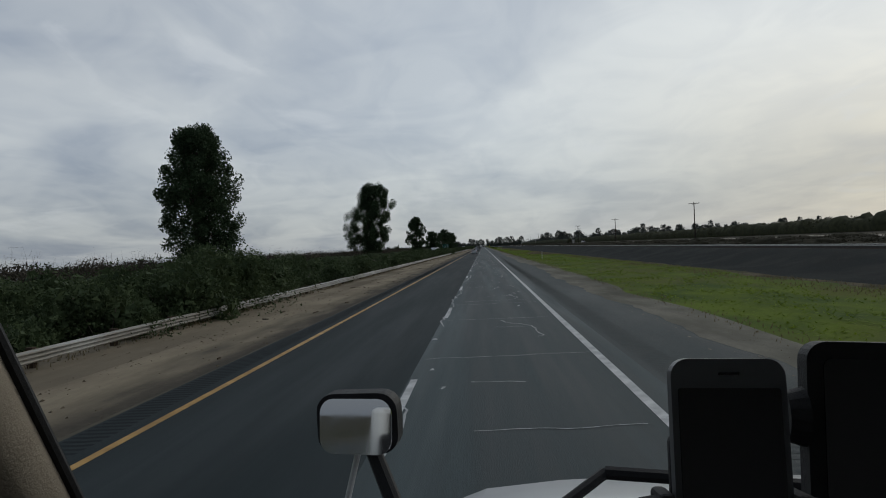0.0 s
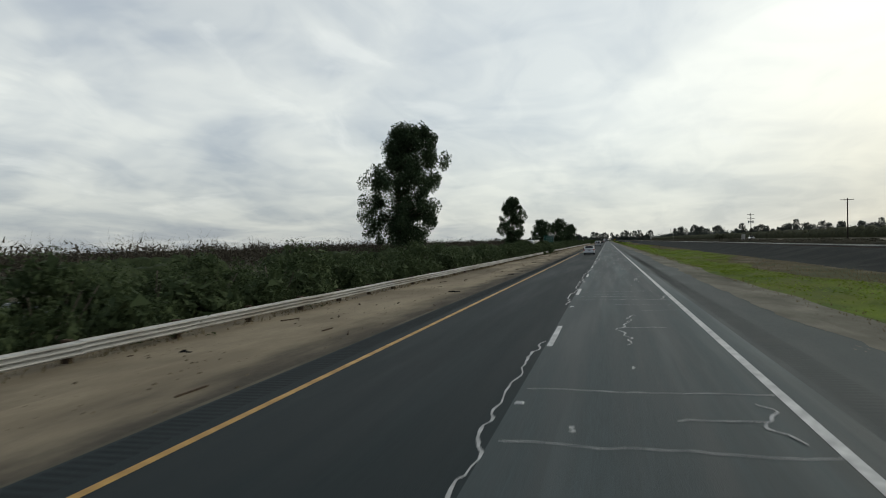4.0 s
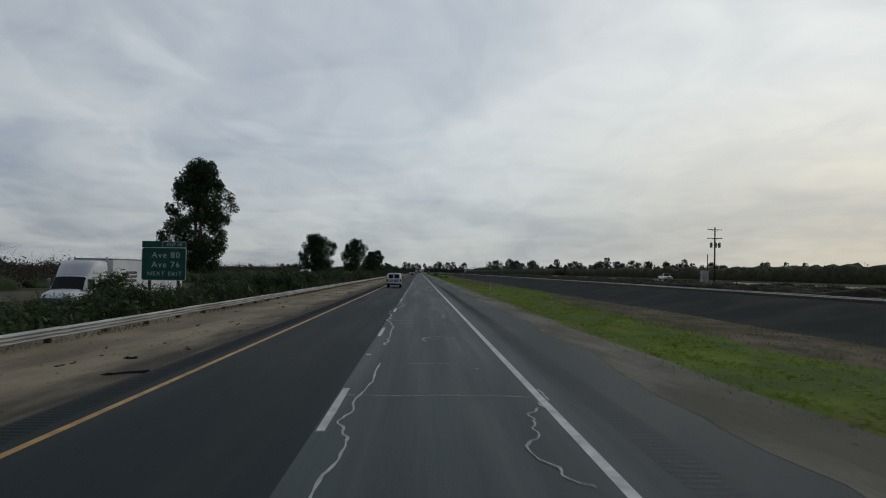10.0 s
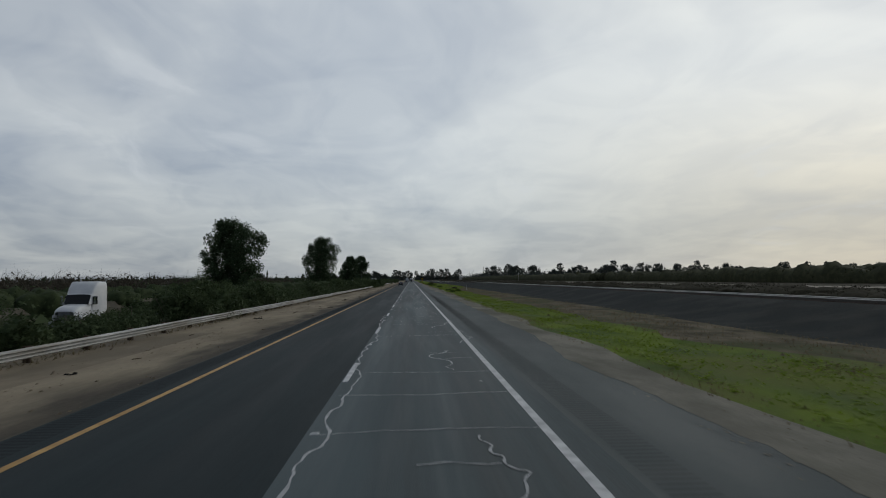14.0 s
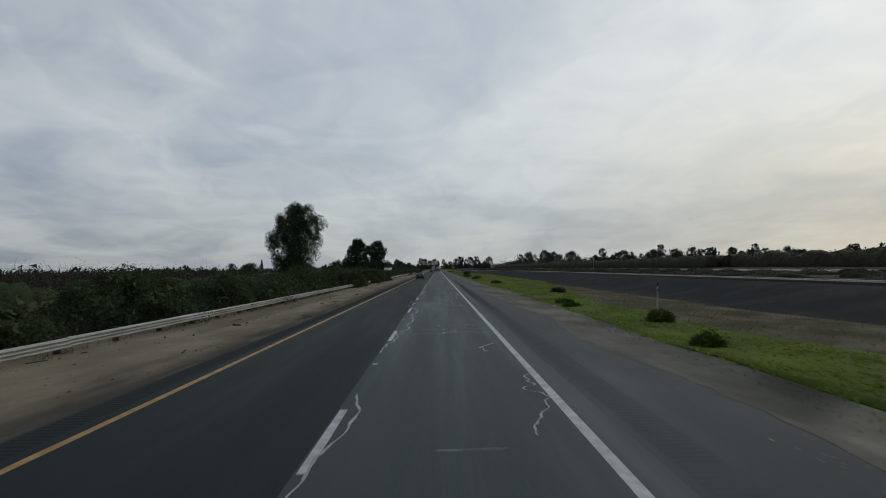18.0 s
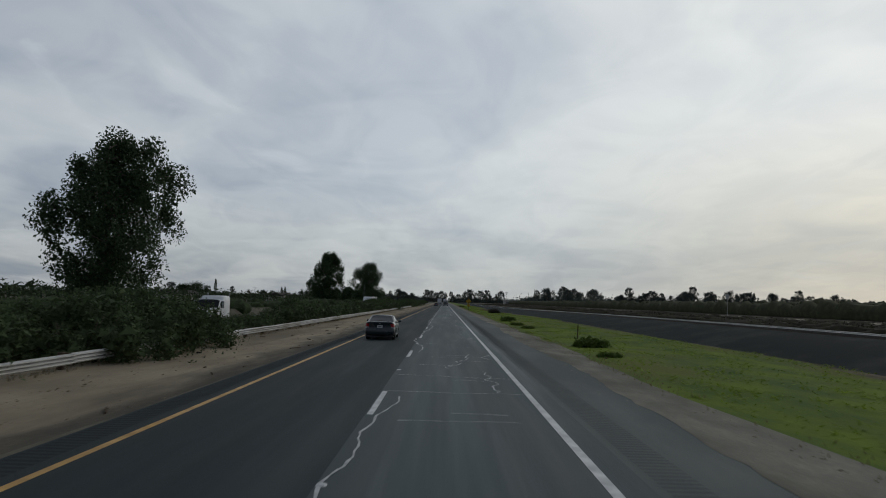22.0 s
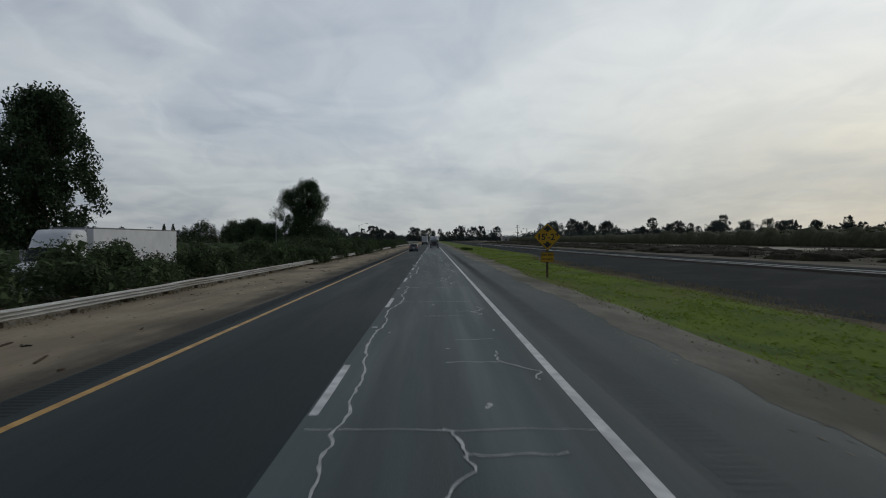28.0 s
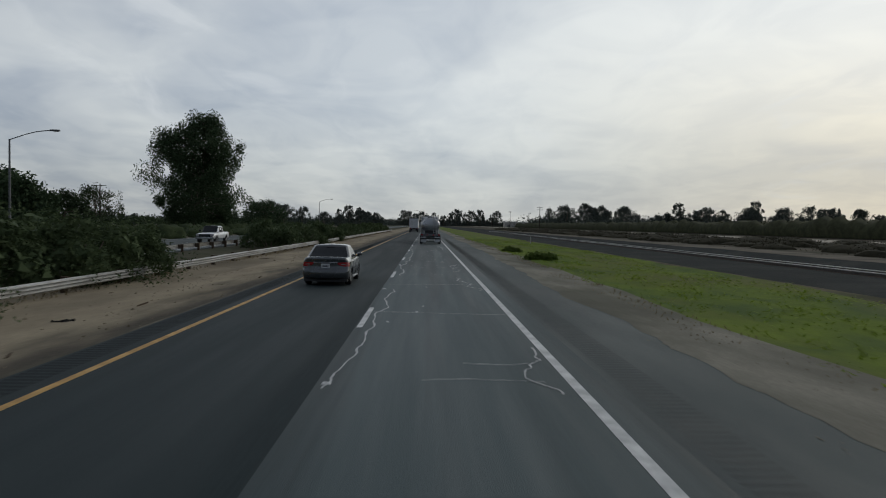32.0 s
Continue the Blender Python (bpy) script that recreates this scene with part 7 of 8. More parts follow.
def street_lamp(x, y, h, turn=0):
    t = thing("street_lamp", "grey steel street lamp with a long curved arm", "street lamp", pose(x, y, 0.1, 0, 0, turn))
    part("pole", tube((0, 0, -0.2), (0, 0, h - 0.9), 0.12, 0.08, 12), GALV_GREY, t)
    bm = bmesh.new()
    p = Vector((0, 0, h - 0.95))
    for i in range(8):
        s = (i + 1) / 8
        q = Vector((4.0 * s, 0, h - 0.95 + 0.95 * math.sin(s * math.pi / 2)))
        tube_bm(bm, p, q, 0.05, 0.045, 8)
        p = q
    part("arm", bm, GALV_GREY, t)
    hd = part("lamp_head", box(3.85, -0.16, h - 0.06, 4.75, 0.16, h + 0.10, 0.05), GALV_GREY, t)
    part("lens", box(4.2, -0.12, h - 0.10, 4.65, 0.12, h - 0.05, 0.02), CLEAR_LENS, hd)


street_lamp(-40.0, 954.0, 10.6)
street_lamp(-38.0, 1135.0, 10.6)
street_lamp(-9.9, 1330.0, 11.0)

for x, y, h, arms in ((-140, 968, 8.3, (7.9, 7.0)), (-140, 1122, 8.8, (8.4,)), (-75, 1048, 10.4, (10.0,)), (-140, 1264, 8.2, (7.8, 7.0))):
    utility_pole(x, y, h - 0.5, [v - 0.5 for v in arms])


def cypress(x, y, h):
    rng2 = np.random.default_rng(int(x * 3 + y))
    n = 900
    s = rng2.random(n) ** 0.8
    r = 0.85 * np.sin(np.clip(s * 0.96 + 0.04, 0, 1) * math.pi) ** 0.6 * np.sqrt(rng2.random(n))
    a = rng2.uniform(0, 6.28, n)
    pos = np.stack([r * np.cos(a), r * np.sin(a), 0.5 + s * (h - 0.6)], 1)
    t = thing("cypress_tree", "thin dark Italian cypress", "tree", pose(x, y, 0.0), "thin cypresses")
    part("trunk", tube((0, 0, -0.2), (0, 0, h * 0.8), 0.14, 0.04, 7), BARK, t)
    part_mesh("crown", quads_mesh("crown", leaf_quads(rng2, pos, 0.5, 0.22, -1.0), PINE_LEAF), None, t)


def bare_tree(seed, x, y, h):
    """Leafless tree: limbs that fork five times into thin twigs."""
    rd = random.Random(seed)
    t = thing("bare_tree", "leafless grey tree with fine spreading twigs", "tree", pose(x, y, 0.0, 0, 0, rd.uniform(0, 360)), "bare yard trees")
    limbs, twigs = Heap(), Heap()

    def grow(p, d, l, r, depth):
        q = p + d * l
        e = d.orthogonal().normalized()
        f = d.cross(e)
        heap = limbs if depth > 2 else twigs
        ring = [(math.cos(a), math.sin(a)) for a in (0, 2.09, 4.19)]
        heap.add([tuple(p + (e * c + f * g) * r) for c, g in ring] + [tuple(q + (e * c + f * g) * r * 0.62) for c, g in ring], [(0, 1, 4, 3), (1, 2, 5, 4), (2, 0, 3, 5)])
        if depth:
            for _ in range(3 if depth > 1 else 4):
                n = (d + Vector((rd.uniform(-0.8, 0.8), rd.uniform(-0.8, 0.8), rd.uniform(-0.15, 0.5)))).normalized()
                grow(p.lerp(q, rd.uniform(0.6, 1.0)), n, l * rd.uniform(0.62, 0.88), r * 0.58, depth - 1)

    grow(Vector((0, 0, -0.2)), Vector((0.05, 0, 1)), h * 0.27, 0.024 * h, 5)
    part_mesh("trunk", mesh_of("trunk", limbs.v, limbs.f, BARK), None, t)
    part_mesh("crown", mesh_of("crown", twigs.v, twigs.f, TWIG), None, t, "thin bare twigs")


for i, (x, y, h) in enumerate(((-75, 880, 6.6), (-73, 892, 6.2), (-72, 907, 6.4), (-60, 972, 7.6), (-66, 984, 6.0), (-58, 648, 4.8), (-64, 664, 5.0))):
    bare_tree(400 + i, x, y, h)
for i, (x, y, h, r) in enumerate(((-112, 908, 6.2, 4.6), (-118, 938, 7.6, 6.2), (-76, 1003, 8.0, 5.5), (-70, 1022, 7.4, 5.0), (-78, 1052, 9.8, 6.0), (-58, 985, 6.6, 4.4))):
    tr, cr = eucalyptus(500 + i, h, r, 1.6, 6000, clump_count=60, leaf=0.42)
    cr.materials[0] = PINE_LEAF
    plant("pine_tree", tr, cr, pose(x, y, 0.0), "dark spreading pine with a flattened rounded crown", "tree", "dark yard trees")
cypress(-118, 967, 10.6)

# verge markers and stakes
for x, y, h, mat, lab in ((8.5, 103, 1.15, SIGN_WHITE, "white flexible verge marker post"), (9.6, 371, 1.0, SIGN_WHITE, "white flexible verge marker post"), (12.0, 536, 1.2, SIGN_WHITE, "white flexible verge marker post"), (14.5, 982, 1.1, SIGN_WHITE, "white flexible verge marker post"),
                          (9.9, 661, 0.95, POST_WOOD, "dark timber stake in the grass"), (12.2, 761, 1.2, GALV_GREY, "leaning grey steel stake in the grass"), (9.7, 254, 1.1, POST_WOOD, "leaning timber stake in the grass"), (13.2, 618, 0.9, POST_WOOD, "dark timber stake in the grass")):
    t = thing("marker_post" if mat is SIGN_WHITE else "stake", lab, "post", pose(x, y, -0.15, 0, 10 if "leaning" in lab else 2, 0), "verge posts")
    part("post", box(-0.035, -0.012, 0, 0.035, 0.012, h + 0.1, 0.004), mat, t)
    if mat is SIGN_WHITE:
        part("reflector", box(-0.03, -0.018, h - 0.22, 0.03, -0.012, h - 0.06), GALV_GREY, t)
        part("cap", box(-0.038, -0.016, h + 0.102, 0.038, 0.016, h + 0.23, 0.004), RUBBER, t, "black plastic cap")
for x, y, h in ((56.2, 748, 4.1),):
    t = thing("track_sign", "pale railway signal cabinet on a thin post", "signal post", pose(x, y, 0.45))
    part("post", tube((0, 0, -0.2), (0, 0, h), 0.06, 0.05, 8), GALV, t)
    part("signal_box", box(-0.3, -0.2, h - 0.2, 0.3, 0.2, h + 0.7, 0.02), GALV, t)

# shredded tyre pieces and litter on the sandy shoulder
rd = random.Random(31)
for i, (x, y, l) in enumerate([(-5.95, 264.1, 1.1), (-6.2, 268.6, 0.7), (-6.7, 264.1, 0.35), (-6.5, 292.5, 1.0)] + [(-6.2 - 3.6 * rd.random(), 12 + 19 * k + rd.uniform(-6, 6), rd.uniform(0.15, 0.55)) for k in range(48)]):
    hp = Heap()
    n = 6
    pts = [(l * (j / n - 0.5) + rd.uniform(-0.03, 0.03), 0.06 * math.sin(j * 1.4 + i)) for j in range(n + 1)]
    wv = [rd.uniform(0.05, 0.10) * (0.5 + min(1, l)) for _ in pts]
    vs = []
    for (a, b), w in zip(pts, wv):
        hgt = 0.03 + 0.05 * rd.random()
        vs += [(a, b - w, 0.0), (a, b - w * 0.6, hgt), (a, b + w * 0.6, hgt * 0.8), (a, b + w, 0.0)]
    fs = [(4 * j + c, 4 * j + 4 + c, 4 * j + 5 + c, 4 * j + 1 + c) for j in range(n) for c in range(3)]
    fs += [(0, 1, 2, 3), (4 * n + 3, 4 * n + 2, 4 * n + 1, 4 * n)]
    thing("tyre_shred", "strip of shredded black tyre on the sandy shoulder", "tyre debris", pose(x, y, -0.03, 0, 0, rd.uniform(-40, 50)), "shoulder debris", data=mesh_of("tyre_shred", vs, fs, RUBBER))
for k in range(26):
    x = -6.5 - 4.4 * rd.random() if k % 3 else 6.6 + 5 * rd.random()
    y = 10 + 35 * k + rd.uniform(-10, 10)
    bm = bmesh.new()
    bmesh.ops.create_icosphere(bm, subdivisions=1, radius=0.09)
    for v in bm.verts:
        v.co = Vector((v.co.x * rd.uniform(0.6, 1.5), v.co.y * rd.uniform(0.5, 1.2), max(-0.02, v.co.z * rd.uniform(0.3, 0.8))))
    me = bpy.data.meshes.new("litter")
    bm.to_mesh(me)
    bm.free()
    me.materials.append(SIGN_WHITE if k % 2 else POST_WOOD)
    thing("litter", "crumpled pale scrap of litter on the verge" if k % 2 else "small clod of brown debris on the verge", "litter", pose(x, y, -0.05), "roadside litter", data=me)


def house(x, y, w, d, h, turn, label, wall=HOUSE_WALL):
    t = thing("house", label, "house", pose(x, y, 0.0, 0, 0, turn))
    part("wall", box(-w / 2, -d / 2, -0.2, w / 2, d / 2, h), wall, t)
    vs = [(-w / 2 - 0.4, -d / 2 - 0.4, h), (w / 2 + 0.4, -d / 2 - 0.4, h), (w / 2 + 0.4, d / 2 + 0.4, h), (-w / 2 - 0.4, d / 2 + 0.4, h), (-w / 2 - 0.4, 0, h + 1.3), (w / 2 + 0.4, 0, h + 1.3)]
    part_mesh("roof", mesh_of("roof", vs, [(0, 1, 5, 4), (2, 3, 4, 5), (0, 4, 3), (1, 2, 5), (3, 2, 1, 0)], HOUSE_ROOF), None, t)
    for i in range(3):
        q = -w / 3 + w / 3 * i
        if i == 1:
            part("door", box(q - 0.5, -d / 2 - 0.04, 0, q + 0.5, -d / 2 + 0.02, 2.05), POST_WOOD, t)
        else:
            wn = part("window", box(q - 0.6, -d / 2 - 0.05, 0.95, q + 0.6, -d / 2 + 0.02, 2.0), SIGN_WHITE, t)
            part("pane", box(q - 0.52, -d / 2 - 0.06, 1.03, q + 0.52, -d / 2, 1.92), DARK_GLASS, wn)


house(-80, 706, 11, 8, 2.3, 80, "low pale stucco house behind the hedge")
house(-86, 835, 14, 8, 2.2, 70, "low pale ranch house with a dark roof")
house(-70, 900, 9, 7, 2.6, 95, "small pale shed with a dark roof")
house(-95, 1010, 15, 9, 3.2, 60, "long low house behind dark trees")


for x, y, h in ((-100, 1036, 8.3), (-100, 1045, 8.5), (174, 2060, 25), (142, 1745, 16)):
    cypress(x, y, h)
cypress(127.0, 1598.0, 23.0)


# vehicles parked in the yards beyond the far carriageway, and the warehouse ahead
for ob in [o for o in scene.objects if o.parent is None and o.name in ("grey_sedan", "white_car", "dark_coupe")]:
    for x, y, a in {"grey_sedan": ((-66, 985, 70), (-74, 1012, 95)), "white_car": ((-62, 1000, 60), (-70, 930, 110)), "dark_coupe": ((-69, 996, 80),)}[ob.name]:
        c = copy_thing(ob, pose(x, y, 0.08, 0, 0, a))
        tagged(c, {"grey_sedan": "grey sedan parked in a roadside yard", "white_car": "white sedan parked in a roadside yard", "dark_coupe": "dark coupe parked in a roadside yard"}[ob.name], "car", "parked cars")


def warehouse(x, y, w, d, h, label):
    t = thing("warehouse", label, "building", pose(x, y, 0.4))
    part("wall", box(-w / 2, -d / 2, -0.3, w / 2, d / 2, h), HOUSE_WALL, t)
    part("roof", box(-w / 2 - 0.3, -d / 2 - 0.3, h, w / 2 + 0.3, d / 2 + 0.3, h + 0.5, 0.05), SIGN_WHITE, t)
    for i in range(5):
        q = -w / 2 + w * (i + 0.5) / 5
        part("loading_door", box(q - 1.6, -d / 2 - 0.06, 0, q + 1.6, -d / 2 + 0.02, 3.2), GALV_GREY, t)


warehouse(118, 1730, 46, 20, 6.0, "long low white warehouse among distant trees")

# ---- the truck that the drive starts in: white bonneted tractor with an open windscreen frame ----
CAB_BEIGE = material("beige_vinyl_trim", (0.40, 0.345, 0.27), (0.32, 0.275, 0.215), 5.0, 0.75, bump=0.25, bump_scale=220, fine=0.15)
CAB_DARK = material("dark_cab_plastic", (0.009, 0.009, 0.010), (0.014, 0.014, 0.015), 6.0, 0.6, bump=0.2, bump_scale=200, fine=0.2)
CAB_CLOTH = material("brown_dash_carpet", (0.060, 0.047, 0.040), (0.040, 0.032, 0.028), 8.0, 0.95, bump=0.5, bump_scale=160)
SCREEN_BLACK = material("black_screen_glass", (0.006, 0.006, 0.007), (0.009, 0.009, 0.010), 3.0, 0.12, fine=0.0)
PHONE_FRAME = material("pale_phone_frame", (0.11, 0.115, 0.12), (0.085, 0.09, 0.095), 9.0, 0.35, fine=0.05)
MIRROR = material("mirror_glass", (0.80, 0.82, 0.83), (0.78, 0.80, 0.81), 2.0, 0.06, metal=1.0, fine=0.0)

cab = thing("truck_cab", "white bonneted truck with beige pillar trim and dark dashboard", "truck")


def shell(name, x0, y0, z0, x1, y1, z1, mat, bevel=0.02, label="", host=None):
    return part(name, box(x0, y0, z0, x1, y1, z1, bevel), mat, host or cab, label)


# bonnet, lofted towards the nose
CX = 0.42


def bonnet_sec(w, top, bot):
    return [(0, top), (0.35 * w, top - 0.004), (0.62 * w, top - 0.022), (0.84 * w, top - 0.085), (0.96 * w, top - 0.22), (w, top - 0.5), (w, bot), (0, bot)]


g = [[(x + CX, y, z) for x, y, z in row] for row in loft([(1.02, bonnet_sec(0.98, 1.78, 0.75)), (1.6, bonnet_sec(0.92, 1.735, 0.72)), (2.1, bonnet_sec(0.82, 1.68, 0.70)), (2.6, bonnet_sec(0.72, 1.49, 0.68)), (2.95, bonnet_sec(0.64, 1.30, 0.68)), (3.05, bonnet_sec(0.56, 1.15, 0.72))])]
loft_parts(cab, g, lambda i, j: "body", {"body": PAINT_WHITE})
# walls, roof, floor and back of the cab
for s, x0, x1 in ((-1, -0.82, -0.76), (1, 1.58, 1.64)):
    shell("side_panel", x0, -1.4, 0.85, x1, 0.98, 2.02, TRUCK_WHITE)
    shell("side_panel", x0, -1.4, 2.02, x1, -0.45, 3.02, TRUCK_WHITE)
    shell("door_header", x0, -0.45, 2.80, x1, 0.42, 3.02, TRUCK_WHITE)
    shell("door_trim", x0 + (0.06 if s < 0 else -0.03), -0.45, 1.1, x1 + (0.03 if s < 0 else -0.06), 0.9, 2.0, CAB_DARK)
shell("back_panel", -0.76, -1.46, 0.85, 1.58, -1.40, 3.02, TRUCK_WHITE)
shell("headlining", -0.76, -1.40, 2.96, 1.58, 0.36, 3.00, CAB_BEIGE)
shell("roof", -0.84, -1.46, 3.02, 1.66, 0.44, 3.10, TRUCK_WHITE, 0.04)
shell("visor_panel", -0.76, 0.36, 2.90, 1.58, 0.46, 3.02, CAB_DARK)
shell("cab_floor", -0.76, -1.40, 0.85, 1.58, 0.95, 0.92, CAB_DARK)
shell("bulkhead", -0.76, 0.95, 0.90, 1.58, 1.02, 1.93, CAB_DARK)
# pillars beside the windscreen
for x, turn in ((-0.662, 1), (1.46, -1)):
    a, b = Vector((x, 0.876, 1.98)), Vector((x - 0.021 * turn, 0.36, 2.93))
    d = (b - a).normalized()
    sx = Vector((1, 0, 0)) * 0.085
    sy = d.cross(Vector((1, 0, 0))).normalized() * 0.055
    ring = []
    for i in range(12):
        an = 2 * math.pi * i / 12
        ring.append(sx * math.copysign(abs(math.cos(an)) ** 0.6, math.cos(an)) + sy * math.copysign(abs(math.sin(an)) ** 0.6, math.sin(an)))
    vs = [tuple(a + r) for r in ring] + [tuple(b + r) for r in ring]
    fs = [(i, (i + 1) % 12, 12 + (i + 1) % 12, 12 + i) for i in range(12)] + [tuple(reversed(range(12))), tuple(range(12, 24))]
    part_mesh("pillar_trim", mesh_of("pillar_trim", vs, fs, CAB_BEIGE, True), None, cab, "beige padded windscreen pillar")
    part("pillar_outer", tube(a + Vector((0.082 * turn, 0.03, 0)), b + Vector((0.082 * turn, 0.03, 0)), 0.008, 0.008, 8), CAB_DARK, cab)
# dashboard
vs = [(-0.75, 0.42, 2.10), (1.57, 0.42, 2.10), (1.57, 0.62, 2.125), (-0.75, 0.62, 2.125), (1.57, 0.95, 2.0), (-0.75, 0.95, 2.0), (-0.75, 0.48, 1.45), (1.57, 0.48, 1.45), (1.57, 0.95, 1.40), (-0.75, 0.95, 1.40)]
part_mesh("dashboard", mesh_of("dashboard", vs, [(0, 1, 2, 3), (3, 2, 4, 5), (0, 6, 7, 1), (6, 9, 8, 7), (5, 4, 8, 9), (0, 3, 5, 9, 6), (1, 7, 8, 4, 2)], CAB_DARK), None, cab, "dark plastic dashboard")
hp = Heap()
for i in range(12):
    for j in range(3):
        x0, y0 = -0.22 + 0.075 * i, 0.62 + 0.1 * j
        zz = lambda x, y: 2.133 - 0.378 * (y - 0.62) + 0.006 * math.sin(x * 21)
        hp.add([(x0, y0, zz(x0, y0)), (x0 + 0.075, y0, zz(x0 + 0.075, y0)), (x0 + 0.075, y0 + 0.1, zz(x0 + 0.075, y0 + 0.1)), (x0, y0 + 0.1, zz(x0, y0 + 0.1))], [(0, 1, 2, 3)])
part_mesh("dash_mat", mesh_of("dash_mat", hp.v, hp.f, CAB_CLOTH, True), None, cab, "brown carpet dash mat")
part("instrument_hood", box(-0.42, 0.40, 1.78, 0.34, 0.60, 2.06, 0.05), CAB_DARK, cab)
for i in range(4):
    part("vent_slat", box(-0.62, 0.405, 1.86 + 0.03 * i, -0.46, 0.425, 1.872 + 0.03 * i), CAB_DARK, cab)
# steering wheel
vs, fs = [], []
n, m = 40, 8
for i in range(n):
    a = 2 * math.pi * i / n
    for j in range(m):
        b = 2 * math.pi * j / m
        r = 0.225 + 0.016 * math.cos(b)
        vs.append((r * math.cos(a), r * math.sin(a), 0.016 * math.sin(b)))
for i in range(n):
    for j in range(m):
        fs.append((i * m + j, ((i + 1) % n) * m + j, ((i + 1) % n) * m + (j + 1) % m, i * m + (j + 1) % m))
rim = part_mesh("steering_wheel", mesh_of("steering_wheel", vs, fs, CAB_DARK, True), None, cab, "black steering wheel")
rim.matrix_basis = pose(-0.04, 0.24, 1.88, 38, 0, 0)
for a in (90, 210, 330):
    sp = part("spoke", box(0.0, -0.02, -0.01, 0.22, 0.02, 0.01, 0.006), CAB_DARK, rim)
    sp.matrix_basis = pose(0, 0, 0, 0, 0, a)
part("hub", tube((0, 0, -0.03), (0, 0, 0.025), 0.075, 0.065, 20), CAB_DARK, rim)
part("steering_column", tube((-0.04, 0.25, 1.86), (-0.04, 0.62, 1.45), 0.045, 0.05, 12), CAB_DARK, cab)
# wing mirror on the bonnet: black housing, flat glass over a small round-cornered one
hs = part_mesh("bonnet_mirror", mesh_of("bonnet_mirror", *rounded_plate(0.205, 0.150, 0.045, 0.055), CAB_DARK), None, cab, "black bonnet mirror on a bent arm")
hs.matrix_basis = pose(-0.394, 1.70, 1.968, 0, 0, -6)
gl = part_mesh("mirror_pane", mesh_of("mirror_pane", *rounded_plate(0.188, 0.133, 0.036, 0.004), MIRROR), None, hs)
gl.matrix_basis = pose(0, -0.018, -0.002, -7, 0, -6)
part("mirror_arm", tube((-0.37, 1.75, 1.90), (-0.315, 1.72, 1.76), 0.020, 0.022, 10), CAB_DARK, cab)
part("mirror_brace", tube((-0.40, 1.75, 1.90), (-0.46, 1.78, 1.70), 0.008, 0.008, 8), GALV, cab)
# wiper resting along the bottom of the windscreen
bm = bmesh.new()
tube_bm(bm, (0.05, 1.16, 1.955), (0.13, 1.22, 1.985), 0.010, 0.010, 8)
tube_bm(bm, (0.13, 1.22, 1.985), (0.62, 1.12, 1.965), 0.012, 0.012, 8)
tube_bm(bm, (0.62, 1.12, 1.965), (0.70, 1.04, 1.93), 0.014, 0.014, 8)
part("wiper", bm, CAB_DARK, cab, "black windscreen wiper at rest")
part("scuttle", box(-0.55, 1.00, 1.80, 1.40, 1.16, 1.93, 0.03), CAB_DARK, cab)
# running gear
for x in (-0.62, 1.46):
    s = -1 if x < 0 else 1
    add_wheel(cab, TRUCK_WHEEL, x, 1.95, 0.51, s)
    part("front_wing", box(min(x - 0.16, x + 0.16), 1.30, 0.95, max(x - 0.16, x + 0.16), 2.62, 1.18, 0.08), PAINT_WHITE, cab)
    for y in (-4.0, -5.3):
        add_wheel(cab, TRUCK_WHEEL, x + 0.02 * s, y, 0.51, s)
    part("fuel_tank", tube((x, -1.3, 0.75), (x, 0.3, 0.75), 0.30, 0.30, 16), CHROME, cab)
part("chassis", box(0.05, -6.0, 0.72, 0.80, 2.7, 0.95, 0.02), CAB_DARK, cab)
part("front_bumper", box(-0.75, 2.85, 0.38, 1.59, 3.18, 0.72, 0.06), CHROME, cab)
part("grille", box(-0.05, 3.0, 0.78, 0.89, 3.09, 1.22, 0.03), GALV_GREY, cab)

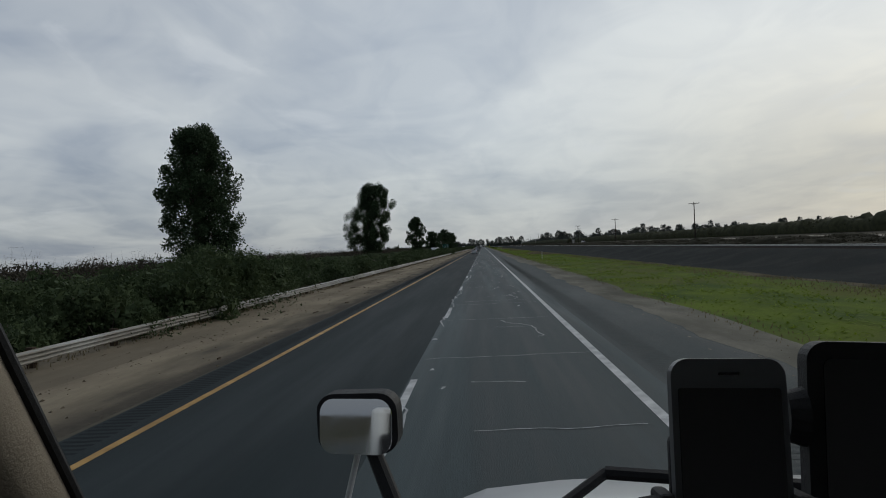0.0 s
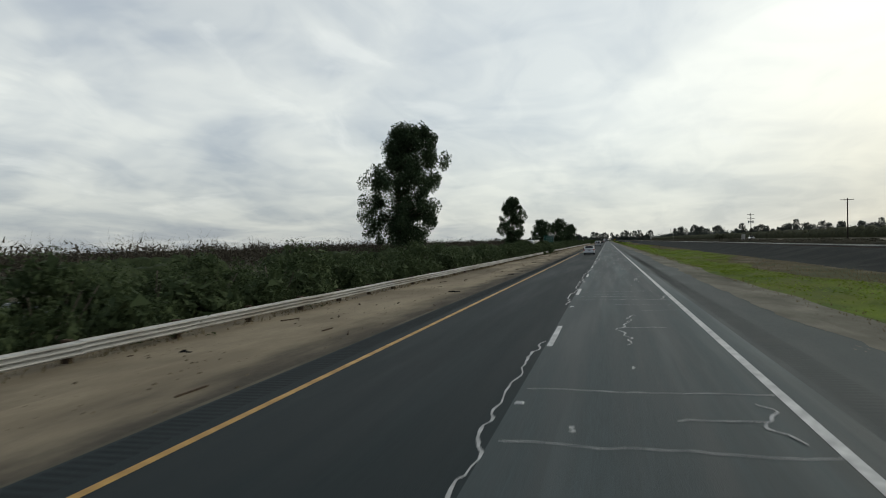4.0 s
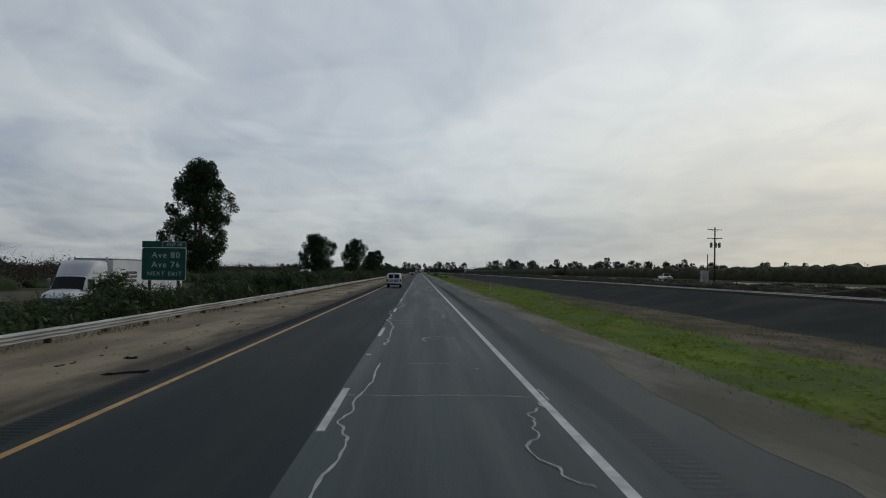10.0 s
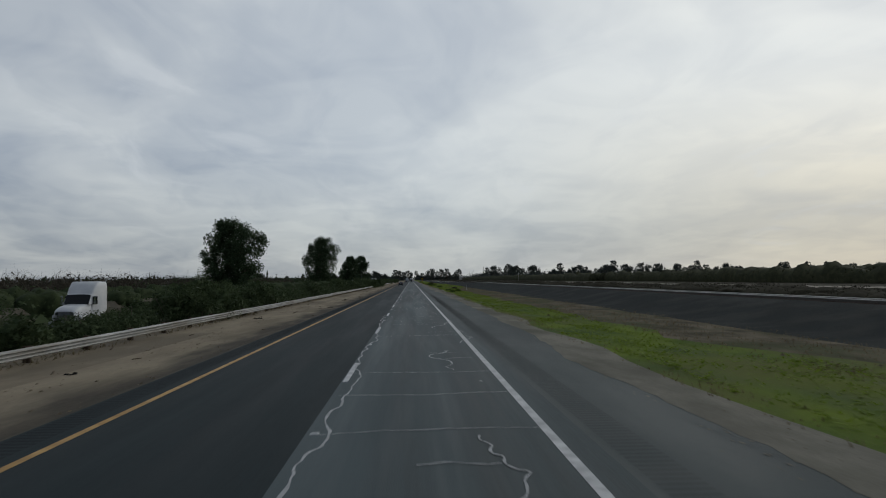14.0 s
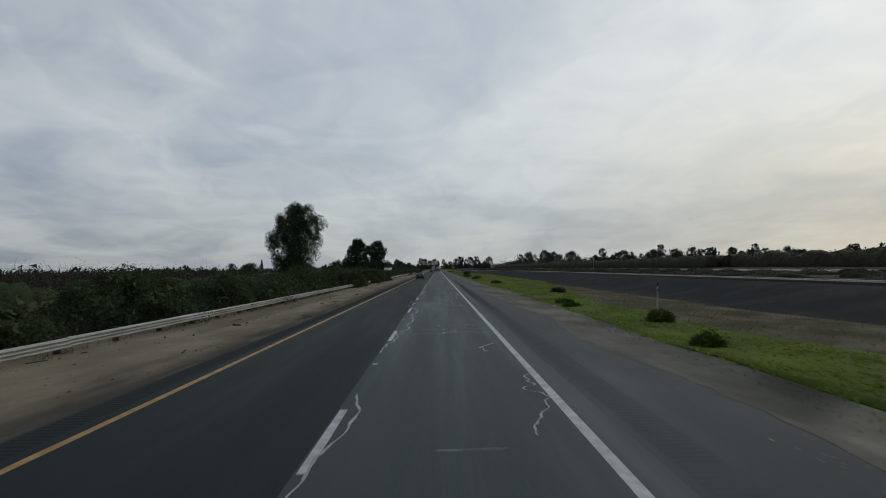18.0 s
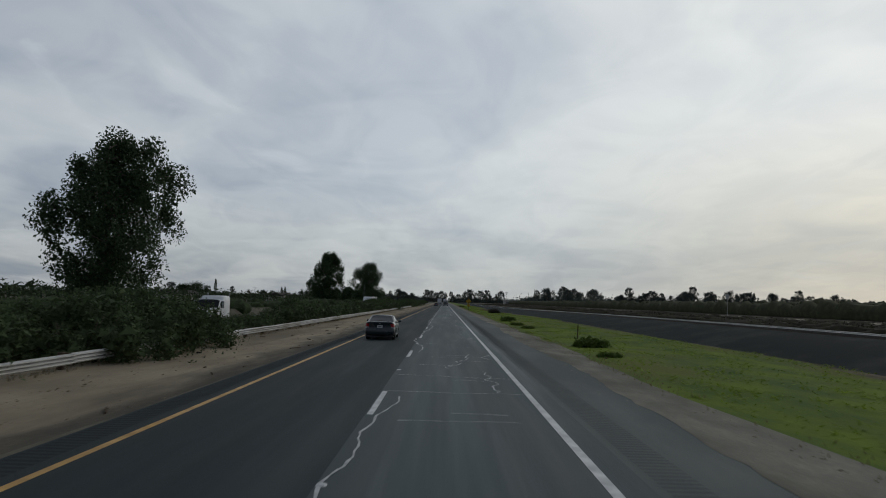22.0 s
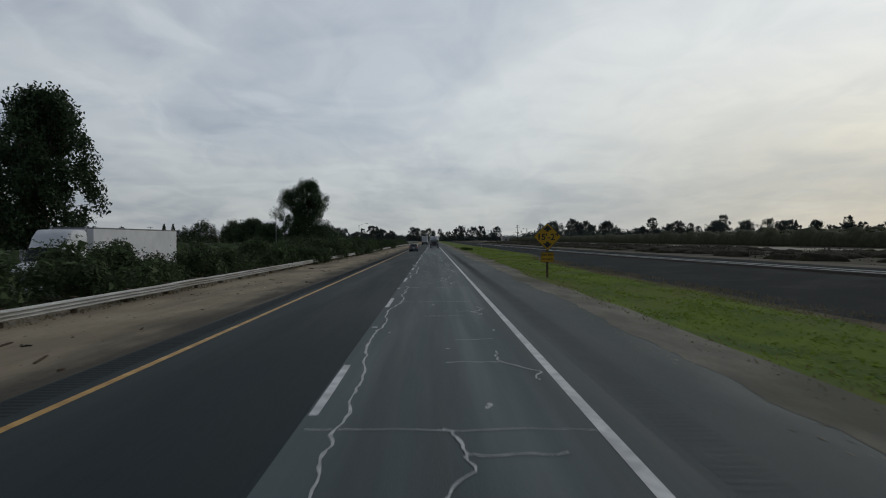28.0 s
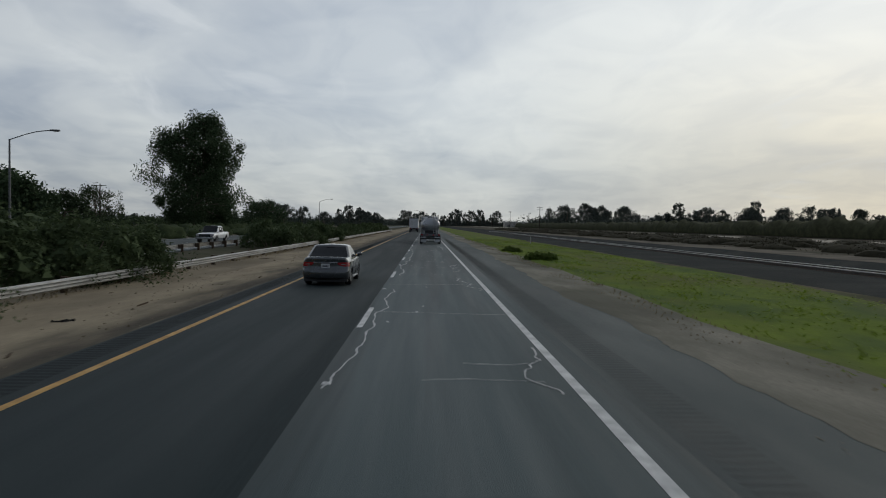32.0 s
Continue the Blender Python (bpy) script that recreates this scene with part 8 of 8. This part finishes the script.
# phone in its cradle
ph = thing("phone", "pale-framed phone with a black screen held in a dash cradle", "phone", pose(0.0845, 0.432, 2.2435, -8, 2.5, 0))
part_mesh("case", mesh_of("case", *rounded_plate(0.070, 0.138, 0.011, 0.009), PHONE_FRAME, False), None, ph)
part_mesh("screen", mesh_of("screen", *rounded_plate(0.062, 0.108, 0.002, 0.002), SCREEN_BLACK), None, ph).location = (0, -0.0015, -0.003)
part("earpiece", box(-0.006, -0.002, 0.059, 0.006, 0.0, 0.0605), SCREEN_BLACK, ph)
hd = thing("phone_holder", "black plastic phone cradle on a dash stem", "phone holder", pose(0.0845, 0.434, 2.2435, -8, 2.5, 0))
part("backplate", box(-0.034, 0.0095, -0.075, 0.034, 0.022, 0.02, 0.004), CAB_DARK, hd)
for s in (-1, 1):
    part("clamp", box(min(s * 0.036, s * 0.046), -0.008, -0.05, max(s * 0.036, s * 0.046), 0.02, -0.012, 0.003), CAB_DARK, hd)
    part("clamp_knob", tube((s * 0.044, 0.004, -0.022), (s * 0.056, 0.004, -0.022), 0.008, 0.006, 10), CAB_DARK, hd)
part("stem", tube((0, 0.022, -0.05), (0.01, 0.09, -0.13), 0.012, 0.016, 10), CAB_DARK, hd)
# navigation tablet
tb = thing("navigation_tablet", "black navigation tablet with rounded corners on a suction mount", "tablet", pose(0.259, 0.50, 2.239, -6, 3, -6))
part_mesh("case", mesh_of("case", *rounded_plate(0.190, 0.130, 0.014, 0.020), CAB_DARK), None, tb)
part_mesh("screen", mesh_of("screen", *rounded_plate(0.168, 0.106, 0.006, 0.002), SCREEN_BLACK), None, tb).location = (0, -0.0015, 0)
part("volume_button", box(0.04, 0.003, 0.0645, 0.07, 0.012, 0.068, 0.001), RED_LENS, tb, "small red button")
part("mount_knob", tube((-0.095, 0.012, 0.01), (-0.108, 0.012, 0.01), 0.022, 0.018, 16), CAB_DARK, tb)
part("mount_arm", tube((0, 0.02, -0.03), (0.0, 0.12, -0.15), 0.014, 0.018, 10), CAB_DARK, tb)
